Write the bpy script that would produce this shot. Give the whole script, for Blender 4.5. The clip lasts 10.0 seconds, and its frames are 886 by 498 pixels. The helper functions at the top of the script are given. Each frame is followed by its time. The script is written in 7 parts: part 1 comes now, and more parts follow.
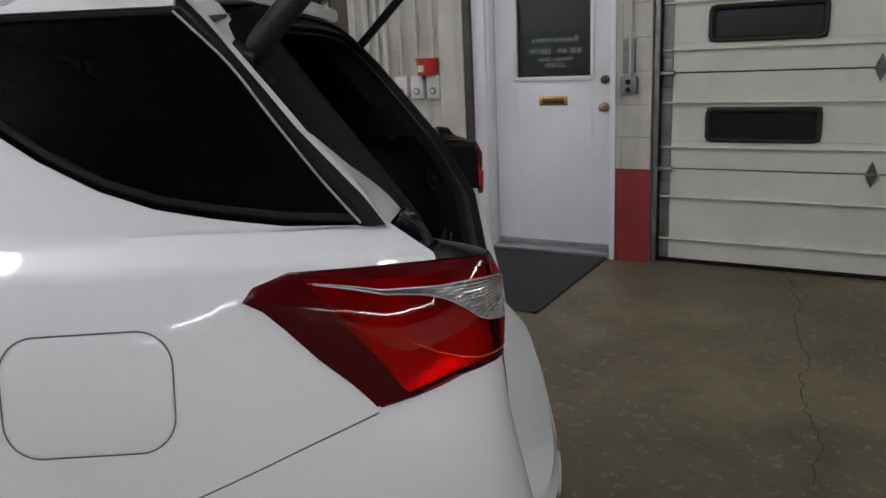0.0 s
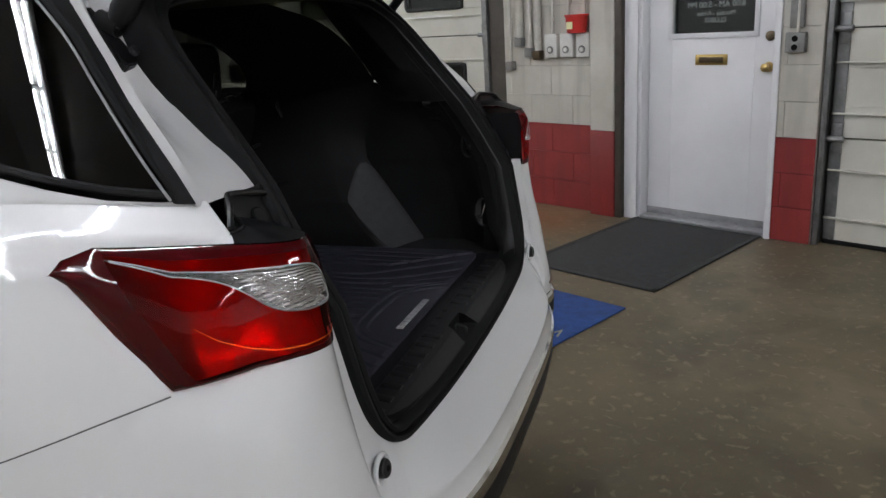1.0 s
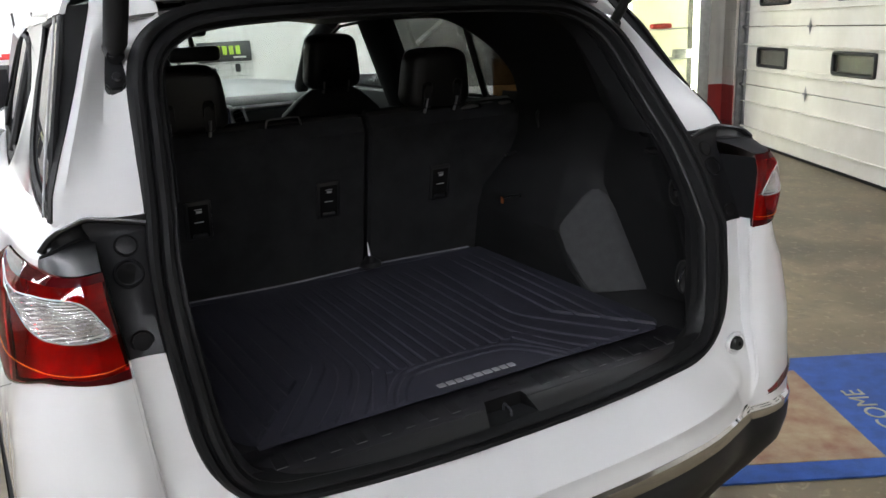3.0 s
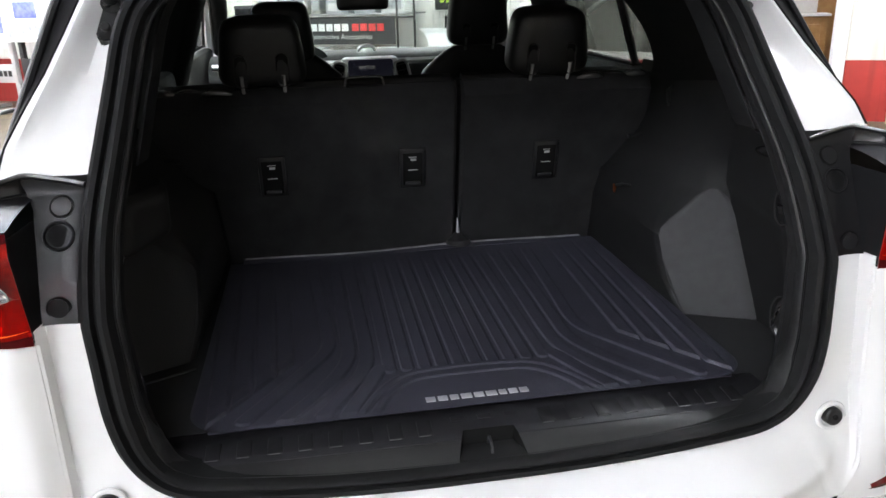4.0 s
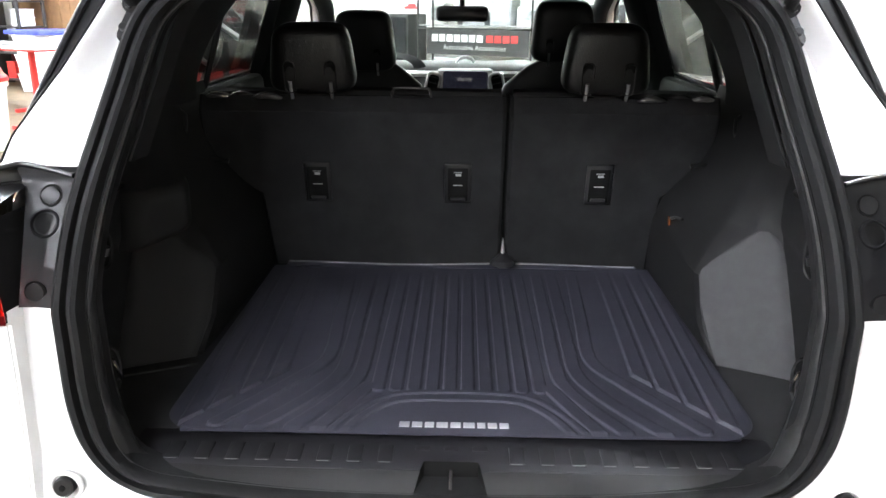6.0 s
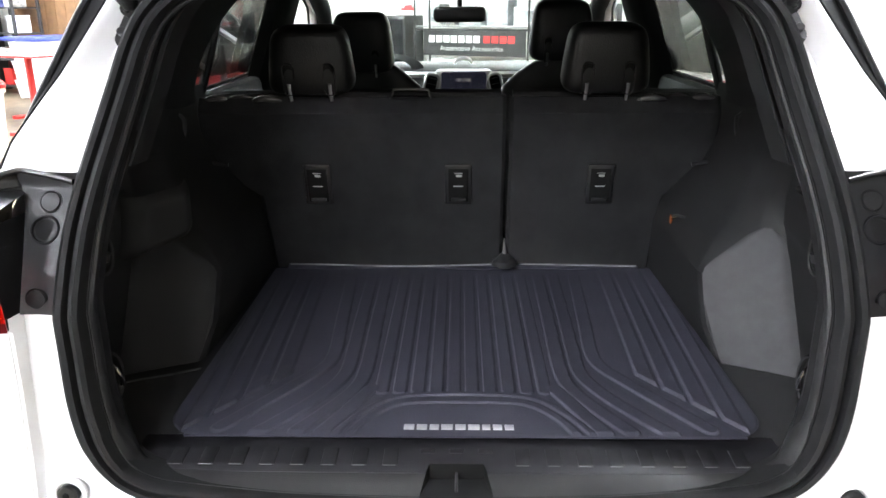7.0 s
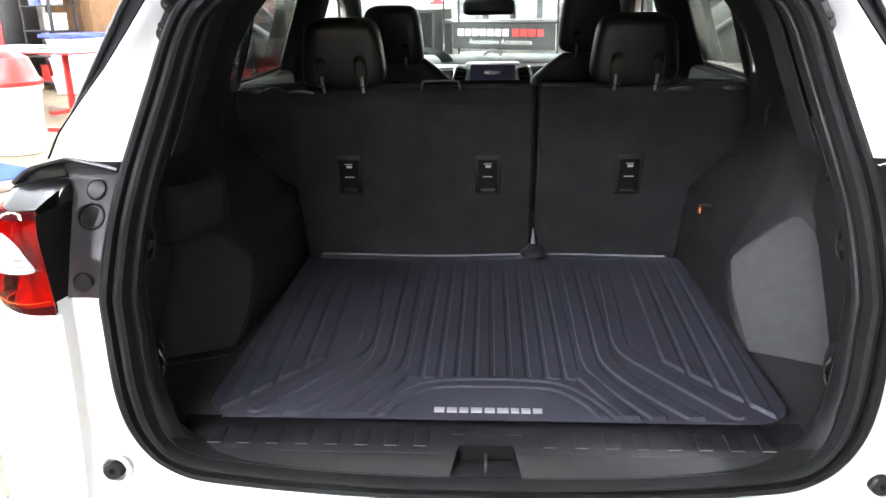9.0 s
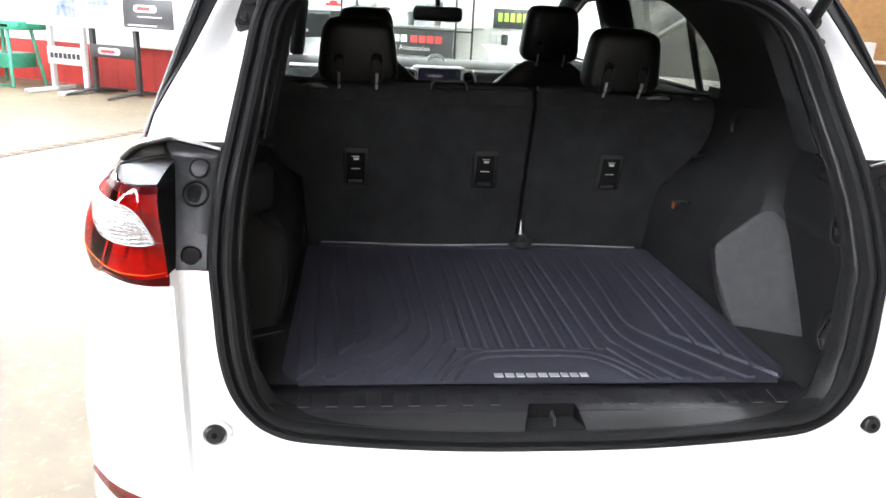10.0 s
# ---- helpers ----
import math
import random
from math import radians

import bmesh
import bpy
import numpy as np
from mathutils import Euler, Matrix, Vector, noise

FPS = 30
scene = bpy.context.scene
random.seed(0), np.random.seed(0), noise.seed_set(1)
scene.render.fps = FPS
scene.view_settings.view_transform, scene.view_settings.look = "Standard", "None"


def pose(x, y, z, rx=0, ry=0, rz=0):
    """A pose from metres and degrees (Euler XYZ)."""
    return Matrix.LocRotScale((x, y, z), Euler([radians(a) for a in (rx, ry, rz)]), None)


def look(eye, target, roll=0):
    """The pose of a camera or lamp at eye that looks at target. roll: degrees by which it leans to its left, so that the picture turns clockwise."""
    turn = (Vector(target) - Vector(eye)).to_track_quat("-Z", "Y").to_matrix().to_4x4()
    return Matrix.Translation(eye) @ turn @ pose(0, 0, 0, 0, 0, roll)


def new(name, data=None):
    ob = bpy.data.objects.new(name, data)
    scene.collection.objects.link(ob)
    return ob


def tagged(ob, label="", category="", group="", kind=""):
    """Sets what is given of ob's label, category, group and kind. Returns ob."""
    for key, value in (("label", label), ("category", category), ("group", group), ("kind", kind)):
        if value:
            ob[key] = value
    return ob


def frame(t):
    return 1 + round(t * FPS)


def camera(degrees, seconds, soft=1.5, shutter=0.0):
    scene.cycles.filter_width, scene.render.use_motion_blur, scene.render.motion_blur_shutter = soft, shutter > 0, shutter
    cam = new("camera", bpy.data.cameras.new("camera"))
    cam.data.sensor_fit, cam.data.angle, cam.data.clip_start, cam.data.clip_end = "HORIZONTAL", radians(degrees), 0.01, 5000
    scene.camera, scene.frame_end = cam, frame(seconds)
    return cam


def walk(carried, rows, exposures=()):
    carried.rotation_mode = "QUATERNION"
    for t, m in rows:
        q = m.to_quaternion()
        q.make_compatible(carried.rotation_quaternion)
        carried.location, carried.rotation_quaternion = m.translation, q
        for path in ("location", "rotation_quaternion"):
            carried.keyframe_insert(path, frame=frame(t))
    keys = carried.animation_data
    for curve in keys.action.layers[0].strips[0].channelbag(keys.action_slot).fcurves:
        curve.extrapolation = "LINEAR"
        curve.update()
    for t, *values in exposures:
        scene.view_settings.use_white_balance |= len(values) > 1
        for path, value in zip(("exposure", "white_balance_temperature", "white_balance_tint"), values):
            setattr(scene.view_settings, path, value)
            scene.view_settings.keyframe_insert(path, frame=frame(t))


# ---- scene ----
cam = camera(60.2, 10.0)
PATH = [
    (0, (-1.825, 0.531, 1.5), (0.111, 0.61, 1.004), -2.7),
    (0.5, (-1.766, 0.25, 1.489), (0.126, 0.602, 0.945), -4.6),
    (1, (-1.624, -0.003, 1.486), (0.19, 0.614, 0.914), -3.7),
    (1.5, (-1.491, -0.268, 1.476), (0.147, 0.745, 0.935), -3.8),
    (2, (-1.305, -0.411, 1.467), (0.129, 0.878, 0.937), -4.4),
    (2.2, (-1.209, -0.446, 1.466), (0.144, 0.932, 0.947), -4.1),
    (3.3, (-0.591, -0.686, 1.534), (0.128, 1.09, 0.961), -2.7),
    (3.5, (-0.487, -0.659, 1.519), (0.103, 1.161, 0.936), -2.2),
    (4, (-0.252, -0.587, 1.516), (0.051, 1.282, 0.872), -1.6),
    (4.5, (-0.057, -0.564, 1.513), (0.051, 1.323, 0.859), -0.3),
    (5, (0.009, -0.557, 1.509), (-0.028, 1.342, 0.883), 0.5),
    (5.5, (0.013, -0.554, 1.513), (-0.04, 1.349, 0.899), 0.5),
    (7, (0.007, -0.544, 1.511), (-0.04, 1.361, 0.902), -0.4),
    (7.5, (-0.004, -0.549, 1.514), (-0.084, 1.355, 0.907), -1.3),
    (8, (0.006, -0.559, 1.518), (-0.022, 1.348, 0.914), -0.5),
    (8.5, (0.017, -0.564, 1.515), (-0.018, 1.345, 0.92), -0.7),
    (9, (0.005, -0.577, 1.508), (-0.116, 1.32, 0.886), -1.0),
    (9.5, (-0.14, -0.676, 1.509), (-0.09, 1.223, 0.883), 1.0),
    (10, (-0.373, -0.724, 1.505), (-0.145, 1.169, 0.9), 2.8),
]
EXPOSURES = [(0.0, -0.58), (0.5, -0.5), (1.0, -0.19), (1.5, 0.08), (2.2, 0.40), (3.3, 0.8), (4.0, 1.42), (4.5, 2.08), (5.5, 2.42), (7.0, 2.48), (9.2, 2.64), (10.0, 2.3)]
walk(cam, [(t, look(eye, target, roll)) for t, eye, target, roll in PATH], EXPOSURES)

# ---- light ----
world = bpy.data.worlds.new("garage_air")
scene.world = world
world.use_nodes = True
world.node_tree.nodes["Background"].inputs[0].default_value = (0.55, 0.62, 0.7, 1)
world.node_tree.nodes["Background"].inputs[1].default_value = 0.02

ROOM_TURN = -28.0  # the building stands turned against the car
ROOM = pose(0, 0, 0, 0, 0, ROOM_TURN)
CEILING = 4.0
LIGHT_ROWS = (-3.5, 1.95, 7.35)
TUBE_LIGHT = 70.0

# ---- materials ----


def material(name, base, rough=0.5, metal=0.0, var=0.0, scale=6.0, bump=0.0, bump_scale=60.0, coat=0.0, spec=0.5,
             second=None, trans=0.0, emit=None, emit_strength=0.0, island=0.0):
    """A principled surface with two-scale colour variation and fine relief."""
    m = bpy.data.materials.new(name)
    m.use_nodes = True
    nt = m.node_tree
    p = nt.nodes["Principled BSDF"]
    p.inputs["Base Color"].default_value = (*base, 1)
    p.inputs["Roughness"].default_value = rough
    p.inputs["Metallic"].default_value = metal
    p.inputs["Coat Weight"].default_value = coat
    p.inputs["Coat Roughness"].default_value = 0.04
    p.inputs["Specular IOR Level"].default_value = spec
    p.inputs["Transmission Weight"].default_value = trans
    if emit:
        p.inputs["Emission Color"].default_value = (*emit, 1)
        p.inputs["Emission Strength"].default_value = emit_strength
    tc = nt.nodes.new("ShaderNodeTexCoord")
    if var or second:
        big = nt.nodes.new("ShaderNodeTexNoise")
        big.inputs["Scale"].default_value = scale
        big.inputs["Detail"].default_value = 8
        big.inputs["Roughness"].default_value = 0.62
        nt.links.new(tc.outputs["Object"], big.inputs["Vector"])
        ramp = nt.nodes.new("ShaderNodeValToRGB")
        dark = second or tuple(c * (1 - var) for c in base)
        light = base if second else tuple(min(1, c * (1 + var * 0.6)) for c in base)
        ramp.color_ramp.elements[0].position, ramp.color_ramp.elements[0].color = 0.32, (*dark, 1)
        ramp.color_ramp.elements[1].position, ramp.color_ramp.elements[1].color = 0.68, (*light, 1)
        nt.links.new(big.outputs["Fac"], ramp.inputs["Fac"])
        last = ramp.outputs["Color"]
        if island:
            info = nt.nodes.new("ShaderNodeObjectInfo")
            hsv = nt.nodes.new("ShaderNodeHueSaturation")
            mr = nt.nodes.new("ShaderNodeMapRange")
            mr.inputs["To Min"].default_value, mr.inputs["To Max"].default_value = 1 - island, 1 + island
            nt.links.new(info.outputs["Random"], mr.inputs["Value"])
            nt.links.new(mr.outputs["Result"], hsv.inputs["Value"])
            nt.links.new(last, hsv.inputs["Color"])
            last = hsv.outputs["Color"]
        nt.links.new(last, p.inputs["Base Color"])
        rr = nt.nodes.new("ShaderNodeMapRange")
        rr.inputs["To Min"].default_value, rr.inputs["To Max"].default_value = max(0.02, rough - 0.1 * var - 0.03), min(1, rough + 0.1 * var + 0.03)
        nt.links.new(big.outputs["Fac"], rr.inputs["Value"])
        nt.links.new(rr.outputs["Result"], p.inputs["Roughness"])
    if bump:
        fine = nt.nodes.new("ShaderNodeTexNoise")
        fine.inputs["Scale"].default_value = bump_scale
        fine.inputs["Detail"].default_value = 5
        nt.links.new(tc.outputs["Object"], fine.inputs["Vector"])
        b = nt.nodes.new("ShaderNodeBump")
        b.inputs["Strength"].default_value = bump
        b.inputs["Distance"].default_value = 0.002
        nt.links.new(fine.outputs["Fac"], b.inputs["Height"])
        nt.links.new(b.outputs["Normal"], p.inputs["Normal"])
    return m


def add_waves(m, scale, axis, strength, distance):
    """Fine parallel flutes, as moulded into lamp optics."""
    nt = m.node_tree
    w = nt.nodes.new("ShaderNodeTexWave")
    w.bands_direction = axis
    w.inputs["Scale"].default_value = scale
    tc = nt.nodes.new("ShaderNodeTexCoord")
    nt.links.new(tc.outputs["Object"], w.inputs["Vector"])
    b = nt.nodes.new("ShaderNodeBump")
    b.inputs["Strength"].default_value, b.inputs["Distance"].default_value = strength, distance
    nt.links.new(w.outputs["Fac"], b.inputs["Height"])
    skin = nt.nodes["Principled BSDF"].inputs["Normal"]
    if skin.links:
        nt.links.new(skin.links[0].from_socket, b.inputs["Normal"])
    nt.links.new(b.outputs["Normal"], skin)
    return m


def clear_glass(name, tint, rough=0.0, least=0.045, most=0.9):
    """Thin pane: mostly see-through with a mirror-like gloss by angle."""
    m = bpy.data.materials.new(name)
    m.use_nodes = True
    nt = m.node_tree
    nt.nodes.remove(nt.nodes["Principled BSDF"])
    out = nt.nodes["Material Output"]
    see = nt.nodes.new("ShaderNodeBsdfTransparent")
    see.inputs[0].default_value = (*tint, 1)
    gloss = nt.nodes.new("ShaderNodeBsdfGlossy")
    gloss.inputs["Roughness"].default_value = rough
    lw = nt.nodes.new("ShaderNodeLayerWeight")
    lw.inputs["Blend"].default_value = 0.5
    pw = nt.nodes.new("ShaderNodeMath")
    pw.operation = "POWER"
    pw.inputs[1].default_value = 5.0
    nt.links.new(lw.outputs["Facing"], pw.inputs[0])
    fr = nt.nodes.new("ShaderNodeMapRange")
    fr.inputs["To Min"].default_value, fr.inputs["To Max"].default_value = least, most
    nt.links.new(pw.outputs[0], fr.inputs["Value"])
    mix = nt.nodes.new("ShaderNodeMixShader")
    nt.links.new(fr.outputs[0], mix.inputs[0])
    nt.links.new(see.outputs[0], mix.inputs[1])
    nt.links.new(gloss.outputs[0], mix.inputs[2])
    nt.links.new(mix.outputs[0], out.inputs["Surface"])
    return m


def concrete_floor():
    """Sealed workshop concrete: tan and grey patches, oil stains, satin sheen."""
    m = material("sealed_concrete", (0.165, 0.131, 0.082), 0.5, spec=0.3, second=(0.09, 0.074, 0.048), scale=0.9, bump=0.25, bump_scale=35)
    nt = m.node_tree
    p = nt.nodes["Principled BSDF"]
    old = p.inputs["Base Color"].links[0].from_socket
    tc = nt.nodes.new("ShaderNodeTexCoord")
    for size, low, high, colour, weight in ((0.55, 0.54, 0.70, (0.25, 0.20, 0.122), 0.75), (2.2, 0.55, 0.72, (0.235, 0.193, 0.128), 0.5), (1.3, 0.56, 0.70, (0.07, 0.058, 0.043), 0.8), (4.2, 0.54, 0.70, (0.10, 0.083, 0.06), 0.55),
                                            (9.0, 0.56, 0.68, (0.12, 0.10, 0.07), 0.65), (22.0, 0.58, 0.68, (0.30, 0.25, 0.17), 0.45), (0.8, 0.66, 0.74, (0.30, 0.14, 0.06), 0.55)):
        n = nt.nodes.new("ShaderNodeTexNoise")
        n.inputs["Scale"].default_value, n.inputs["Detail"].default_value, n.inputs["Distortion"].default_value = size, 9, 0.6
        shift = nt.nodes.new("ShaderNodeVectorMath")
        shift.inputs[1].default_value = (size * 3.1, size * 7.7, 2.0)
        nt.links.new(tc.outputs["Object"], shift.inputs[0])
        nt.links.new(shift.outputs[0], n.inputs["Vector"])
        r = nt.nodes.new("ShaderNodeMapRange")
        r.inputs["From Min"].default_value, r.inputs["From Max"].default_value, r.inputs["To Max"].default_value = low, high, weight
        nt.links.new(n.outputs["Fac"], r.inputs["Value"])
        mix = nt.nodes.new("ShaderNodeMix")
        mix.data_type = "RGBA"
        mix.inputs[7].default_value = (*colour, 1)
        nt.links.new(r.outputs["Result"], mix.inputs[0])
        nt.links.new(old, mix.inputs[6])
        old = mix.outputs[2]
    # rust bloom at the foot of the block wall
    far = nt.nodes.new("ShaderNodeVectorMath")
    far.operation = "DISTANCE"
    far.inputs[1].default_value = (2.98, 2.85, 0.0)
    nt.links.new(tc.outputs["Object"], far.inputs[0])
    near = nt.nodes.new("ShaderNodeMapRange")
    near.inputs["From Min"].default_value, near.inputs["From Max"].default_value = 0.62, 0.05
    nt.links.new(far.outputs["Value"], near.inputs["Value"])
    blot = nt.nodes.new("ShaderNodeTexNoise")
    blot.inputs["Scale"].default_value, blot.inputs["Detail"].default_value = 4.0, 8
    nt.links.new(tc.outputs["Object"], blot.inputs["Vector"])
    both = nt.nodes.new("ShaderNodeMath")
    both.operation = "MULTIPLY"
    nt.links.new(near.outputs["Result"], both.inputs[0])
    nt.links.new(blot.outputs["Fac"], both.inputs[1])
    mix = nt.nodes.new("ShaderNodeMix")
    mix.data_type = "RGBA"
    mix.inputs[7].default_value = (0.30, 0.11, 0.03, 1)
    nt.links.new(both.outputs[0], mix.inputs[0])
    nt.links.new(old, mix.inputs[6])
    nt.links.new(mix.outputs[2], p.inputs["Base Color"])
    return m


def painted(name, base, dirt, rough=0.55):
    """Workshop paint over masonry with streaks and grime."""
    m = material(name, base, rough, second=dirt, scale=2.2, bump=0.5, bump_scale=120, island=0.03)
    nt = m.node_tree
    p = nt.nodes["Principled BSDF"]
    old = p.inputs["Base Color"].links[0].from_socket
    tc = nt.nodes.new("ShaderNodeTexCoord")
    stretch = nt.nodes.new("ShaderNodeMapping")
    stretch.inputs["Scale"].default_value = (9, 9, 0.7)
    nt.links.new(tc.outputs["Object"], stretch.inputs["Vector"])
    n = nt.nodes.new("ShaderNodeTexNoise")
    n.inputs["Scale"].default_value, n.inputs["Detail"].default_value = 1.0, 6
    nt.links.new(stretch.outputs[0], n.inputs["Vector"])
    r = nt.nodes.new("ShaderNodeMapRange")
    r.inputs["From Min"].default_value, r.inputs["From Max"].default_value, r.inputs["To Max"].default_value = 0.5, 0.75, 0.55
    nt.links.new(n.outputs["Fac"], r.inputs["Value"])
    mix = nt.nodes.new("ShaderNodeMix")
    mix.data_type = "RGBA"
    mix.inputs[7].default_value = (*[c * 0.55 for c in dirt], 1)
    nt.links.new(r.outputs["Result"], mix.inputs[0])
    nt.links.new(old, mix.inputs[6])
    nt.links.new(mix.outputs[2], p.inputs["Base Color"])
    return m


M = {}
M["white_paint"] = material("white_car_paint", (0.77, 0.77, 0.775), 0.32, var=0.02, scale=2, coat=1.0)
M["black_gloss"] = material("gloss_black_plastic", (0.011, 0.011, 0.012), 0.3, var=0.2, scale=5, bump=0.05, bump_scale=300)
M["black_plastic"] = material("grained_black_plastic", (0.018, 0.018, 0.019), 0.45, var=0.25, scale=8, bump=0.35, bump_scale=500, spec=0.25)
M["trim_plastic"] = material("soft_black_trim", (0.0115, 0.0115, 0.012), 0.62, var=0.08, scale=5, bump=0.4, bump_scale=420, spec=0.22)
M["pillar_black"] = material("black_pillar_trim", (0.009, 0.009, 0.0095), 0.7, var=0.1, scale=5, bump=0.4, bump_scale=420, spec=0.15)
M["post_chrome"] = material("satin_chrome", (0.85, 0.85, 0.85), 0.24, 0.7, var=0.03, scale=9)
M["matt_black"] = material("matt_black_moulding", (0.008, 0.008, 0.009), 0.75, var=0.2, scale=6, bump=0.15, bump_scale=300, spec=0.1)
M["satin_black"] = material("satin_black_moulding", (0.011, 0.011, 0.012), 0.30, var=0.15, scale=5, bump=0.05, bump_scale=300, spec=0.13)
M["dark_steel"] = material("dark_steel", (0.05, 0.05, 0.054), 0.4, 0.6, var=0.2, scale=9)
M["rust_grate"] = material("rusty_grate", (0.11, 0.07, 0.04), 0.8, var=0.4, scale=7, bump=0.5)
M["leather_glint"] = material("leather_glint_black", (0.05, 0.05, 0.05), 0.2, var=0.1, scale=8, bump=0.1, bump_scale=200, coat=1.0)
# Pale grey that stands in for light caught on the mat's lip.
M["lip_glint"] = material("lip_glint_grey", (0.24, 0.24, 0.25), 0.45, var=0.3, scale=12)
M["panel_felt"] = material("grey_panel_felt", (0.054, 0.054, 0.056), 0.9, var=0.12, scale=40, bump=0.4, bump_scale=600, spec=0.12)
M["sill_trim"] = material("satin_sill_plastic", (0.019, 0.019, 0.0195), 0.42, var=0.25, scale=9, bump=0.2, bump_scale=520, spec=0.28)
M["tread_black"] = material("moulded_tread_plastic", (0.016, 0.0155, 0.018), 0.46, var=0.3, scale=9, bump=0.15, bump_scale=520, spec=0.25)
# Darker than the tread: the shade of its recesses in colour.
M["rib_black"] = material("rib_shade_black", (0.010, 0.010, 0.011), 0.5, var=0.2, scale=9, bump=0.15, bump_scale=520, spec=0.3)
M["carpet"] = material("black_carpet", (0.0185, 0.0185, 0.0196), 0.95, var=0.30, scale=13, bump=0.8, bump_scale=420, spec=0.1)
# Paler copy of the black carpet, its colour lifted for lens haze.
M["floor_carpet"] = material("hazed_floor_carpet", (0.032, 0.032, 0.033), 0.95, var=0.14, scale=9, bump=0.6, bump_scale=700, spec=0.1)
M["rubber"] = material("black_rubber_seal", (0.010, 0.010, 0.0105), 0.62, var=0.2, scale=10, bump=0.1, bump_scale=200, spec=0.12)
M["mat_rubber"] = material("blue_black_mat_rubber", (0.040, 0.040, 0.054), 0.46, var=0.22, scale=7, bump=0.3, bump_scale=600, spec=0.28)
M["orange_cloth"] = material("orange_cloth", (0.30, 0.075, 0.015), 0.9, var=0.2, scale=60, bump=0.3, bump_scale=400)
M["leather"] = material("black_leather", (0.008, 0.008, 0.0085), 0.4, var=0.2, scale=8, bump=0.4, bump_scale=260, spec=0.3)
M["headliner"] = material("grey_headliner", (0.11, 0.105, 0.10), 0.95, var=0.1, scale=20, bump=0.4, bump_scale=500)
M["chrome"] = material("chrome", (0.82, 0.82, 0.83), 0.08, 1.0, var=0.03, scale=9)
M["grey_line"] = material("grey_edge_strip", (0.35, 0.35, 0.36), 0.35, var=0.1, scale=9)
M["steel"] = material("grey_steel", (0.42, 0.42, 0.43), 0.38, 0.9, var=0.2, scale=9)
M["red_lens"] = clear_glass("red_lamp_lens", (0.70, 0.015, 0.010), 0.0, 0.03, 0.6)
M["reflector"] = material("lamp_reflector", (0.60, 0.50, 0.45), 0.24, 0.55, var=0.4, scale=4)
M["red_bar"] = material("red_marker_lens", (0.12, 0.006, 0.006), 0.15, var=0.3, scale=30, coat=1.0)
M["lens_border"] = material("dark_red_lens_border", (0.050, 0.0015, 0.003), 0.05, var=0.1, scale=10, spec=0.3)
M["clear_lens"] = clear_glass("clear_lamp_lens", (0.93, 0.93, 0.94), 0.0, 0.05, 0.8)
M["lamp_chrome"] = add_waves(material("fluted_lamp_chrome", (0.86, 0.86, 0.87), 0.12, 0.9, second=(0.62, 0.61, 0.60), scale=30), 60, "Z", 0.5, 0.004)
# Orange for the reflection drawn along the lamp lens.
M["guide"] = material("orange_reflection", (0.95, 0.16, 0.02), 0.15, var=0.2, scale=20, coat=1.0)
M["tint_glass"] = clear_glass("tinted_glass", (0.25, 0.26, 0.245))
M["door_glass"] = clear_glass("dark_side_glass", (0.25, 0.26, 0.245))
M["screen_glass"] = clear_glass("windscreen_glass", (0.78, 0.82, 0.79))
M["pane"] = clear_glass("window_pane", (0.75, 0.78, 0.76), 0.28)
M["tyre"] = material("tyre_rubber", (0.02, 0.02, 0.02), 0.75, var=0.2, scale=20, bump=0.5, bump_scale=150)
M["silver"] = material("silver_alloy", (0.55, 0.56, 0.57), 0.3, 0.85, var=0.05, scale=10)
M["silver_print"] = material("silver_printed_mark", (0.55, 0.55, 0.57), 0.4, 0.3, var=0.08, scale=60)
M["worn_print"] = material("worn_tan_print", (0.32, 0.29, 0.21), 0.9, var=0.4, scale=14)
M["pale_print"] = material("pale_grey_print", (0.55, 0.55, 0.55), 0.5, var=0.05, scale=80)
M["seam"] = material("grey_panel_seam", (0.10, 0.10, 0.10), 0.7, var=0.1, scale=20)
M["crack"] = material("floor_crack_dirt", (0.06, 0.05, 0.038), 0.9, var=0.3, scale=20)
# Near-black for gaps, slots and recesses, with their shade put into the colour.
M["gap"] = material("shade_black", (0.006, 0.006, 0.006), 0.85, var=0.1, scale=20, spec=0.1)
M["concrete"] = concrete_floor()
M["block_white"] = painted("off_white_block_paint", (0.60, 0.575, 0.52), (0.46, 0.435, 0.38))
M["block_red"] = painted("oxblood_block_paint", (0.27, 0.028, 0.028), (0.19, 0.02, 0.02), 0.45)
M["mortar"] = material("painted_mortar", (0.50, 0.47, 0.42), 0.8, var=0.2, scale=12, bump=0.4)
M["wall_white"] = painted("white_wall_paint", (0.78, 0.77, 0.73), (0.66, 0.645, 0.6))
M["wall_red"] = painted("red_wall_paint", (0.40, 0.035, 0.03), (0.30, 0.025, 0.022), 0.4)
M["ceiling"] = material("ceiling_board", (0.19, 0.175, 0.16), 0.9, var=0.3, scale=2, bump=0.3, bump_scale=90)
M["garage_panel"] = material("cream_steel_door_panel", (0.66, 0.645, 0.58), 0.42, second=(0.56, 0.54, 0.475), scale=2.5, bump=0.15, bump_scale=160)
M["door_white"] = material("white_painted_door", (0.80, 0.80, 0.82), 0.4, var=0.05, scale=2, bump=0.15, bump_scale=90)
M["frame_dark"] = material("dark_bronze_steel", (0.07, 0.06, 0.05), 0.5, 0.4, var=0.3, scale=6, bump=0.2)
M["track"] = material("galvanised_track", (0.26, 0.26, 0.26), 0.45, 0.7, var=0.3, scale=12)
M["brass"] = material("polished_brass", (0.50, 0.36, 0.14), 0.32, 1.0, var=0.15, scale=30)
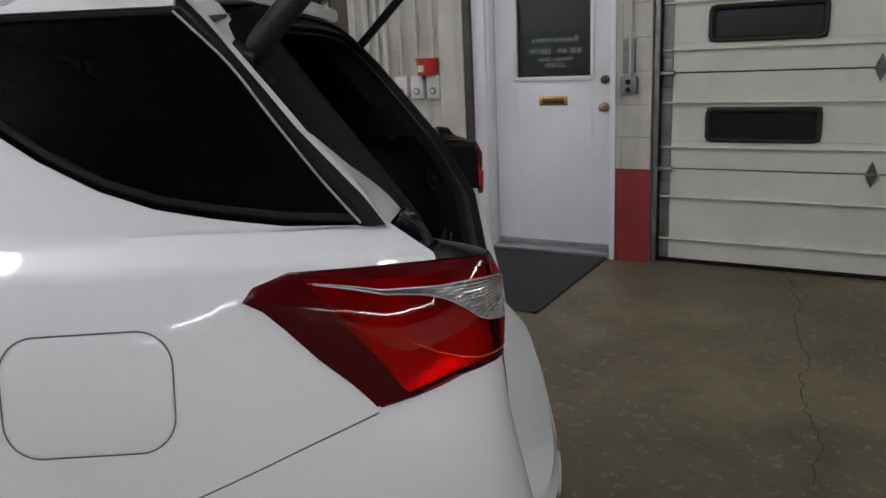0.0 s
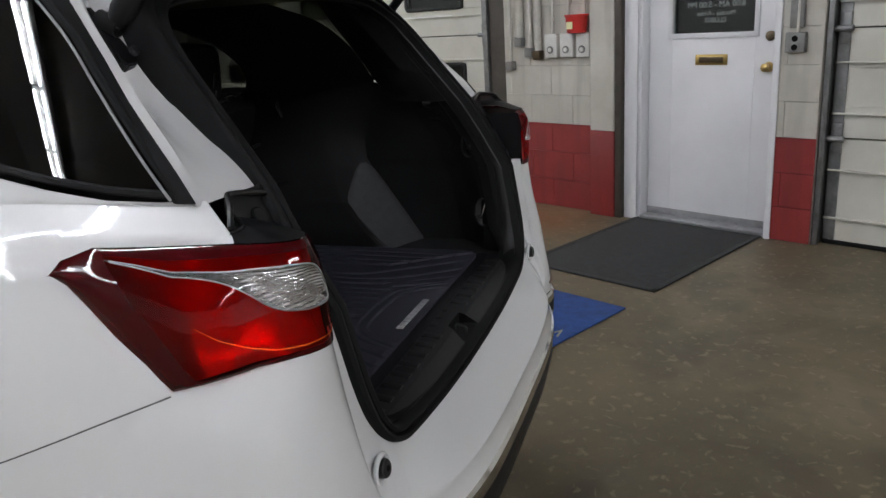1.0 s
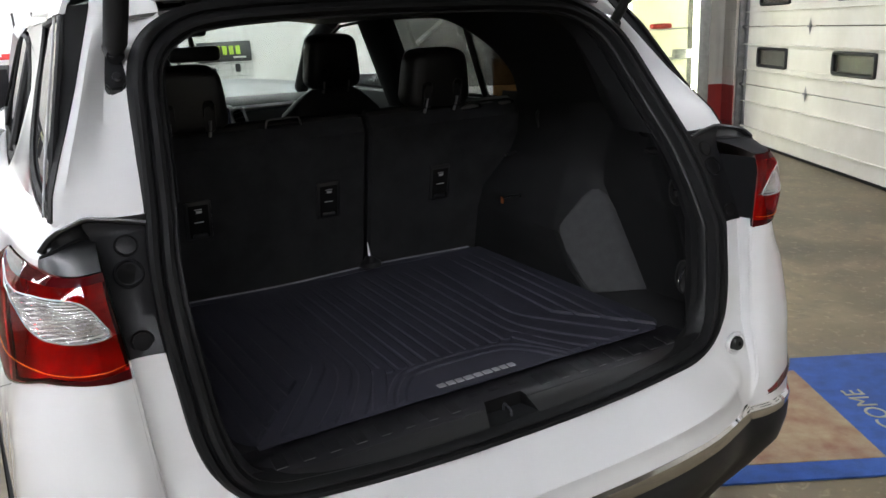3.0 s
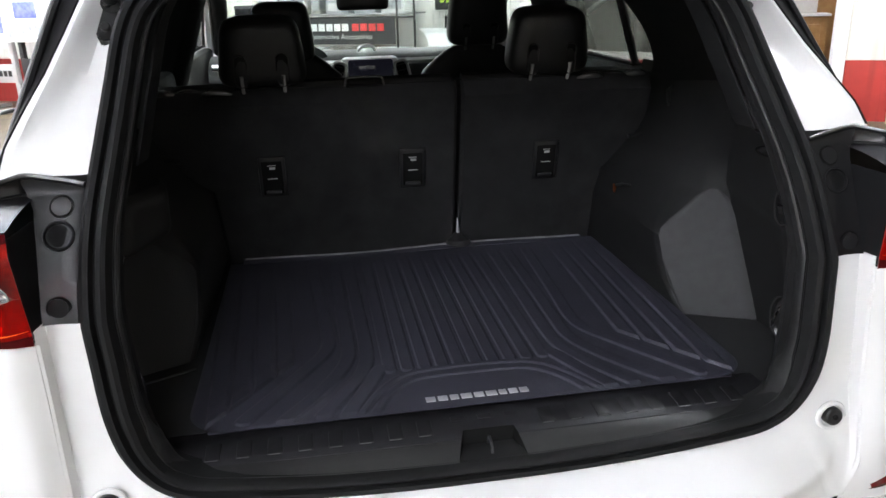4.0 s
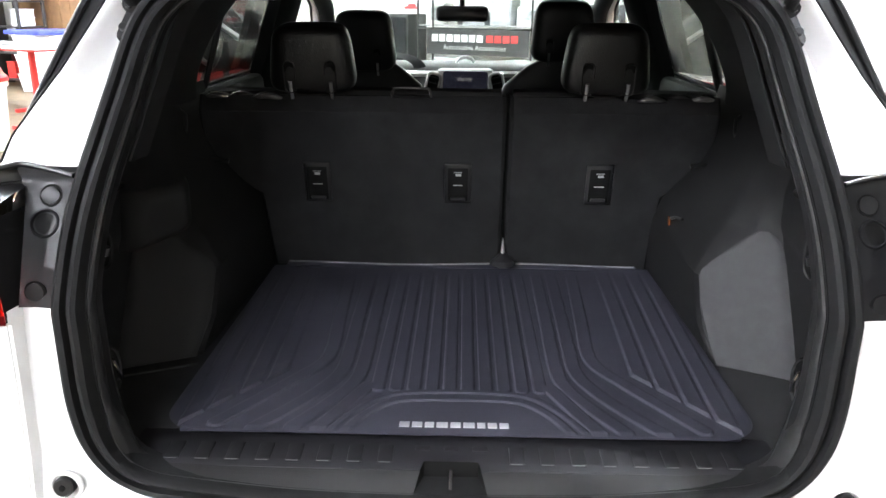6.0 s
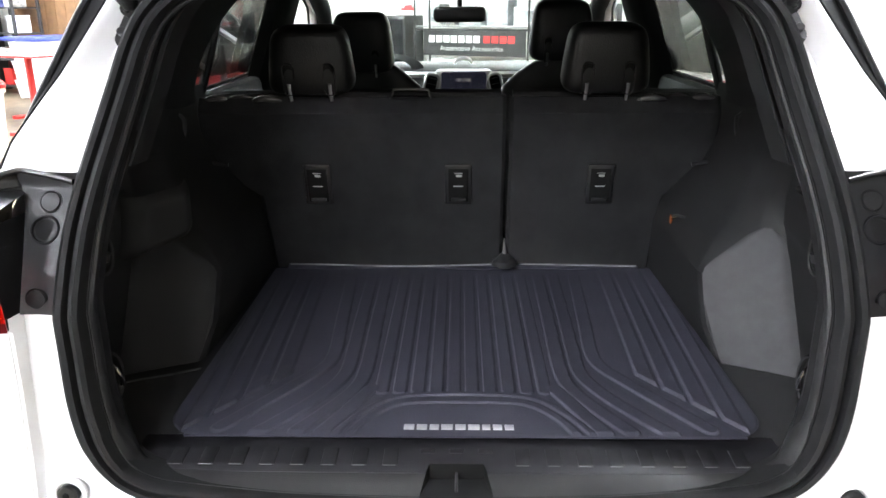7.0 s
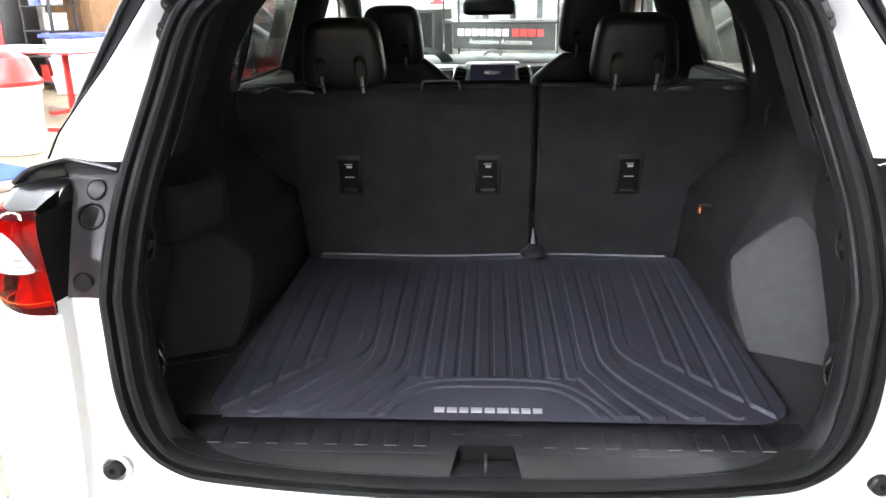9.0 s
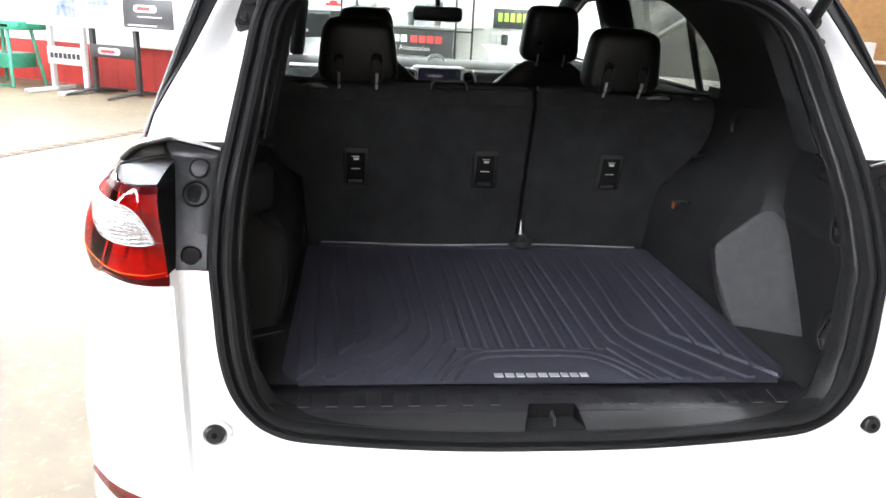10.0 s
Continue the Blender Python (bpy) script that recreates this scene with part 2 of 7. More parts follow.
M["bronze"] = material("dark_bronze", (0.12, 0.09, 0.06), 0.35, 0.9, var=0.2, scale=30)
M["black_mat"] = material("black_ribbed_doormat", (0.035, 0.035, 0.036), 0.9, var=0.3, scale=25, bump=1.0, bump_scale=180)
M["blue_mat"] = material("blue_mat_pile", (0.022, 0.065, 0.24), 0.95, var=0.3, scale=14, bump=1.0, bump_scale=260)
M["tan_mat"] = material("tan_mat_field", (0.30, 0.24, 0.15), 0.95, second=(0.2, 0.1, 0.06), scale=9, bump=1.0, bump_scale=220)
M["grey_box"] = material("grey_electric_box", (0.22, 0.22, 0.21), 0.5, 0.2, var=0.2, scale=20)
M["box_white"] = material("white_switch_box", (0.66, 0.65, 0.62), 0.45, var=0.1, scale=20)
M["pipe"] = material("painted_conduit", (0.55, 0.53, 0.48), 0.5, var=0.15, scale=12)
M["red_plastic"] = material("red_plastic", (0.52, 0.025, 0.02), 0.4, var=0.15, scale=12)
M["cream_plastic"] = material("cream_plastic", (0.74, 0.70, 0.58), 0.5, var=0.08, scale=5)
M["clear_tote"] = material("milky_tote_plastic", (0.78, 0.80, 0.84), 0.4, var=0.06, scale=6)
M["blue_plastic"] = material("blue_plastic", (0.05, 0.07, 0.42), 0.45, var=0.1, scale=8)
M["green_paint"] = material("green_machine_paint", (0.03, 0.25, 0.15), 0.4, var=0.2, scale=8)
M["grey_paint"] = material("light_grey_stand_paint", (0.5, 0.5, 0.5), 0.4, var=0.1, scale=8)
M["black_paint"] = material("black_stand_paint", (0.02, 0.02, 0.02), 0.4, var=0.2, scale=8)
M["white_board"] = material("white_board", (0.78, 0.78, 0.78), 0.4, var=0.06, scale=4)
M["cream_board"] = material("cream_slat_board", (0.72, 0.70, 0.62), 0.5, var=0.06, scale=4)
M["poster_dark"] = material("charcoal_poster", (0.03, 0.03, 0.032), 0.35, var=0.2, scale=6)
M["poster_blue"] = material("blue_print", (0.05, 0.07, 0.33), 0.4, second=(0.3, 0.34, 0.6), scale=7)
M["poster_grey"] = material("grey_print", (0.55, 0.56, 0.58), 0.4, second=(0.22, 0.23, 0.25), scale=9)
M["lime_print"] = material("lime_print", (0.42, 0.62, 0.05), 0.4, var=0.1, scale=20)
M["yellow_paper"] = material("pale_yellow_paper", (0.72, 0.74, 0.42), 0.7, var=0.05, scale=6)
M["red_print"] = material("red_print", (0.62, 0.03, 0.03), 0.4, var=0.1, scale=20)
M["white_print"] = material("white_print", (0.8, 0.8, 0.8), 0.5, var=0.05, scale=20)
M["wood"] = material("honey_oak", (0.40, 0.22, 0.08), 0.4, second=(0.30, 0.15, 0.05), scale=9, bump=0.2)
M["brown_wood"] = material("brown_wood_panel", (0.22, 0.12, 0.05), 0.5, second=(0.13, 0.07, 0.03), scale=6, bump=0.2)
M["vinyl_black"] = material("black_vinyl", (0.02, 0.02, 0.02), 0.35, var=0.2, scale=10, bump=0.3, bump_scale=200)
M["goods"] = material("boxed_goods", (0.5, 0.48, 0.42), 0.5, second=(0.12, 0.13, 0.15), scale=11)
M["tube"] = material("fluorescent_tube", (0.9, 0.9, 0.9), 0.5, emit=(0.94, 0.97, 1.04), emit_strength=TUBE_LIGHT)
M["case_light"] = material("lit_case_tube", (0.9, 0.9, 0.8), 0.5, emit=(1.0, 0.97, 0.82), emit_strength=60.0)
M["screen_glow"] = material("dash_screen", (0.01, 0.01, 0.015), 0.15, coat=1.0, emit=(0.3, 0.3, 0.5), emit_strength=0.006)
M["case_back"] = material("cream_case_lining", (0.82, 0.79, 0.58), 0.6, var=0.06, scale=6)

# ---- building helpers ----


def part(name, bm, mat, parent=None, label="", smooth=True):
    """Link a bmesh as one mesh object under a thing or a part."""
    me = bpy.data.meshes.new(name)
    bm.to_mesh(me)
    bm.free()
    for f in me.polygons:
        f.use_smooth = smooth
    if smooth:
        me.set_sharp_from_angle(angle=radians(38))
    me.materials.append(mat)
    ob = new(name, me)
    if parent:
        ob.parent = parent
    return tagged(ob, label=label)


def thing(name, label, category, group="", kind="", m=None):
    ob = new(name)
    ob.empty_display_size = 0.05
    if m is not None:
        ob.matrix_world = m
    return tagged(ob, label, category, group, kind)


def add_box(bm, x0, x1, y0, y1, z0, z1, bevel=0.0, m=None, seg=2):
    r = bmesh.ops.create_cube(bm, size=1.0)
    v = r["verts"]
    bmesh.ops.scale(bm, vec=(x1 - x0, y1 - y0, z1 - z0), verts=v)
    bmesh.ops.translate(bm, vec=((x0 + x1) / 2, (y0 + y1) / 2, (z0 + z1) / 2), verts=v)
    if bevel > 0:
        edges = list({e for w in v for e in w.link_edges})
        r = bmesh.ops.bevel(bm, geom=edges, offset=bevel, segments=seg, affect="EDGES", profile=0.5)
        v = list({w for f in r["faces"] for w in f.verts} | {w for w in v if w.is_valid})
    if m is not None:
        bmesh.ops.transform(bm, matrix=m, verts=[w for w in v if w.is_valid])
    return bm


def box(x0, x1, y0, y1, z0, z1, bevel=0.0, m=None, seg=2):
    return add_box(bmesh.new(), x0, x1, y0, y1, z0, z1, bevel, m, seg)


def add_tube(bm, pts, r, n=10, caps=True, radii=None):
    """A round tube along a line of points."""
    pts = [Vector(p) for p in pts]
    rings = []
    side = None
    for i, p in enumerate(pts):
        d = (pts[min(i + 1, len(pts) - 1)] - pts[max(i - 1, 0)]).normalized()
        if side is None:
            side = d.orthogonal().normalized()
        side = (side - d * side.dot(d)).normalized()
        up = d.cross(side)
        rr = radii[i] if radii else r
        rings.append([bm.verts.new(p + (side * math.cos(2 * math.pi * k / n) + up * math.sin(2 * math.pi * k / n)) * rr) for k in range(n)])
    for a, b in zip(rings, rings[1:]):
        for k in range(n):
            bm.faces.new((a[k], a[(k + 1) % n], b[(k + 1) % n], b[k]))
    if caps:
        bm.faces.new(rings[0][::-1])
        bm.faces.new(rings[-1])
    return bm


def tube(pts, r, n=10, radii=None):
    return add_tube(bmesh.new(), pts, r, n, True, radii)


def add_grid(bm, rows, close=False):
    """Quads between rows of points."""
    vs = [[bm.verts.new(p) for p in row] for row in rows]
    for a, b in zip(vs, vs[1:]):
        n = len(a)
        for i in range(n if close else n - 1):
            j = (i + 1) % n
            try:
                bm.faces.new((a[i], a[j], b[j], b[i]))
            except ValueError:
                pass
    return bm


def grid(rows, close=False):
    return add_grid(bmesh.new(), rows, close)


def solid(bm, thick):
    """Give a sheet its thickness, along its own normals."""
    bmesh.ops.remove_doubles(bm, verts=bm.verts, dist=1e-5)
    bmesh.ops.recalc_face_normals(bm, faces=bm.faces)
    bmesh.ops.solidify(bm, geom=list(bm.faces), thickness=thick)
    return bm


def polygon(pts, thick=0.0):
    """A filled outline with thickness."""
    bm = bmesh.new()
    vs = [bm.verts.new(p) for p in pts]
    f = bm.faces.new(vs)
    if thick:
        bmesh.ops.solidify(bm, geom=[f], thickness=thick)
    else:
        bmesh.ops.triangulate(bm, faces=[f])
    return bm


def mirrored(bm):
    bmesh.ops.scale(bm, vec=(-1, 1, 1), verts=bm.verts)
    bmesh.ops.reverse_faces(bm, faces=bm.faces)
    return bm


def catmull(pts, n, closed=False):
    """n points along a smooth line through pts."""
    pts = [Vector(p) for p in pts]
    m = len(pts)
    out = []
    spans = m if closed else m - 1
    for i in range(n):
        u = spans * i / (n if closed else n - 1)
        k = min(int(u), spans - 1)
        t = u - k
        if closed:
            a, b, c, d = (pts[(k + j) % m] for j in (-1, 0, 1, 2))
        else:
            a, b, c, d = pts[max(k - 1, 0)], pts[k], pts[min(k + 1, m - 1)], pts[min(k + 2, m - 1)]
        out.append(0.5 * (2 * b + (c - a) * t + (2 * a - 5 * b + 4 * c - d) * t * t + (3 * b - a - 3 * c + d) * t ** 3))
    return out


def disc(c, axis, r, depth, n=20, bevel=0.15):
    """A short turned plug along an axis."""
    axis = Vector(axis).normalized()
    c = Vector(c)
    return tube([c, c + axis * depth * (1 - bevel), c + axis * depth], r, n, radii=[r, r, r * 0.82])


def words(name, text, size, mat, parent, m, extrude=0.0006, label="", align="CENTER"):
    """Lettering as a mesh from the built-in font."""
    cu = bpy.data.curves.new(name, "FONT")
    cu.body, cu.size, cu.extrude, cu.align_x, cu.align_y = text, size, extrude, align, "CENTER"
    ob = bpy.data.objects.new(name, cu)
    scene.collection.objects.link(ob)
    bpy.context.view_layer.update()
    me = bpy.data.meshes.new_from_object(ob.evaluated_get(bpy.context.evaluated_depsgraph_get()))
    bpy.data.objects.remove(ob)
    bpy.data.curves.remove(cu)
    me.materials.clear()
    me.materials.append(mat)
    out = new(name, me)
    out.parent = parent
    out.matrix_local = m
    return tagged(out, label=label)

# ---- the garage: room axes are (across, along, up) ----
WALL_X = 3.35
FRONT_Y = 8.9
LEFT_X, BACK_Y = -16.5, -7.0


def lerp(a, b, t):
    return a + (b - a) * t


def setting(name, bm, mat, label="", smooth=False):
    ob = part(name, bm, mat, None, label, smooth)
    ob.matrix_world = ROOM
    return tagged(ob, label, kind="structure")


def at_room(x, y, z=0.0, turn=0.0):
    return ROOM @ pose(x, y, z, 0, 0, turn)


setting("floor", box(LEFT_X - 0.3, WALL_X + 1.5, BACK_Y - 0.3, FRONT_Y + 5.5, -0.12, 0.0), M["concrete"], "stained tan sealed concrete workshop floor")
setting("ceiling", box(LEFT_X - 0.3, WALL_X + 1.5, BACK_Y - 0.3, FRONT_Y + 5.5, CEILING, CEILING + 0.1), M["ceiling"])
setting("wall_west", box(LEFT_X - 0.2, LEFT_X, BACK_Y, FRONT_Y, 0, CEILING), M["wall_white"], "white painted wall")
# Unseen south wall, added to close the room and return light.
setting("wall_south", box(LEFT_X, WALL_X + 0.4, BACK_Y - 0.2, BACK_Y, 0, CEILING), M["wall_white"], "white painted wall")

# east wall: masonry pieces between the openings
OUT = WALL_X + 0.3
east = setting("wall_east", box(WALL_X + 0.012, OUT, 0.99, 1.245, 0, CEILING), M["mortar"], "painted concrete block wall, red below and off-white above")


def block_run(parent, y0, y1, x_face, courses=9, z_red=0.65):
    """Courses of painted blocks, each a piece of its own."""
    h = 0.2205
    for c in range(courses):
        z0 = c * h
        y = y0 - (0.2 if c % 2 else 0.0)
        while y < y1:
            a, b = max(y, y0) + 0.001, min(y + 0.4, y1) - 0.001
            if b - a > 0.03:
                ob = part("block", box(x_face, x_face + 0.03, a, b, z0 + 0.001, z0 + h - 0.001, 0.0022, seg=1), M["block_red"] if z0 + h * 0.5 < z_red else M["block_white"], parent, smooth=False)
            y += 0.4


block_run(east, 0.99, 1.245, WALL_X)
seg2 = setting("wall_east_middle", box(WALL_X + 0.012, OUT, 2.34, 3.45, 0, CEILING), M["mortar"], "painted concrete block wall, red below and off-white above")
block_run(seg2, 2.585, 3.45, WALL_X)
seg3 = setting("wall_east_far", box(WALL_X + 0.012, OUT, 8.53, FRONT_Y + 0.2, 0, CEILING), M["mortar"], "painted concrete block wall, red below and off-white above")
block_run(seg3, 8.53, FRONT_Y, WALL_X)
setting("wall_east_near", box(WALL_X, OUT, BACK_Y, -2.99, 0, CEILING), M["block_white"], "off-white block wall")
setting("lintel", box(WALL_X + 0.02, OUT, -2.99, FRONT_Y, 2.66, CEILING), M["block_white"])
setting("door_head", box(WALL_X + 0.02, OUT, 1.245, 2.34, 2.08, 2.66), M["block_white"])
# Dark sheet added beyond the doors so that their panes look dark.
setting("outside_backdrop", box(WALL_X + 1.2, WALL_X + 1.3, BACK_Y, FRONT_Y, 0, CEILING), M["poster_dark"])

# steel post beside the door
post = setting("steel_post", box(WALL_X - 0.065, WALL_X + 0.05, 2.375, 2.58, 0.64, CEILING, 0.006), M["block_white"], "steel post, painted red below and white above")
part("red_base", box(WALL_X - 0.067, WALL_X + 0.05, 2.373, 2.582, 0, 0.64, 0.006), M["block_red"], post)
part("dark_edge", box(WALL_X - 0.06, WALL_X + 0.12, 2.318, 2.372, 0, 2.66, 0.004), M["frame_dark"], post, "dark steel angle")

# ---- entrance door ----
DX = 3.45
door = thing("entrance_door", "white half-glazed entrance door with brass mail slot, shut", "door", kind="structure", m=ROOM)
bm = bmesh.new()
add_box(bm, DX, DX + 0.045, 1.331, 1.49, 0.03, 2.04, 0.003)
add_box(bm, DX, DX + 0.045, 2.08, 2.258, 0.03, 2.04, 0.003)
add_box(bm, DX, DX + 0.045, 1.49, 2.08, 0.03, 1.29, 0.003)
add_box(bm, DX, DX + 0.045, 1.49, 2.08, 1.93, 2.04, 0.003)
part("slab", bm, M["door_white"], door, "white painted steel door leaf")
bm = bmesh.new()
for a, b, c, d in ((1.465, 1.497, 1.265, 1.955), (2.073, 2.105, 1.265, 1.955), (1.465, 2.105, 1.263, 1.297), (1.465, 2.105, 1.923, 1.957)):
    add_box(bm, DX - 0.014, DX + 0.002, a, b, c, d, 0.004)
part("window_trim", bm, M["door_white"], door)
part("glass", box(DX + 0.02, DX + 0.026, 1.48, 2.09, 1.28, 1.94), M["pane"], door, "dark window glass")
# Dark sheet added behind the glass so that the pane looks black.
part("dark_backing", box(DX + 0.06, DX + 0.07, 1.45, 2.12, 1.25, 1.97), M["gap"], door)
slot = part("mail_slot", box(DX - 0.008, DX + 0.004, 1.672, 1.90, 1.085, 1.155, 0.004), M["brass"], door, "brass mail slot")
part("flap", box(DX - 0.011, DX - 0.005, 1.70, 1.872, 1.101, 1.139, 0.003), M["bronze"], slot)
part("knob", tube([(DX, 1.345, 1.08), (DX - 0.02, 1.345, 1.08), (DX - 0.03, 1.345, 1.08), (DX - 0.05, 1.345, 1.08), (DX - 0.064, 1.345, 1.08), (DX - 0.07, 1.345, 1.08)], 0.03, 16, radii=[0.033, 0.03, 0.012, 0.026, 0.026, 0.012]), M["brass"], door, "round brass knob")
part("deadbolt", disc((DX, 1.340, 1.27), (-1, 0, 0), 0.03, 0.022), M["bronze"], door)
part("sweep", box(DX - 0.006, DX + 0.0, 1.331, 2.258, 0.0, 0.05, 0.002), M["steel"], door)
jamb = bmesh.new()
for a, b, c, d in ((1.245, 1.280, 0.0, 2.10), (2.196, 2.30, 0.0, 2.10), (1.245, 2.30, 2.03, 2.10)):
    add_box(jamb, WALL_X + 0.01, DX + 0.06, a, b, c, d, 0.004)
part("frame", jamb, M["door_white"], door, "white door frame")
jamb = bmesh.new()
for a, b, c, d in ((1.232, 1.272, 0.0, 2.13), (2.215, 2.335, 0.0, 2.13), (1.232, 2.335, 2.075, 2.13)):
    add_box(jamb, WALL_X - 0.016, WALL_X - 0.001, a, b, c, d, 0.004)
part("casing", jamb, M["door_white"], door)
part("threshold", box(WALL_X, DX + 0.06, 1.280, 2.196, 0.0, 0.034, 0.006), M["steel"], door, "metal threshold")
for text, size, z in (("Business Hours", 0.058, 1.80 - 0.24), ("8:00 AM - 5:00 PM", 0.054, 1.475), ("Monday - Friday", 0.042, 1.42), ("CLOSED", 0.042, 1.375), ("Saturday & Sunday", 0.038, 1.325)):
    words("lettering", text, size, M["white_print"], door, Matrix.Translation((DX + 0.034, 1.785, z)) @ pose(0, 0, 0, 90, 0, 90), label="white window lettering seen from behind")
part("lettering_rule", box(DX + 0.033, DX + 0.0345, 1.60, 1.97, 1.512, 1.516), M["white_print"], door)

# the leaf, its glass, slot and lettering are scaled to keep their place in the camera's view
fit_leaf = Matrix(((1, 0, 0, 0), (0, 0.978, 0, -0.0168), (0, 0, 0.978, 0.0327), (0, 0, 0, 1)))
for piece in door.children:
    if piece.name.split(".")[0] in ("slab", "window_trim", "glass", "dark_backing", "mail_slot", "sweep", "lettering", "lettering_rule"):
        piece.matrix_local = fit_leaf @ piece.matrix_local

# ---- overhead doors ----


def overhead_door(name, y0, y1, windows, label, H=0.64, rails=(0.148, 0.446), sash=((0.85, 1.07), (1.49, 1.715))):
    """Sectional steel door: leaves, flanges, windows, hinges, tracks."""
    X = WALL_X + 0.10
    d = thing(name, label, "garage door", "overhead doors", "structure", ROOM)
    for i in range(4):
        z0 = 0.02 + i * H
        holes = [w for w in windows if i in (1, 2)]
        wz = sash[0] if i == 1 else sash[1]
        bm = bmesh.new()
        if holes:
            add_box(bm, X, X + 0.035, y0, y1, z0 + 0.004, wz[0], 0.004, seg=1)
            add_box(bm, X, X + 0.035, y0, y1, wz[1], z0 + H - 0.004, 0.004, seg=1)
            edge = y0
            for a, b in holes:
                add_box(bm, X, X + 0.035, edge, a, wz[0], wz[1])
                edge = b
            add_box(bm, X, X + 0.035, edge, y1, wz[0], wz[1])
        else:
            add_box(bm, X, X + 0.035, y0, y1, z0 + 0.004, z0 + H - 0.004, 0.004, seg=1)
        leaf = part("leaf", bm, M["garage_panel"], d, "cream steel door leaf", smooth=False)
        for dz in rails:
            part("flange", box(X - 0.028, X + 0.002, y0, y1, z0 + dz - 0.004, z0 + dz + 0.006, 0.002, seg=1), M["garage_panel"], leaf, smooth=False)
        part("end_stile", box(X - 0.006, X + 0.002, y1 - 0.07, y1, z0 + 0.01, z0 + H - 0.01, 0.002, seg=1), M["track"], leaf)
        part("end_stile", box(X - 0.006, X + 0.002, y0, y0 + 0.07, z0 + 0.01, z0 + H - 0.01, 0.002, seg=1), M["track"], leaf)
        for a, b in holes:
            ring = bmesh.new()
            pts = [(X - 0.008, y, z) for y, z in rounded(a + 0.012, b - 0.012, wz[0] + 0.012, wz[1] - 0.012, 0.03, 5)]
            add_tube(ring, pts + pts[:1], 0.018, 8)
            w = part("window_frame", ring, M["black_plastic"], leaf, "black rounded window frame")
            part("pane", box(X + 0.012, X + 0.018, a + 0.005, b - 0.005, wz[0] + 0.005, wz[1] - 0.005), M["pane"], leaf)
        if i < 3:
            n = 4
            for j in range(n):
                yy = lerp(y0 + 0.04, y1 - 0.04, j / (n - 1)) if j in (0, n - 1) else lerp(y0, y1, j / (n - 1))
                hz = z0 + H
                bm = bmesh.new()
                if j in (0, n - 1):
                    add_box(bm, X - 0.02, X, yy - 0.03, yy + 0.03, hz - 0.09, hz + 0.09, 0.004)
                    add_tube(bm, [(X - 0.035, yy - 0.05, hz), (X - 0.035, yy + 0.05, hz)], 0.018, 8)
                else:
                    vs = [bm.verts.new((X - 0.008, yy + a, hz + b)) for a, b in ((0, -0.085), (0.028, -0.02), (0.028, 0.02), (0, 0.085), (-0.028, 0.02), (-0.028, -0.02))]
                    f = bm.faces.new(vs)
                    bmesh.ops.solidify(bm, geom=[f], thickness=0.008)
                    add_tube(bm, [(X - 0.014, yy - 0.035, hz), (X - 0.014, yy + 0.035, hz)], 0.01, 8)
                part("hinge", bm, M["track"], leaf, "galvanised hinge")
    part("bottom_seal", box(X - 0.012, X + 0.03, y0 + 0.09, y1, 0.0, 0.028, 0.006), M["rubber"], d, "black rubber bottom seal")
    for yy, s in ((y0 - 0.032, 1), (y1 + 0.032, -1)):
        bm = bmesh.new()
        add_box(bm, X - 0.075, X + 0.01, yy - 0.018, yy + 0.002, 0.0, 2.66, 0.003)
        add_box(bm, X - 0.085, X - 0.07, yy - 0.018, yy + 0.03 * s + 0.004, 0.0, 2.66, 0.003) if s > 0 else add_box(bm, X - 0.085, X - 0.07, yy - 0.03, yy + 0.002, 0.0, 2.66, 0.003)
        part("track", bm, M["track"], d, "galvanised door track")
        part("side_jamb", box(X - 0.06, X + 0.06, yy - 0.055 if s > 0 else yy + 0.003, yy - 0.019 if s > 0 else yy + 0.05, 0, 2.66, 0.004), M["frame_dark"], d)
    return d


def rounded(y0, y1, z0, z1, r, n=8):
    out = []
    for cy, cz, a0 in ((y1 - r, z1 - r, 0), (y0 + r, z1 - r, 90), (y0 + r, z0 + r, 180), (y1 - r, z0 + r, 270)):
        out += [(cy + r * math.cos(radians(a0 + 90 * i / n)), cz + r * math.sin(radians(a0 + 90 * i / n))) for i in range(n + 1)]
    return out


overhead_door("garage_door_near", -2.90, 0.945, ((-2.60, -1.91), (-1.32, -0.63), (-0.04, 0.65)), "cream sectional overhead door with dark windows, shut")
overhead_door("garage_door_far", 3.70, 8.46, ((3.985, 4.715), (5.66, 6.39), (7.34, 8.08)), "cream sectional overhead door with dark windows, shut", 0.665, (0.165, 0.465), ((0.905, 1.12), (1.575, 1.79)))
setting("door_jamb_far", box(WALL_X + 0.005, WALL_X + 0.16, 3.452, 3.60, 0, 2.66, 0.004), M["frame_dark"], "dark steel jamb beside the overhead door")

# ---- fittings on the east wall ----
for i, y in enumerate((2.59, 2.735, 2.88)):
    sw = thing("switch_box", "white door opener switch box on the block wall", "switch box", "switch boxes", m=at_room(WALL_X, y, 1.168))
    part("body", box(-0.065, 0.0, 0.0, 0.115, 0.0, 0.17, 0.008), M["box_white"], sw)
    part("button", disc((-0.065, 0.057, 0.055), (-1, 0, 0), 0.028, 0.008, 16), M["grey_box"], sw)
    part("button", disc((-0.072, 0.057, 0.055), (-1, 0, 0), 0.016, 0.006, 16), M["box_white"], sw)
    part("conduit", tube([(-0.03, 0.057, 0.17), (-0.03, 0.057, 1.5)], 0.011, 8), M["pipe"], sw)
bucket = thing("red_bucket", "small red plastic tub standing on the switch boxes", "tub", m=at_room(WALL_X - 0.075, 2.685, 1.339))
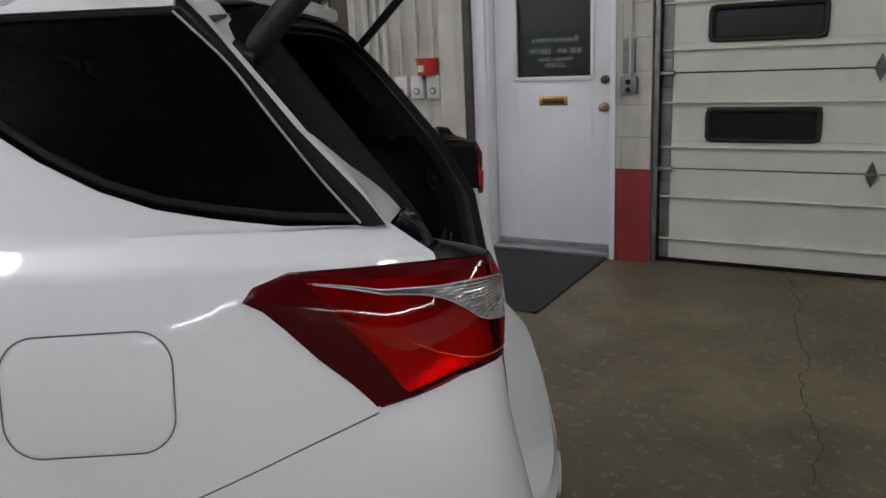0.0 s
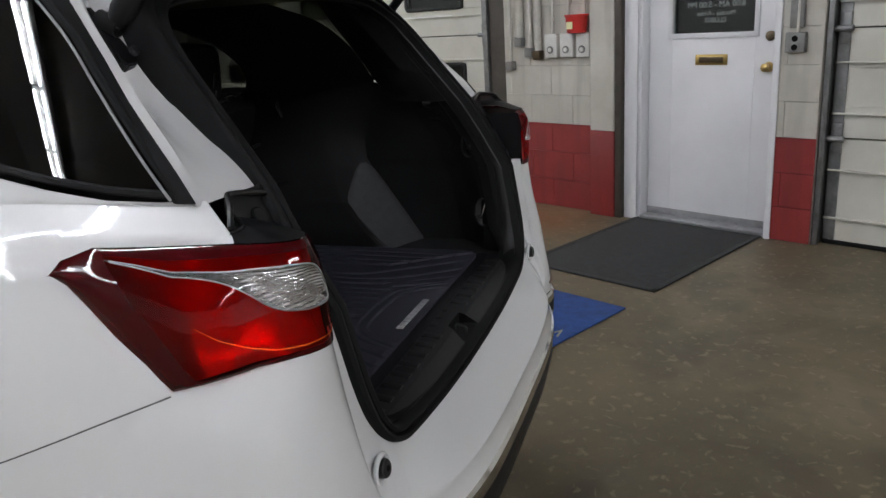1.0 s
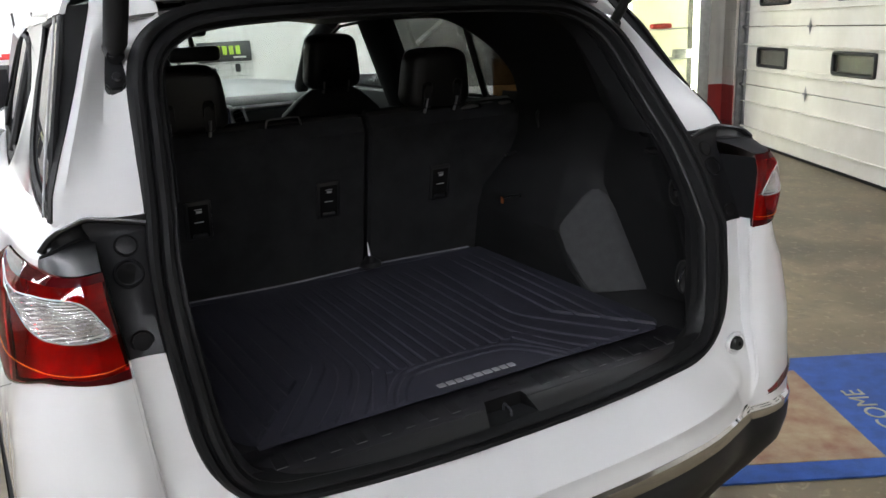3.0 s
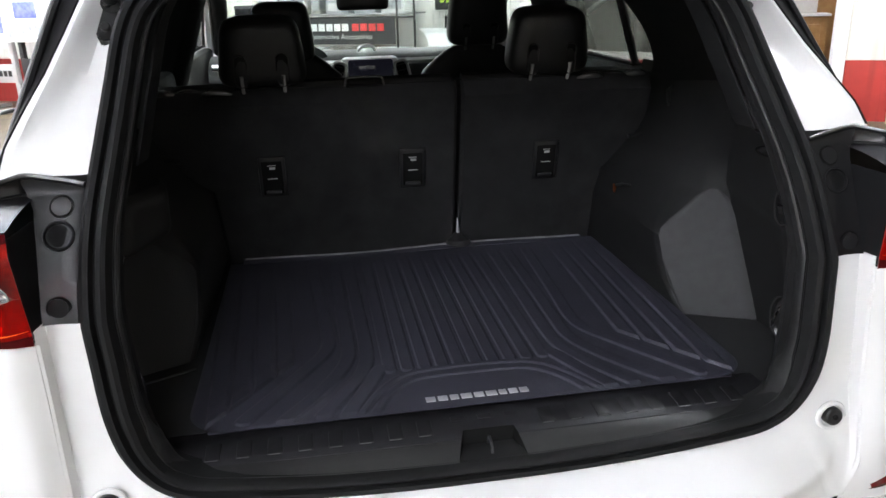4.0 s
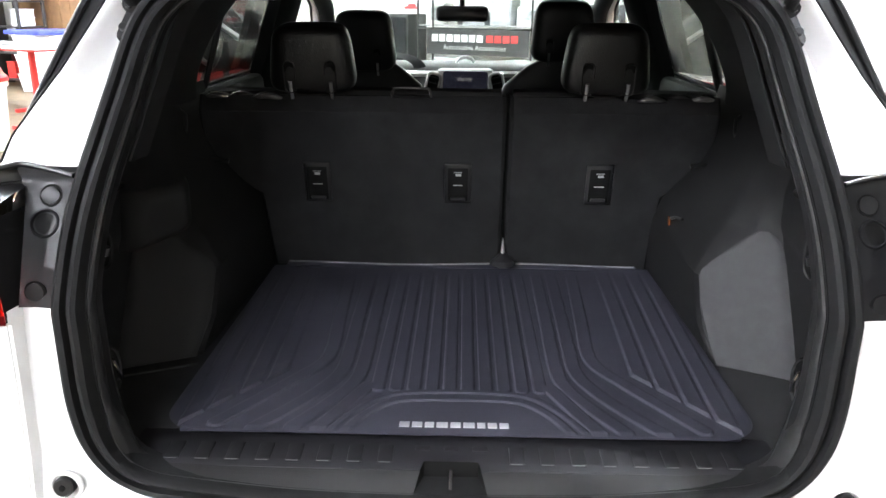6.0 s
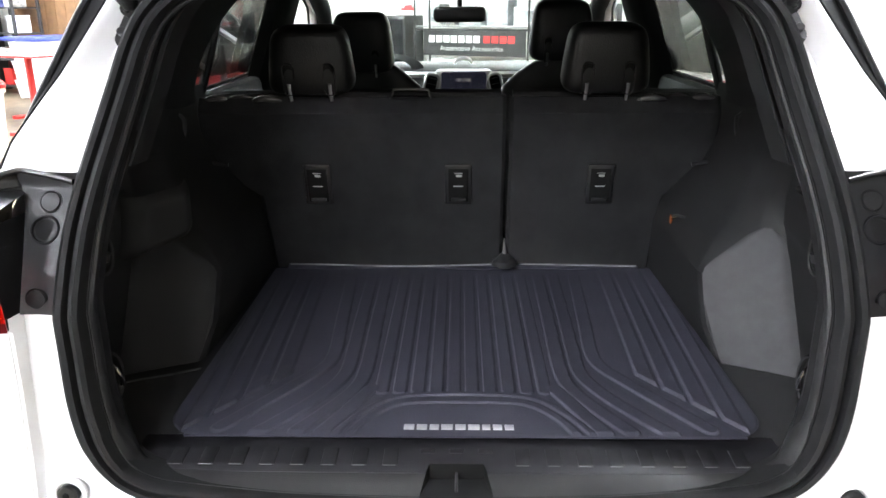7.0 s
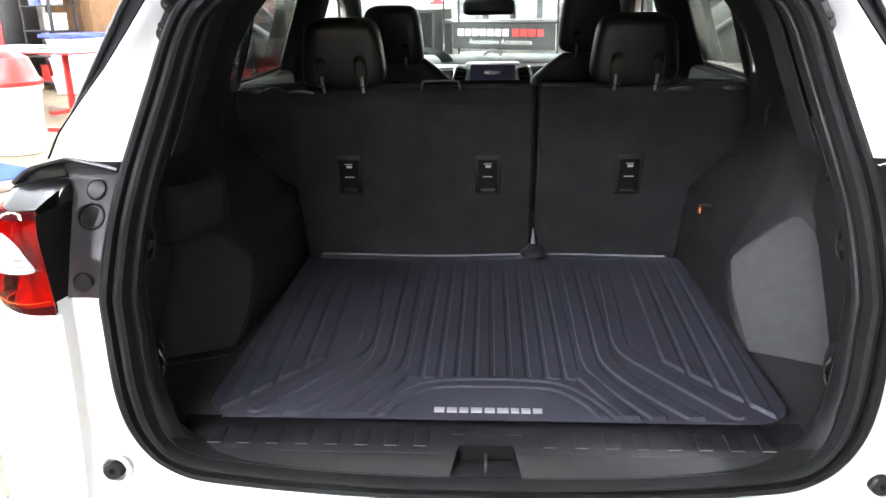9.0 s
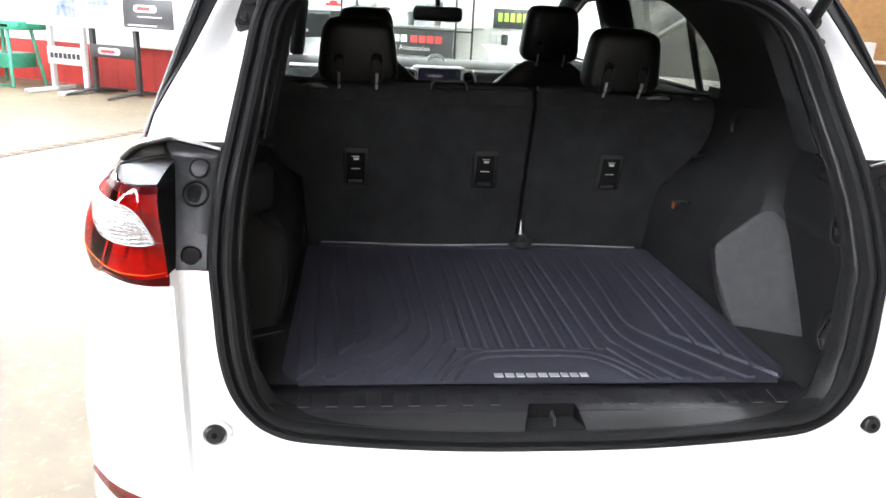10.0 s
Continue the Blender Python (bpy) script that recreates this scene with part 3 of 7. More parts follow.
part("tub", tube([(0, 0, 0), (0, 0, 0.002), (0, 0, 0.115), (0, 0, 0.118), (0, 0, 0.13)], 0.08, 24, radii=[0.055, 0.07, 0.082, 0.088, 0.088]), M["red_plastic"], bucket)
part("paper_label", box(-0.084, -0.074, -0.02, 0.03, 0.03, 0.08, 0.002), M["yellow_paper"], bucket)
for y, r, z0 in ((3.08, 0.028, 1.2), (3.16, 0.02, 1.22), (3.26, 0.03, 1.3), (3.36, 0.014, 1.12)):
    c = thing("wall_conduit", "painted conduit running up the block wall", "conduit", "wall conduits", m=at_room(WALL_X - 0.03, y, z0))
    part("pipe", tube([(0, 0, 0), (0, 0, 2.6 - z0)], r, 10), M["pipe"], c)
    part("fitting", box(-0.035, 0.025, -0.035, 0.035, -0.05, 0.02, 0.008), M["grey_box"] if y > 3.15 else M["bronze"], c)
ob = thing("outlet_box", "grey surface outlet box with conduit beside the door", "outlet", m=at_room(WALL_X, 1.08, 1.175))
part("body", box(-0.05, 0, 0, 0.115, 0, 0.115, 0.006), M["grey_box"], ob)
for zz in (0.03, 0.08):
    part("socket", disc((-0.05, 0.057, zz), (-1, 0, 0), 0.018, 0.004, 14), M["gap"], ob)
part("conduit", tube([(-0.022, 0.05, 0.115), (-0.022, 0.05, 1.5)], 0.011, 8), M["pipe"], ob)
part("cover", box(-0.03, 0, 0.02, 0.10, 0.14, 0.36, 0.004), M["grey_box"], ob)

# ---- mats and marks on the floor ----
dm = thing("door_mat", "black ribbed rubber door mat on the concrete", "door mat", m=at_room(2.05, 1.29, 0))
part("sheet", box(0, 1.45, 0, 0.94, 0.0, 0.009, 0.004), M["black_mat"], dm)
bm = bmesh.new()
for i in range(1):
    for a, b, c, d in ((0, 1.45, 0, 0.035), (0, 1.45, 0.905, 0.94), (0, 0.035, 0, 0.94), (1.415, 1.45, 0, 0.94)):
        add_box(bm, a, b, c, d, 0.0, 0.0125, 0.004)
part("border", bm, M["black_mat"], dm)
wm = thing("welcome_mat", "blue welcome mat with a worn tan field on the concrete", "welcome mat", m=at_room(0.22, 1.285, 0))
part("base_sheet", box(0, 1.54, 0, 0.93, 0.0, 0.01, 0.004), M["blue_mat"], wm)
part("field", box(0.22, 0.93, 0.10, 0.80, 0.006, 0.0125, 0.002), M["tan_mat"], wm)
words("greeting", "WELCOME", 0.115, M["worn_print"], wm, Matrix.Translation((1.07, 0.32, 0.0112)) @ pose(0, 0, 0, 0, 0, 90), 0.0008, "worn pale lettering")

crack = thing("floor_crack", "hairline crack wandering across the concrete floor", "crack", kind="structure")
rnd = random.Random(4)
pts = []
for i in range(60):
    t = i / 59
    pts.append((lerp(3.05, 0.55, t) + 0.02 * math.sin(i * 0.7) + rnd.uniform(-0.012, 0.012), lerp(-1.55, -0.62, t) + rnd.uniform(-0.012, 0.012) + 0.02 * math.sin(i * 0.33), 0))
bm = bmesh.new()
rows = []
for i, p in enumerate(pts):
    w = 0.0015 + 0.0025 * abs(math.sin(i * 1.7))
    rows.append([(p[0], p[1] - w, 0.0012), (p[0], p[1] + w, 0.0012)])
part("crack_line", grid(rows), M["crack"], crack)
drain = thing("floor_drain", "long steel drain channel set in the floor", "drain", kind="structure", m=at_room(-6.32, -2.0, 0))
part("channel", box(-0.07, 0.07, 0, 10.2, -0.01, 0.004), M["frame_dark"], drain)
for i in range(60):
    part("grate_bar", box(-0.06, 0.06, 0.05 + i * 0.168, 0.15 + i * 0.168, 0.003, 0.008, 0.001, seg=1), M["rust_grate"], drain, smooth=False)

# ---- ceiling lights ----


def strip_light(x, y):
    s = thing("strip_light", "twin-tube fluorescent strip light on the ceiling", "ceiling light", "strip lights", m=at_room(x, y, CEILING - 0.25))
    part("housing", box(-0.60, 0.60, -0.09, 0.09, 0.06, 0.14, 0.01), M["white_board"], s)
    for dy in (-0.05, 0.05):
        part("tube", tube([(-0.56, dy, 0.03), (0.56, dy, 0.03)], 0.019, 10), M["tube"], s, "lit fluorescent tube")
    for dx in (-0.45, 0.45):
        part("rod", tube([(dx, 0, 0.14), (dx, 0, 0.25)], 0.006, 6), M["steel"], s)


for y in LIGHT_ROWS:
    for j in range(13):
        strip_light(-14.2 + 1.26 * j, y)

# ---- front wall ----
setting("wall_north", box(LEFT_X, 0.40, FRONT_Y, FRONT_Y + 0.2, 0.66, CEILING), M["wall_white"], "white painted wall with a red band below")
setting("wall_north_right", box(1.42, OUT, FRONT_Y, FRONT_Y + 0.2, 0.66, CEILING), M["wall_white"], "white painted wall with a red band below")
setting("wall_band", box(LEFT_X, 0.40, FRONT_Y - 0.006, FRONT_Y + 0.2, 0, 0.66), M["wall_red"], "red painted lower wall")
setting("wall_band_right", box(1.42, OUT, FRONT_Y - 0.006, FRONT_Y + 0.2, 0, 0.66), M["wall_red"], "red painted lower wall")
setting("passage_head", box(0.40, 1.42, FRONT_Y, FRONT_Y + 0.2, 2.1, CEILING), M["wall_white"])
jm = bmesh.new()
for a, b, c, d in ((0.36, 0.44, 0, 2.16), (1.39, 1.52, 0, 2.16), (0.36, 1.52, 2.08, 2.16)):
    add_box(jm, a, b, FRONT_Y - 0.03, FRONT_Y + 0.23, c, d, 0.006)
tagged(setting("passage_frame", jm, M["door_white"], "white frame round the showroom passage"), kind="structure")
setting("showroom_wall", box(-3.0, 4.6, FRONT_Y + 4.8, FRONT_Y + 5.0, 0, CEILING), M["wood"], "honey coloured wood panelling")
setting("showroom_side", box(-3.1, -3.0, FRONT_Y + 0.2, FRONT_Y + 4.8, 0, CEILING), M["wall_white"])
setting("showroom_end", box(4.6, 4.7, FRONT_Y + 0.2, FRONT_Y + 4.8, 0, CEILING), M["wall_white"])

# ---- the car ----
car = thing("car", "white compact SUV with raised tailgate parked on concrete", "car")


def skin(rows, dx=-0.005, dy=0.004):
    """Outer sheet with an inner sheet just behind it."""
    bm = grid(rows)
    add_grid(bm, [[(x + dx, y + dy, z) for x, y, z in r][::-1] for r in rows])
    return bm



def interp(x, xs, ys):
    return float(np.interp(x, xs, ys))


def rear_y(z):
    """Where the body opening's face stands, by height."""
    return interp(z, (0.55, 0.735, 0.78, 1.06, 1.25, 1.48, 1.7), (0.45, 0.475, 0.488, 0.535, 0.64, 0.815, 1.0))


# Plan lines of one body side at several heights, from the opening round the corner to the nose.
FORE = ((0.905, 1.3), (0.912, 2.0), (0.905, 3.2), (0.89, 4.2), (0.80, 4.72), (0.62, 4.93))
LEVELS = (
    (0.58, ((0.60, 0.43), (0.70, 0.42), (0.77, 0.445), (0.82, 0.50), (0.852, 0.57), (0.872, 0.66), (0.882, 0.75), (0.89, 0.84), (0.897, 0.96)), 0.0),
    (0.70, ((0.650, 0.434), (0.70, 0.43), (0.775, 0.455), (0.825, 0.505), (0.857, 0.58), (0.875, 0.67), (0.884, 0.75), (0.89, 0.84), (0.897, 0.96)), 0.0),
    (0.82, ((0.666, 0.474), (0.70, 0.455), (0.770, 0.467), (0.825, 0.506), (0.859, 0.581), (0.872, 0.670), (0.877, 0.75), (0.885, 0.84), (0.893, 0.96)), 0.0),
    (0.95, ((0.673, 0.493), (0.71, 0.482), (0.766, 0.494), (0.817, 0.529), (0.848, 0.600), (0.857, 0.680), (0.863, 0.76), (0.873, 0.84), (0.884, 0.96)), -0.004),
    (1.06, ((0.679, 0.505), (0.715, 0.494), (0.758, 0.516), (0.79, 0.565), (0.812, 0.61), (0.828, 0.667), (0.84, 0.75), (0.852, 0.84), (0.866, 0.96)), -0.018),
    (1.175, ((0.69, 0.508), (0.722, 0.498), (0.752, 0.517), (0.775, 0.572), (0.793, 0.62), (0.805, 0.68), (0.816, 0.75), (0.826, 0.84), (0.842, 0.96)), -0.038),
    (1.225, ((0.692, 0.524), (0.722, 0.515), (0.75, 0.535), (0.768, 0.585), (0.778, 0.63), (0.788, 0.69), (0.796, 0.75), (0.806, 0.84), (0.82, 0.96)), -0.06),
    (1.262, ((0.70, 0.64), (0.708, 0.645), (0.714, 0.65), (0.72, 0.655), (0.727, 0.665), (0.736, 0.69), (0.745, 0.75), (0.7545, 0.84), (0.761, 0.96)), -0.11),
)


def side_point(k, z):
    """A point of the right body side at plan knot k and height z."""
    z = max(LEVELS[0][0], z)
    for (z0, a, fa), (z1, b, fb) in zip(LEVELS, LEVELS[1:]):
        if z <= z1 or z1 == LEVELS[-1][0]:
            t = min(1.0, (z - z0) / (z1 - z0))
            la = list(a) + [(x + fa, y) for x, y in FORE]
            lb = list(b) + [(x + fb, y) for x, y in FORE]
            line = [(lerp(p[0], q[0], t), lerp(p[1], q[1], t)) for p, q in zip(la, lb)]
            i = min(int(k), len(line) - 2)
            u = k - i
            p = [line[max(i - 1, 0)], line[i], line[i + 1], line[min(i + 2, len(line) - 1)]]
            w = (-0.5 * u + u * u - 0.5 * u ** 3, 1 - 2.5 * u * u + 1.5 * u ** 3, 0.5 * u + 2 * u * u - 1.5 * u ** 3, -0.5 * u * u + 0.5 * u ** 3)
            return sum(w[j] * p[j][0] for j in range(4)), sum(w[j] * p[j][1] for j in range(4))
    return 0.0, 0.0


def side_at(y, z):
    """The plan knot and x of the body side where it passes y."""
    a, b = 3.0, 13.5
    for _ in range(30):
        c = (a + b) / 2
        if side_point(c, z)[1] < y:
            a = c
        else:
            b = c
    return a, side_point(a, z)[0]


def glass_x(y, z):
    return 0.737 - 0.34 * (z - 1.289) + 0.052 * (min(y, 1.9) - 0.678) - 0.11 * (min(y, 1.35) - 0.95) ** 2


LAMP_LOW = ((0, 1, 2, 3, 4, 5, 6, 7, 7.15, 8), (1.041, 1.046, 1.048, 1.044, 1.033, 1.018, 1.09, 1.174, 1.177, 1.177))
LAMP_HIGH = ((0, 1, 2, 3, 4, 5, 6.5, 7, 7.15, 8), (1.210, 1.211, 1.213, 1.215, 1.215, 1.214, 1.213, 1.196, 1.177, 1.177))
WHEELS_Y = (1.40, 4.10)


def low_edge(y):
    """The painted body's lower edge: bumper skin, sill and wheel arches."""
    z = interp(y, (0.3, 0.43, 0.50, 0.7, 0.85, 0.98, 1.9, 4.5, 4.6), (0.615, 0.622, 0.632, 0.635, 0.61, 0.47, 0.40, 0.40, 0.5))
    for wy in WHEELS_Y:
        if abs(y - wy) < 0.43:
            z = max(z, 0.36 + math.sqrt(0.43 ** 2 - (y - wy) ** 2))
    return z


KS = [i * 0.05 for i in range(181)] + [9 + i * 0.05 for i in range(1, 101)]


def body_side():
    """Quarter panel below and above the lamp, welded into one skin ahead of it."""
    low, high = [], []
    for k in KS:
        zt = interp(k, *LAMP_LOW)
        zb = low_edge(side_point(k, 0.6)[1])
        low.append([(*side_point(k, z), z) for z in [lerp(zb, zt, i / 14) for i in range(15)]])
        if k >= 3.05:
            zb = interp(k, *LAMP_HIGH)
            high.append([(*side_point(k, z), z) for z in [lerp(zb, 1.262, i / 9) for i in range(10)]])
    cheek = []
    for r in high:
        x0, y, z0 = r[-1]
        if 0.70 < y < 1.39:
            zt = interp(y, (0.67, 0.80, 0.905, 0.99, 1.07, 1.16, 1.262, 1.325, 1.39), (1.263, 1.268, 1.283, 1.300, 1.328, 1.373, 1.437, 1.482, 1.535))
            cheek.append([(x0, y, z0)] + [(lerp(x0 - 0.34 * (lerp(z0, zt, t) - z0), glass_x(y, lerp(z0, zt, t)) + 0.006, t ** 0.5), y, lerp(z0, zt, t)) for t in (0.12, 0.25, 0.4, 0.6, 0.8, 1)])
    bm = skin(low)
    add_grid(bm, high)
    add_grid(bm, cheek)
    add_grid(bm, [[(x - 0.005, y + 0.004, z) for x, y, z in r][::-1] for r in high])
    bmesh.ops.remove_doubles(bm, verts=bm.verts, dist=0.0004)
    return bm


def pair(name, make, mat, label="", parent=None, smooth=True):
    """The right and left hand part of a mirrored pair."""
    a = part(name, make(), mat, parent or car, label, smooth)
    b = part(name, mirrored(make()), mat, parent or car, label, smooth)
    return a, b


pair("quarter_panel", body_side, M["white_paint"])

# opening outline, right half, from the sill's middle to the roof's middle
LOOP = ((0, 0.744), (0.10, 0.7445), (0.20, 0.747), (0.30, 0.752), (0.40, 0.7595), (0.47, 0.767), (0.506, 0.777), (0.533, 0.791), (0.554, 0.810), (0.571, 0.832), (0.588, 0.866), (0.601, 0.92), (0.609, 1.0), (0.615, 1.08), (0.612, 1.176),
        (0.597, 1.27), (0.579, 1.383), (0.566, 1.463), (0.545, 1.515), (0.50, 1.558), (0.42, 1.588), (0.25, 1.6), (0, 1.604))
half_loop = [(p.x, p.y) for p in catmull([(x, z, 0) for x, z in LOOP], 110)]
loop = half_loop + [(-x, z) for x, z in half_loop[-2:0:-1]]
HIGH_EDGE = [p for p in half_loop if 0.9 < p[1] < 1.57]


def sweep(points, profile_at):
    """Carry a profile of (inward, forward) steps along points of the opening's outline; it may change with the height."""
    rows = []
    for (ax, az), (x, z), (bx, bz) in zip(points, points[1:], points[2:]):
        d = Vector((bx - ax, bz - az)).normalized()
        inward = Vector((-d.y, d.x))
        rows.append([(x + inward.x * w, rear_y(z + inward.y * w) + f, z + inward.y * w) for w, f in profile_at(z)])
    return rows


SEAL = [(-0.007, 0.062), (-0.007, 0.004), (-0.004, -0.012), (0.002, -0.017), (0.010, -0.015), (0.0135, -0.002), (0.0165, -0.001), (0.0195, -0.012), (0.027, -0.016), (0.034, -0.012),
        (0.0375, 0.0), (0.0395, 0.008), (0.0415, 0.007), (0.044, 0.02), (0.047, 0.05)]


def seal_at(z):
    """The seal is pressed narrower along the sill."""
    k = interp(z, (0.75, 0.79, 0.87), (0.62, 0.74, 1.0))
    return [(-0.007 + (w + 0.007) * k, f * lerp(0.6, 1.0, k) if f < 0.03 else f) for w, f in SEAL]


part("weatherstrip", grid(sweep(loop[-1:] + loop + loop[:2], seal_at)), M["rubber"], car, "ridged black rubber door seal")
FRAME_TRIM = [(0.0395, 0.020), (0.040, 0.010), (0.0445, 0.008), (0.0475, 0.013), (0.046, 0.030), (0.040, 0.055), (0.034, 0.078), (0.028, 0.086), (0.020, 0.088)]


def trim_at(z):
    """Satin moulding: a broad band along the sill that runs round the corners and up both sides."""
    s = interp(z, (0.745, 0.79), (0.017, 0.022))
    top = interp(z, (0.744, 0.767, 0.79, 0.83), (0.0490, 0.0275, 0.032, 0.044))
    band = [(s, 0.022), (s + 0.0005, 0.006), (s + 0.004, 0.005), (lerp(s, top, 0.55), 0.017), (top, 0.032), (top + 0.0006, 0.037), (top - 0.003, 0.042), (top - 0.010, 0.046), (top - 0.022, 0.050)]
    k = interp(z, (0.78, 0.87), (0.0, 1.0))
    return [(lerp(a, c, k), lerp(b, d, k)) for (a, b), (c, d) in zip(band, FRAME_TRIM)]


def pocket_half(y):
    """Half width of the latch pocket, narrowing towards the cabin."""
    return interp(y, (0.490, 0.536), (0.0595, 0.0440))


run = [(0.0, 0.744), (0.052, 0.7442)] + [p for p in loop[1:] if abs(p[0]) > 0.08 or p[1] > 1.2] + [(-0.052, 0.7442), (0.0, 0.744)]
trim_rows = sweep(run, trim_at)
for row, sx in ((trim_rows[0], 1), (trim_rows[-1], -1)):
    row[:] = [(sx * pocket_half(y), y, z) for x, y, z in row]
part("opening_trim", grid(trim_rows), M["sill_trim"], car, "satin black plastic moulding round the cargo opening")


def bumper_y(x):
    """How far the bumper stands out, across the car."""
    return 0.357 + 0.56 * x ** 4


def fascia():
    """Bumper skin between the opening's lower edge and the chrome strip, with the plug panel beside the opening."""
    inner = [p for p in half_loop if p[1] < 1.064]
    ins = catmull([(x, z, 0) for x, z in inner], 60)
    outer = catmull([(0, 0.632, 0), (0.15, 0.632, 0), (0.29, 0.634, 0), (0.44, 0.634, 0), (0.555, 0.635, 0), (0.610, 0.645, 0), (0.640, 0.71, 0), (0.656, 0.82, 0), (0.665, 0.94, 0), (0.673, 1.062, 0)], 60)
    rows = []
    for a, b in zip(ins, outer):
        ya = rear_y(a.y)
        yb = bumper_y(b.x) if b.x < 0.595 else interp(b.y, (0.645, 0.71, 0.82, 0.95, 1.06), (0.430, 0.452, 0.500, 0.522, 0.543))
        row = []
        shelf = interp(b.y, (0.60, 0.70), (1.0, 0.0))
        for t in (0, 0.1, 0.2, 0.3, 0.4, 0.5, 0.58, 0.64, 0.68, 0.73, 0.8, 0.87, 0.94, 1):
            out = lerp(t ** 1.15, min(1, t / 0.68) ** 1.08, shelf)
            down = lerp(t, t * 0.58 / 0.68 if t < 0.68 else 0.58 + (t - 0.68) / 0.32 * 0.42, shelf)
            swell = 0.014 * math.sin(math.pi * min(1, t / 0.80)) * shelf
            row.append((lerp(a.x, b.x, t), lerp(ya, yb, out) - swell, lerp(a.y, b.y, down)))
        rows.append(row)
    return rows


fr = fascia()
ret = []
for r in fr:
    xi, yi, z = r[-1]
    if z > 0.64:
        x, y = side_point(0, z)
        ret.append([(xi, yi, z), (lerp(xi, x, 0.25), lerp(yi, y, 0.16), z), (lerp(xi, x, 0.75), lerp(yi, y, 0.80), z), (x, y, z), (side_point(0.2, z)[0], side_point(0.2, z)[1] + 0.003, z)])
bm = skin([[(-x, y, z) for x, y, z in r] for r in fr[:0:-1]] + fr, 0.0)
add_grid(bm, ret)
add_grid(bm, [[(-x, y, z) for x, y, z in r][::-1] for r in ret])
bmesh.ops.remove_doubles(bm, verts=bm.verts, dist=0.0003)
part("rear_bumper", bm, M["white_paint"], car)


def plug():
    return disc((0.61, 0.482, 0.78), (0, -1, 0.15), 0.0165, 0.020)


for ob in pair("bumper_plug", plug, M["black_gloss"], "round black rubber bump stop"):
    sx = 1 if ob.data.vertices[0].co.x > 0 else -1
    bm = tube([(sx * 0.61 + 0.024 * math.cos(a), 0.475, 0.78 + 0.024 * math.sin(a)) for a in np.linspace(0, 2 * math.pi, 25)], 0.005, 8)
    part("collar", bm, M["white_paint"], ob)
    part("socket", disc((sx * 0.61, 0.4625, 0.783), (0, -1, 0.15), 0.0055, 0.002, 6), M["gap"], ob)


def edge_in(z):
    """Where the white pillar meets the black edge of the quarter glass."""
    zs = (1.25, 1.30, 1.35, 1.40, 1.46, 1.568, 1.62)
    return interp(z, zs, (0.742, 0.731, 0.709, 0.685, 0.659, 0.616, 0.596)), interp(z, zs, (0.652, 0.688, 0.738, 0.789, 0.84, 0.933, 0.985))


def pillar():
    """D-pillar between the opening and the quarter glass."""
    rows = []
    for i in range(36):
        z = lerp(1.257, 1.615, i / 35)
        xs = interp(z, [p[1] for p in HIGH_EDGE], [p[0] for p in HIGH_EDGE])
        ys = rear_y(z)
        xo, yo = edge_in(z)
        deep = min(1, max(0.0, (z - 1.27) / 0.12)) * interp(z, (1.38, 1.46), (1.0, 1.4))
        row = []
        for t, push in ((0, 0.004 + 0.040 * deep), (0.12, 0.046 * deep), (0.30, 0.050 * deep), (0.45, 0.050 * deep), (0.58, 0.036 * deep), (0.72, 0.014 * deep), (0.82, 0.001), (0.88, -0.007), (0.95, -0.005), (1, 0)):
            row.append((lerp(xs, xo, t), lerp(ys, yo, t) + push * min(1, (1.75 - z) * 3) * min(1, max(0.0, (z - 1.260) / 0.07)), z))
        rows.append(row)
    return skin(rows, -0.003, 0.006)


pair("rear_pillar", pillar, M["white_paint"])


QUARTER = ((0.688, 1.272), (0.80, 1.281), (0.90, 1.296), (0.985, 1.313), (1.065, 1.340), (1.15, 1.383), (1.25, 1.447), (1.31, 1.49), (1.37, 1.54), (1.40, 1.578),
           (0.95, 1.578), (0.87, 1.50), (0.805, 1.415), (0.738, 1.33))
REAR_DOOR = ((1.47, 1.272), (1.452, 1.33), (1.48, 1.40), (1.56, 1.468), (1.68, 1.522), (1.82, 1.553), (2.02, 1.568), (2.46, 1.575), (2.46, 1.272))
FRONT_DOOR = ((2.54, 1.272), (2.54, 1.575), (2.95, 1.56), (3.2, 1.50), (3.62, 1.272))


def bowed_pane(outline):
    """A pane that bows outwards along the car, filled row by row between its edges."""
    def make():
        zs = [z for y, z in outline]
        rows = []
        for i in range(25):
            z = lerp(min(zs) + 1e-4, max(zs) - 1e-4, i / 24)
            hits = []
            for (ya, za), (yb, zb) in zip(outline, outline[1:] + outline[:1]):
                if (za - z) * (zb - z) < 0:
                    hits.append(lerp(ya, yb, (z - za) / (zb - za)))
            rows.append([(glass_x(y, z), y, z) for y in np.linspace(min(hits), max(hits), 25)])
        return solid(grid(rows), 0.004)
    return make


def pane_of(outline, inset=0.0, out=0.0, thick=0.004):
    return lambda: polygon([(glass_x(y, z) + out, y, z) for y, z in outline], thick)


def trim_of(outline, r=0.009, out=0.002):
    """A soft round rubber edge about a pane."""
    def make():
        pts = [(glass_x(y, z) + out, y, z) for y, z in outline]
        pts = [Vector(p) for p in pts]
        ring = []
        for a, b in zip(pts, pts[1:] + pts[:1]):
            ring += [a.lerp(b, t / 4) for t in range(4)]
        ring.append(ring[0])
        return tube(ring, r, 6)
    return make


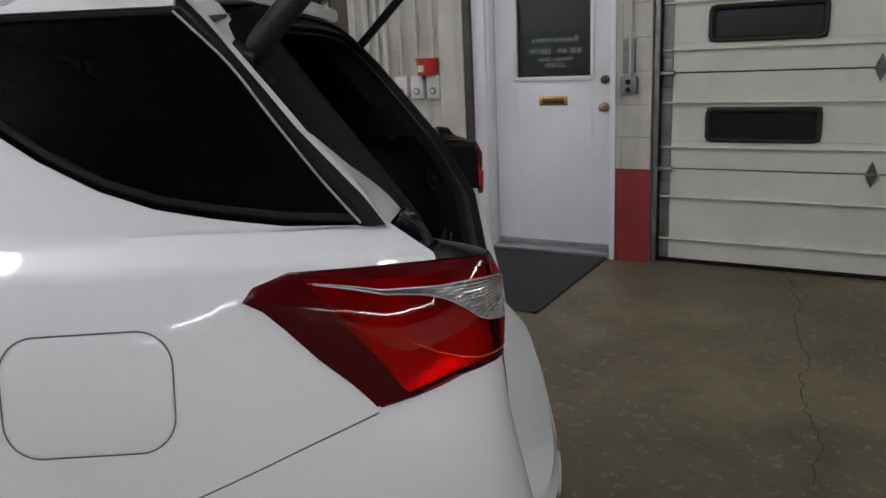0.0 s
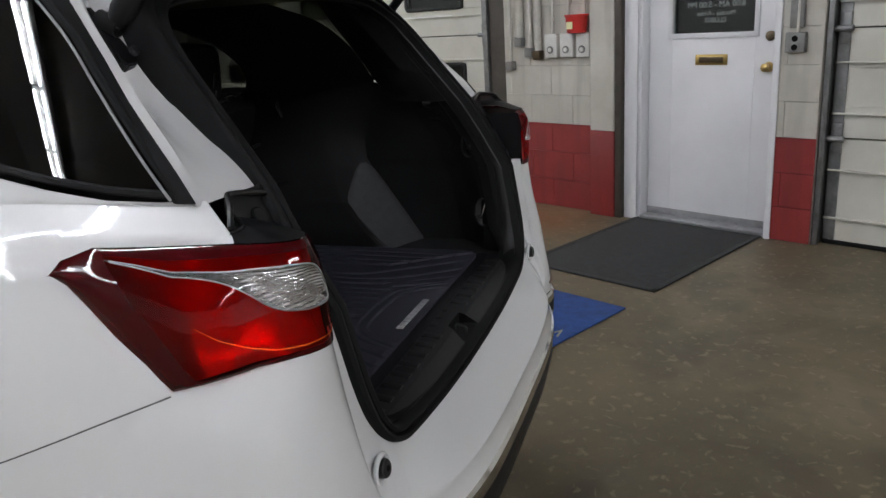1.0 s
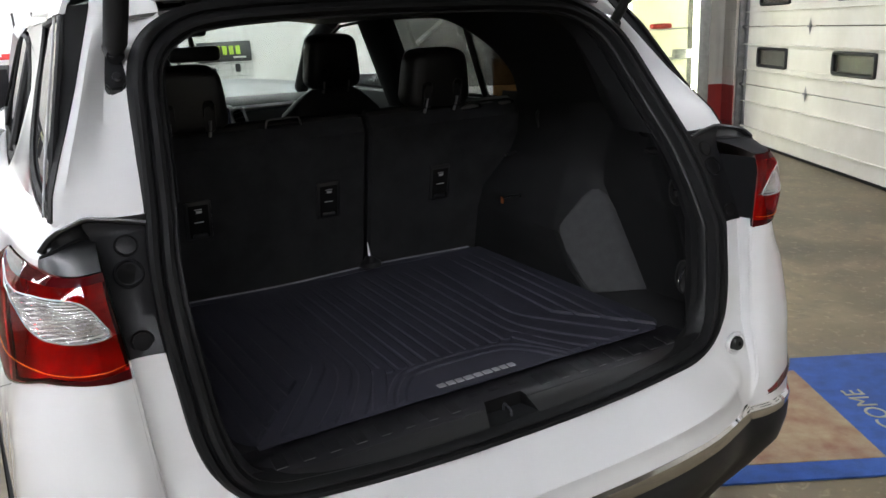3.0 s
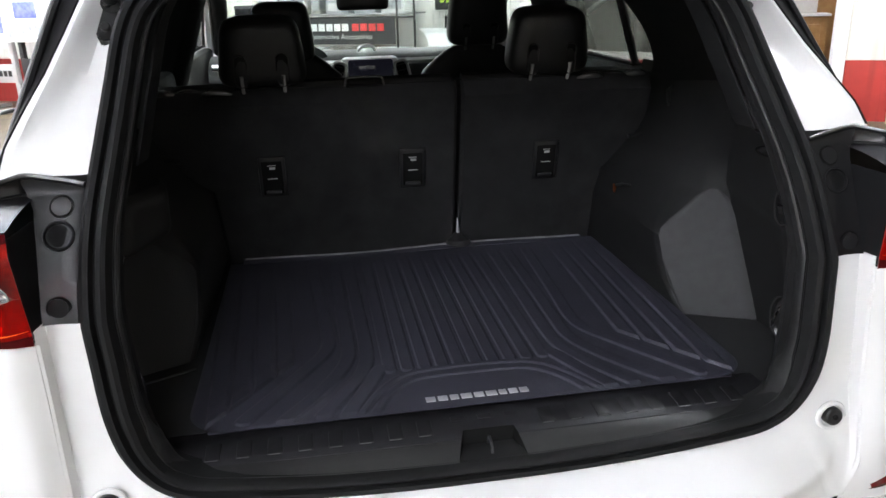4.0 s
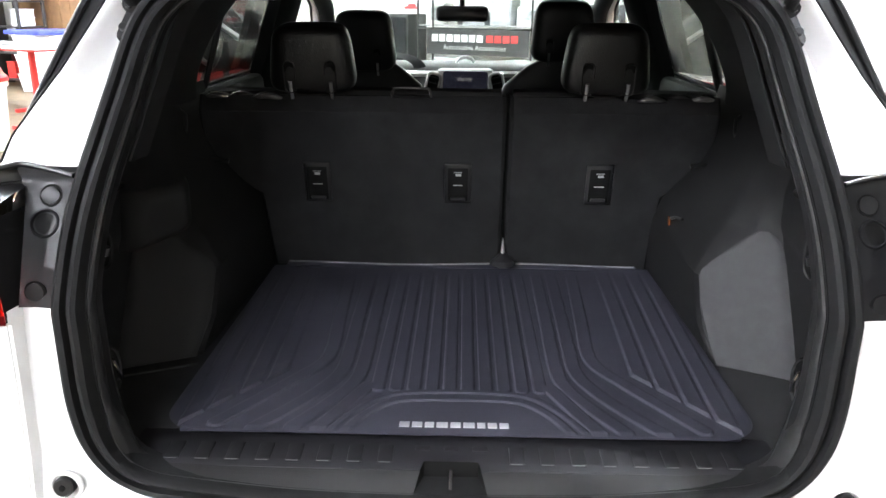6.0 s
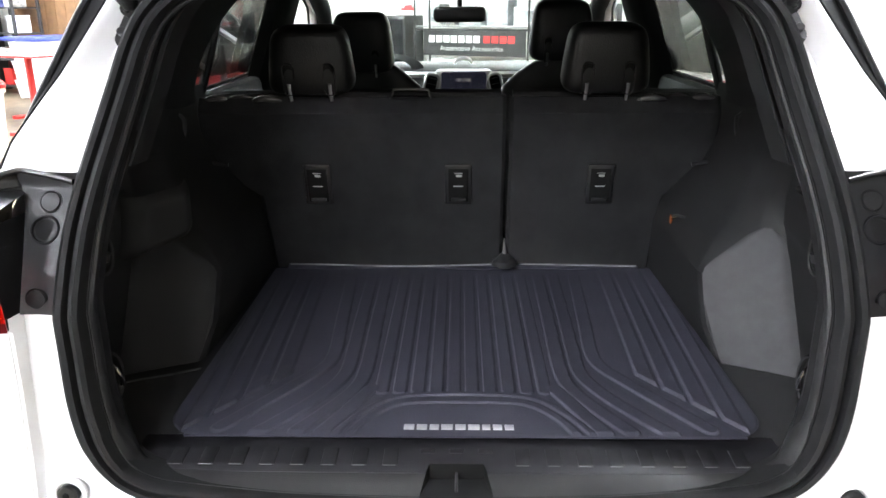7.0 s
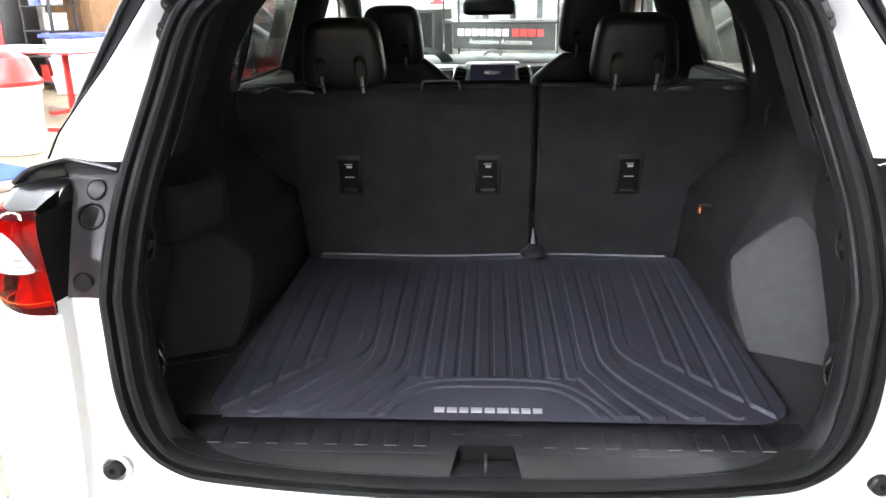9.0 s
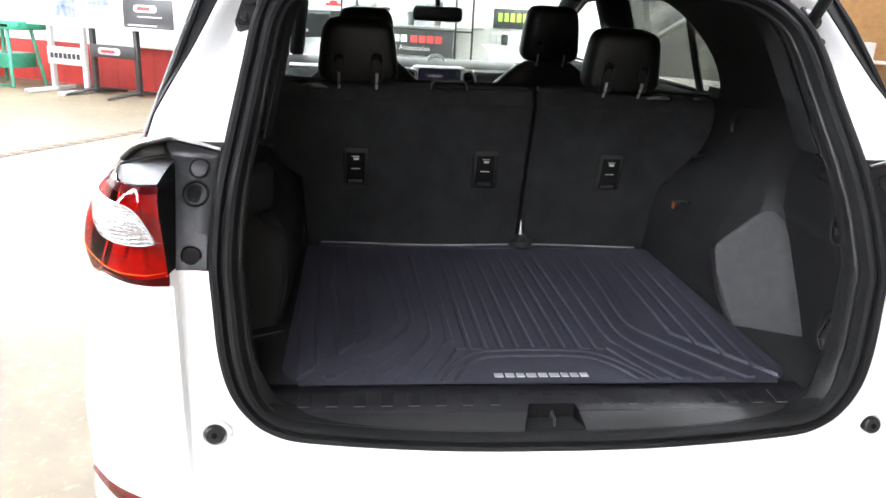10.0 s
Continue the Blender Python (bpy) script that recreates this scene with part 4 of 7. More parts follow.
for name, outline, mat in (("quarter_window", QUARTER, "tint_glass"), ("rear_door_window", REAR_DOOR, "door_glass"), ("front_door_window", FRONT_DOOR, "screen_glass")):
    a, b = pair(name, (bowed_pane if name == "quarter_window" else pane_of)(outline), M[mat], "dark tinted side glass" if mat != "screen_glass" else "")
    part("rubber_edge", trim_of(outline, 0.0065)(), M["rubber"], a)
    part("rubber_edge", mirrored(trim_of(outline, 0.0065)()), M["rubber"], b)

REAR_EDGE = catmull([(glass_x(y, z) + 0.003, y - 0.004, z) for y, z in ((0.684, 1.268), (0.738, 1.33), (0.805, 1.415), (0.87, 1.50), (0.95, 1.578))], 24)
pair("glass_line", lambda: tube([p + Vector((0.010, 0.012, 0)) for p in REAR_EDGE], 0.0022, 6), M["grey_line"], "thin grey line on the glass edge")


def glass_edge():
    """Black rubber ribbon from the white pillar to the glass."""
    rows = []
    for i in range(25):
        z = lerp(1.262, 1.60, i / 24)
        xi, yi = edge_in(z)
        yg = interp(z, (1.272, 1.33, 1.415, 1.50, 1.578, 1.60), (0.694, 0.744, 0.811, 0.876, 0.956, 0.98))
        xg = glass_x(yg, z)
        rows.append([(xi - 0.004, yi + 0.004, z), (xi + 0.002, yi - 0.004, z), (lerp(xi, xg, 0.4) + 0.006, lerp(yi, yg, 0.4), z), (lerp(xi, xg, 0.8) + 0.006, lerp(yi, yg, 0.8), z), (xg - 0.002, yg + 0.004, z)])
    return grid(rows)


pair("glass_edge", glass_edge, M["rubber"], "black edge of the quarter glass")
SIDE_WHITE = (
    [(0.66, 1.258), (0.80, 1.258), (1.02, 1.258), (1.18, 1.258), (1.30, 1.258), (1.44, 1.258)] + [(1.448, 1.272), (1.43, 1.335), (1.462, 1.412), (1.548, 1.484), (1.672, 1.54), (1.815, 1.572), (2.01, 1.586)]
    + [(2.01, 1.612), (1.0, 1.612), (0.975, 1.594), (1.43, 1.594), (1.39, 1.535), (1.325, 1.482), (1.262, 1.437), (1.16, 1.373), (1.07, 1.328), (0.99, 1.300), (0.905, 1.283), (0.80, 1.266), (0.67, 1.2595)])


def side_white():
    return polygon([(glass_x(y, z) + 0.003, y, z) for y, z in SIDE_WHITE], 0.012)


pair("side_frame", side_white, M["white_paint"], smooth=False)


def roof_rail():
    rows = []
    for i in range(40):
        y = lerp(0.96, 3.35, i / 39)
        zt = interp(y, (0.96, 2.0, 2.95, 3.35), (1.60, 1.60, 1.588, 1.47))
        rows.append([(glass_x(y, zt - 0.016) + 0.005, y, zt - 0.014), (glass_x(y, zt + 0.004) + 0.004, y, zt + 0.006), (glass_x(y, zt + 0.02) - 0.006, y, zt + 0.022)])
    return solid(grid(rows), 0.01)


pair("roof_rail", roof_rail, M["white_paint"])


def roof():
    rows = []
    for i in range(28):
        y = lerp(0.965, 3.0, i / 27)
        zc = interp(y, (0.965, 1.4, 2.0, 2.6, 3.0), (1.652, 1.668, 1.672, 1.66, 1.635))
        row = []
        for j in range(25):
            t = j / 12 - 1
            xe = glass_x(y, 1.62) - 0.004
            row.append((t * xe, y, zc - (zc - interp(y, (0.965, 2.95, 3.0), (1.618, 1.608, 1.60))) * abs(t) ** 2.6))
        rows.append(row)
    return solid(grid(rows), 0.006)


part("roof", roof(), M["white_paint"], car)
rows = [[(t / 8 * 0.60, lerp(0.93, 2.98, i / 12), 1.612 - 0.035 * abs(t / 8) ** 3 - (0.0 if i else 0.012)) for t in range(-8, 9)] for i in range(13)]
part("headliner", solid(grid(rows), 0.006), M["headliner"], car, "pale grey fabric headliner")
part("roof_header", box(-0.5, 0.5, 0.90, 0.975, 1.60, 1.64, 0.012), M["white_paint"], car)

# black posts between and before the side windows
pair("centre_post", lambda: polygon([(glass_x(y, z) + 0.002, y, z) for y, z in ((2.455, 1.26), (2.455, 1.585), (2.545, 1.585), (2.545, 1.26))], 0.03), M["black_plastic"])
pair("front_post", lambda: tube([(glass_x(2.96, 1.585) - 0.01, 2.94, 1.60), (0.70, 3.3, 1.50), (0.75, 3.68, 1.25)], 0.035, 8), M["white_paint"])
pair("inner_post", lambda: solid(grid([[(glass_x(y, z) - d, y, z) for y, d in ((2.34, 0.006), (2.345, 0.05), (2.38, 0.085), (2.46, 0.10), (2.54, 0.085), (2.60, 0.05), (2.605, 0.006))] for z in (1.20, 1.28, 1.36, 1.44, 1.52, 1.60)]), 0.004), M["pillar_black"], "black lined centre post")
pair("screen_post_trim", lambda: tube([(glass_x(2.96, 1.585) - 0.045, 2.93, 1.59), (0.655, 3.28, 1.49), (0.705, 3.66, 1.24)], 0.04, 10), M["pillar_black"])
REVEAL = catmull([(y, z, 0) for y, z in ((1.52, 1.262), (1.465, 1.30), (1.45, 1.345), (1.47, 1.395), (1.53, 1.445), (1.62, 1.492), (1.73, 1.53), (1.86, 1.556), (2.06, 1.572))], 30)


def rear_trim_panel():
    """Lining round the back of the rear door window, with the reveal out to the glass."""
    bm = bmesh.new()
    back = catmull([(y, z, 0) for y, z in ((1.00, 1.245), (0.98, 1.30), (1.0, 1.35), (1.02, 1.40), (1.06, 1.45), (1.12, 1.50), (1.22, 1.545), (1.40, 1.59), (1.90, 1.60))], 30)
    rows = []
    for a, b in zip(REVEAL, back):
        rows.append([(glass_x(a.x, a.y) - 0.012, a.x, a.y), (glass_x(a.x, a.y) - 0.055, a.x - 0.004, a.y), (glass_x(a.x, a.y) - 0.074, a.x - 0.012, a.y + 0.004)]
                    + [(glass_x(lerp(a.x, b.x, t), lerp(a.y, b.y, t)) - lerp(0.080, 0.050, t), lerp(a.x - 0.012, b.x, t), lerp(a.y + 0.004, b.y, t)) for t in (0.06, 0.25, 0.5, 0.75, 1.0)])
    return add_grid(bm, rows)


pair("rear_trim_panel", rear_trim_panel, M["pillar_black"])
pair("window_divider", lambda: tube([(glass_x(y, z) - 0.006, y, z) for y, z in ((1.79, 1.26), (1.785, 1.36), (1.775, 1.46), (1.765, 1.56))], 0.013, 8), M["black_plastic"], "black bar dividing the rear door glass")


def pillar_trim():
    """Inner lining of the D-pillar, from the seal to the quarter glass."""
    rows = []
    for i in range(24):
        z = lerp(1.26, 1.60, i / 23)
        xs = interp(z, [p[1] for p in HIGH_EDGE], [p[0] for p in HIGH_EDGE]) - 0.055
        ys = rear_y(z)
        yo = interp(z, (1.252, 1.32, 1.412, 1.493, 1.568, 1.62), (0.88, 0.93, 0.98, 1.03, 1.07, 1.11))
        rows.append([(xs, ys + 0.045, z), (xs - 0.006, ys + 0.10, z), (lerp(xs, 0.66, 0.5), yo, z), (glass_x(yo + 0.05, z) - 0.035, yo + 0.05, z)])
    return solid(grid(rows), 0.004)


pair("pillar_lining", pillar_trim, M["pillar_black"])

# windscreen, scuttle, bonnet, nose
ws = [[(t / 6 * lerp(0.60, 0.72, i / 6), lerp(2.97, 3.80, i / 6) + 0.05 * (1 - abs(t / 6) ** 2) * (i / 6), lerp(1.625, 1.16, i / 6) + 0.02 * math.sin(math.pi * i / 6)) for t in range(-6, 7)] for i in range(7)]
part("windscreen", solid(grid(ws), 0.004), M["screen_glass"], car)
hood = [[(t / 8 * lerp(0.78, 0.62, (i / 10) ** 2), lerp(3.72, 4.90, i / 10), lerp(1.15, 0.90, (i / 10) ** 1.7) - 0.07 * abs(t / 8) ** 3) for t in range(-8, 9)] for i in range(11)]
part("bonnet", solid(grid(hood), 0.006), M["white_paint"], car)
nose = [[(t / 10 * (0.80 if z < 0.8 else 0.66), 4.98 - 0.28 * abs(t / 10) ** 3 - (0.06 if z > 0.8 else 0) - (0.05 if z < 0.4 else 0), z) for t in range(-10, 11)] for z in (0.24, 0.36, 0.5, 0.62, 0.74, 0.86, 0.9)]
part("front_bumper", solid(grid(nose), 0.008), M["white_paint"], car)
part("grille", box(-0.42, 0.42, 4.93, 5.0, 0.56, 0.80, 0.03), M["black_gloss"], car)
for sx in (-1, 1):
    part("headlamp", box(0.46, 0.72, 4.72, 4.90, 0.70, 0.82, 0.03, m=pose(0, 0, 0) if sx > 0 else Matrix.Diagonal((-1, 1, 1, 1))), M["steel"], car)
    part("fender_fill", box(0.60 * sx if sx > 0 else -0.86, 0.86 * sx if sx > 0 else -0.60, 3.72, 4.7, 0.9, 1.06, 0.05), M["white_paint"], car)
part("underbody", box(-0.78, 0.78, 0.62, 4.8, 0.24, 0.42, 0.04), M["gap"], car)


def strip_z(x):
    """Height of the chrome strip across the bumper."""
    return sum(interp(abs(x + d), (0, 0.1, 0.29, 0.44, 0.57, 0.74, 0.83), (0.612, 0.612, 0.613, 0.614, 0.615, 0.619, 0.622)) for d in (-0.06, -0.03, 0, 0.03, 0.06)) / 5


# the lower bumper's run from the strip down to its hem: height (a share past -0.1) and how far it tucks under
TUCK = ((0.004, 0.004), (-0.03, 0.0), (-0.06, 0.001), (-0.25, 0.012), (-0.5, 0.062), (-0.75, 0.118), (-1.0, 0.168))


def valance():
    """Black lower bumper below the chrome strip."""
    rows = []
    for i in range(49):
        k = i / 48 * 9.0
        row = []
        x, y = side_point(k, 0.62)
        top = strip_z(x) if k < 4 else lerp(strip_z(x), 0.60, (k - 4) / 5)
        if k < 0.001:
            x, y = 0.60, 0.43
        near = interp(k, (0, 3, 5, 9), (1.0, 1.0, 0.4, 0.1))
        side = interp(k, (0, 2, 4), (0.15, 0.5, 0.6))
        for z, inn in TUCK:
            inn *= near
            row.append((x - inn * side, y + inn, top + z if z > -0.1 else lerp(top - 0.06, 0.27, (z + 0.1) / -0.9)))
        rows.append(row)
    mid = []
    for i in range(12):
        x = 0.60 * i / 12
        top = strip_z(x)
        mid.append([(x, bumper_y(x) + 0.004 + inn, top + z if z > -0.1 else lerp(top - 0.06, 0.27, (z + 0.1) / -0.9)) for z, inn in TUCK])
    right = mid + rows
    return [[(-x, y, z) for x, y, z in r] for r in right[:0:-1]] + right


part("lower_bumper", solid(grid(valance()), -0.006), M["black_plastic"], car, "unpainted black lower bumper")


def chrome_line(k0, k1, z0, z1):
    rows = []
    for i in range(70):
        t = i / 69
        k = lerp(k0, k1, t)
        x, y = side_point(k, 0.62)
        z = strip_z(x) + 0.002 * t
        e = interp(k, (0, 3), (1, 0))
        rows.append([(x, y + 0.002, z + lerp(0.014, 0.018, e)), (x + 0.003, y - 0.005, z + 0.008), (x + 0.004, y - 0.006, z - 0.003 * e), (x + 0.003, y - 0.005, z - lerp(0.007, 0.020, e)), (x, y + 0.002, z - lerp(0.012, 0.026, e))])
    mid = []
    for i in range(14):
        x = 0.585 * i / 14
        y = bumper_y(x)
        z0 = strip_z(x)
        mid.append([(x, y + 0.002, z0 + 0.018), (x, y - 0.006, z0 + 0.012), (x, y - 0.007, z0 - 0.004), (x, y - 0.004, z0 - 0.020), (x, y + 0.004, z0 - 0.026)])
    return mid + rows


right = chrome_line(0, 5.2, 0.556, 0.575)
part("chrome_strip", grid([[(-x, y, z) for x, y, z in r] for r in right[:0:-1]] + right), M["chrome"], car, "bright chrome bumper strip")


def reflector():
    rows = []
    for i in range(16):
        t = i / 15
        k = lerp(0.6, 3.0, t)
        z = lerp(0.656, 0.702, t)
        h = 0.013 * math.sin(math.pi * min(1, t * 0.9 + 0.06)) ** 0.6
        a, b, c = side_point(k, z - h), side_point(k, z), side_point(k, z + h)
        rows.append([(a[0] + 0.001, a[1] - 0.001, z - h), (b[0] + 0.004, b[1] - 0.004, z), (c[0] + 0.001, c[1] - 0.001, z + h)])
    return grid(rows)


pair("bumper_reflector", reflector, M["red_bar"], "slim red bumper reflector")


def ribbon(path, width, lift):
    """A flat strip lying on the body side along (y, z) points."""
    def make():
        rows = []
        pts = [Vector((y, z)) for y, z in path]
        for i, p in enumerate(pts):
            d = (pts[min(i + 1, len(pts) - 1)] - pts[max(i - 1, 0)]).normalized()
            n = Vector((-d.y, d.x)) * width / 2
            row = []
            for s in (-1, 0, 1):
                q = p + n * s
                row.append((side_at(q.x, q.y)[1] + lift, q.x, q.y))
            rows.append(row)
        return grid(rows)
    return make


SEAM = [(lerp(0.672, 1.22, t / 20), interp(lerp(0.672, 1.22, t / 20), (0.667, 0.80, 0.93, 1.06, 1.22), (1.015, 0.963, 0.911, 0.860, 0.802))) for t in range(21)]
pair("bumper_seam", ribbon(SEAM, 0.0024, 0.0012), M["seam"])


FUEL = rounded(0.95, 1.185, 0.982, 1.150, 0.05)
FUEL_IN = rounded(0.953, 1.182, 0.985, 1.147, 0.048)
mk = ribbon(FUEL + FUEL[:1], 0.0024, 0.0012)
part("fuel_door_gap", mirrored(mk()), M["seam"], car)


def fuel_skin():
    rows = []
    c = (1.067, 1.066)
    for s in (0.0, 0.35, 0.7, 0.95, 1.0):
        rows.append([(side_at(lerp(c[0], y, s), lerp(c[1], z, s))[1] + (0.0022 if s < 0.99 else 0.0008), lerp(c[0], y, s), lerp(c[1], z, s)) for y, z in FUEL_IN])
    return mirrored(grid(rows, close=True))


part("fuel_door", fuel_skin(), M["white_paint"], car, "rounded white fuel filler door")

# black corner panel beside the lamps


def corner_panel():
    rows = []
    for i in range(22):
        z = lerp(1.058, 1.261, i / 21)
        xs = interp(z, [p[1] for p in HIGH_EDGE], [p[0] for p in HIGH_EDGE])
        xe = interp(z, (1.05, 1.215, 1.252), (0.674, 0.685, 0.70))
        rows.append([(lerp(xs, xe, t), rear_y(z) + d - min(0.013, 0.010 * max(0, (z - 1.243) / 0.015)), z) for t, d in ((0, 0.006), (0.15, 0.0), (0.5, 0.004), (0.85, 0.004), (1, 0.002))])
    return solid(grid(rows), 0.003)


def lamp_wall():
    """Inner flank of the lamp housing."""
    bm = bmesh.new()
    rows = []
    for i in range(16):
        z = lerp(1.045, 1.202, i / 15)
        x, y = side_point(0, z)
        rows.append([(interp(z, (1.05, 1.215), (0.674, 0.685)), rear_y(z) + 0.002, z), (interp(z, (1.05, 1.215), (0.678, 0.687)), lerp(rear_y(z), y, 0.5), z), (x - 0.001, y - 0.002, z)])
    add_grid(bm, rows)
    return bm


def along(corners, n):
    """Even points along straight runs between corners."""
    line = [Vector(p) for p in corners]
    length = [0.0]
    for a, b in zip(line, line[1:]):
        length.append(length[-1] + (b - a).length)
    return [Vector([interp(length[-1] * i / (n - 1), length, [p[c] for p in line]) for c in range(3)]) for i in range(n)]


RIDGE = catmull([(0.685, 0.636, 1.230), (0.700, 0.634, 1.2345), (0.718, 0.614, 1.236), (0.738, 0.592, 1.235), (0.752, 0.580, 1.233), (0.764, 0.588, 1.228)], 24)
LIP = along([(0.607, 0.628, 1.248), (0.640, 0.632, 1.256), (0.688, 0.638, 1.264), (0.697, 0.635, 1.265), (0.736, 0.606, 1.257), (0.750, 0.598, 1.250), (0.765, 0.590, 1.235)], 24)


def lamp_top():
    """Sloping facet between the lamp's upper edge and the ridge behind it."""
    rows = []
    for i in range(24):
        k = 3.3 * i / 23
        z = interp(k, *LAMP_HIGH)
        x, y = side_point(k, z)
        q = RIDGE[i]
        row = [(x, y, z)]
        for t in (0.3, 0.6, 0.85, 1):
            row.append((lerp(x, q.x, t), lerp(y, q.y, t), lerp(z, q.z, t) + 0.004 * math.sin(math.pi * t)))
        rows.append(row)
    return grid(rows)


def cover_recess():
    """Sunken pocket between the ridge and the lip under the pillar."""
    rows = []
    for i in range(24):
        a, b = RIDGE[i], LIP[min(23, 8 + int(15 * i / 23 + 0.5))]
        rows.append([tuple(a.lerp(b, t) + Vector((-0.006 * d, 0.012 * d, -0.004 * d))) for t, d in ((0, 0), (0.12, 0.9), (0.5, 1.0), (0.85, 0.8), (1, 0))])
    return grid(rows)


cp = pair("corner_cover", corner_panel, M["satin_black"], "black plastic panel beside the tail lamp")
pair("lamp_surround", lamp_wall, M["matt_black"], "black tail lamp housing")
pair("lamp_top", lamp_top, M["satin_black"], "satin black top of the lamp housing")
pair("cover_recess", cover_recess, M["black_gloss"])
pair("housing_ridge", lambda: tube(RIDGE, 0.0035, 8), M["satin_black"])
pair("cover_lip", lambda: tube(LIP, 0.0045, 8), M["black_gloss"])
for ob, sx in zip(cp, (1, -1)):
    for x, z, r, ring in ((0.648, 1.177, 0.0215, 1), (0.643, 1.217, 0.0150, 0), (0.650, 1.081, 0.0145, 0)):
        n = Vector((0, -1, 0.5)).normalized() if z > 1.1 else Vector((0, -1, 0.17))
        c = Vector((sx * x, rear_y(z) - 0.001, z))
        part("cap", disc(c + n * (0.001 if not ring else -0.003), n, r * (0.78 if ring else 1), 0.003, 20), M["satin_black"] if not ring else M["gap"], ob)
        e1, e2 = Vector((1, 0, 0)), n.cross(Vector((1, 0, 0)))
        if not ring:
            part("groove", tube([c + n * 0.001 + (e1 * math.cos(a) + e2 * math.sin(a)) * (r + 0.002) for a in np.linspace(0, 2 * math.pi, 25)], 0.0016, 6), M["gap"], ob)
        else:
            part("ring", tube([c + n * 0.002 + (e1 * math.cos(a) + e2 * math.sin(a)) * r for a in np.linspace(0, 2 * math.pi, 25)], 0.0024, 8), M["matt_black"], ob)

# tail lamps
def lens_edge(v):
    """Where the red lens ends against its outer border."""
    return interp(v, (0, 0.1, 0.3, 0.5, 0.8, 1), (4.4, 4.7, 5.35, 5.9, 6.25, 6.4))


def lens_bottom(k):
    return interp(k, (0, 1.2, 4, 5.2, 7), (0.10, 0.06, 0.05, 0.10, 0.2))


def clear_low(k):
    return interp(k, (0, 0.45, 0.6, 0.9, 1.3, 1.85, 2.35, 2.7, 3.1, 3.5, 3.85, 4.2, 4.7, 5.8, 7), (0.45, 0.45, 0.432, 0.425, 0.425, 0.435, 0.475, 0.53, 0.63, 0.715, 0.765, 0.80, 0.825, 0.855, 0.87))


def clear_high(k):
    return interp(k, (0, 0.45, 0.68, 0.9, 1.25, 1.7, 2.2, 3.5, 4.7, 5.8, 7), (0.45, 0.46, 0.64, 0.755, 0.81, 0.825, 0.83, 0.835, 0.858, 0.875, 0.872))


def smooth_k(fn):
    return lambda k: sum(fn(max(0, k + d)) for d in (-0.16, -0.08, 0, 0.08, 0.16)) / 5


def lens_top(k):
    return interp(k, (0, 2, 5, 7), (0.925, 0.925, 0.93, 0.93))


clear_low, clear_high = smooth_k(clear_low), smooth_k(clear_high)


def lamp_vert(k, v, lift):
    lo, hi = interp(k, *LAMP_LOW), interp(k, *LAMP_HIGH)
    z = lerp(lo + 0.0015, hi - 0.001, v)
    x, y = side_point(k, z)
    a, b = side_point(max(0, k - 0.1), z), side_point(k + 0.1, z)
    n = Vector((b[1] - a[1], a[0] - b[0])).normalized()
    arch = math.sin(math.pi * min(1, max(0, v)))
    out = lift + 0.005 * arch
    swell = interp(k, (0, 1, 2, 3, 4, 5, 6, 7), (0.0, 0.002, 0.011, 0.033, 0.043, 0.041, 0.026, 0.0)) * arch ** 0.55
    way = Vector((1.305 - x, -0.411 - y)).normalized()
    return (x + n.x * out + way.x * swell, y + n.y * out + way.y * swell, z)


def lens_point(u, w, low, high, lift):
    """A point of a lens strip: u along it, w across it."""
    k = u * 6
    for _ in range(12):
        v = lerp(low(k), high(k), w)
        k = u * lens_edge(v)
    return lamp_vert(k, v, lift)


def lens_strip(low, high, lift, n=8, u0=0.0, u1=1.0):
    return grid([[lens_point(lerp(u0, u1, i / 130), w / n, low, high, lift) for w in range(n + 1)] for i in range(131)])


def red_lens():
    bm = lens_strip(lens_bottom, clear_low, 0.003, 14)
    add_grid(bm, [[lens_point(i / 130, w / 4, clear_high, lens_top, 0.003) for w in range(5)] for i in range(131)])
    return bm


def border_lens():
    bm = lens_strip(lambda k: 0.0, lens_bottom, 0.003, 4)
    add_grid(bm, [[lens_point(i / 130, w / 5, lens_top, lambda k: 1.0, 0.003) for w in range(6)] for i in range(131)])
    add_grid(bm, [[lamp_vert(lerp(lens_edge(j / 30), 7.14, t / 10), j / 30, 0.003) for t in range(11)] for j in range(31)])
    return bm


def clear_piece():
    return lens_strip(clear_low, clear_high, 0.0025, 8, 0.07, 0.985)


def clear_bowl():
    """Chromed bowl behind the clear lens, faceted in upright flutes round the bulb."""
    rows = []
    for i in range(131):
        u = lerp(0.07, 0.985, i / 130)
        row = []
        for w in range(19):
            t = w / 18
            flute = 0.0014 * abs(math.sin(u * 46)) + 0.0008 * abs(math.sin(t * 22))
            row.append(lens_point(u, t, clear_low, clear_high, 0.0012 - 0.016 * math.sin(math.pi * t) ** 0.7 * min(1.0, 6 * u, 3 * (1 - u)) + flute))
        rows.append(row)
    return grid(rows)


def clear_rim():
    us = np.linspace(0.08, 0.985, 80)
    ring = [lens_point(u, 0, clear_low, clear_high, 0.0035) for u in us] + [lens_point(u, 1, clear_low, clear_high, 0.0035) for u in us[::-1]]
    return tube(ring + ring[:1], 0.0009, 6)


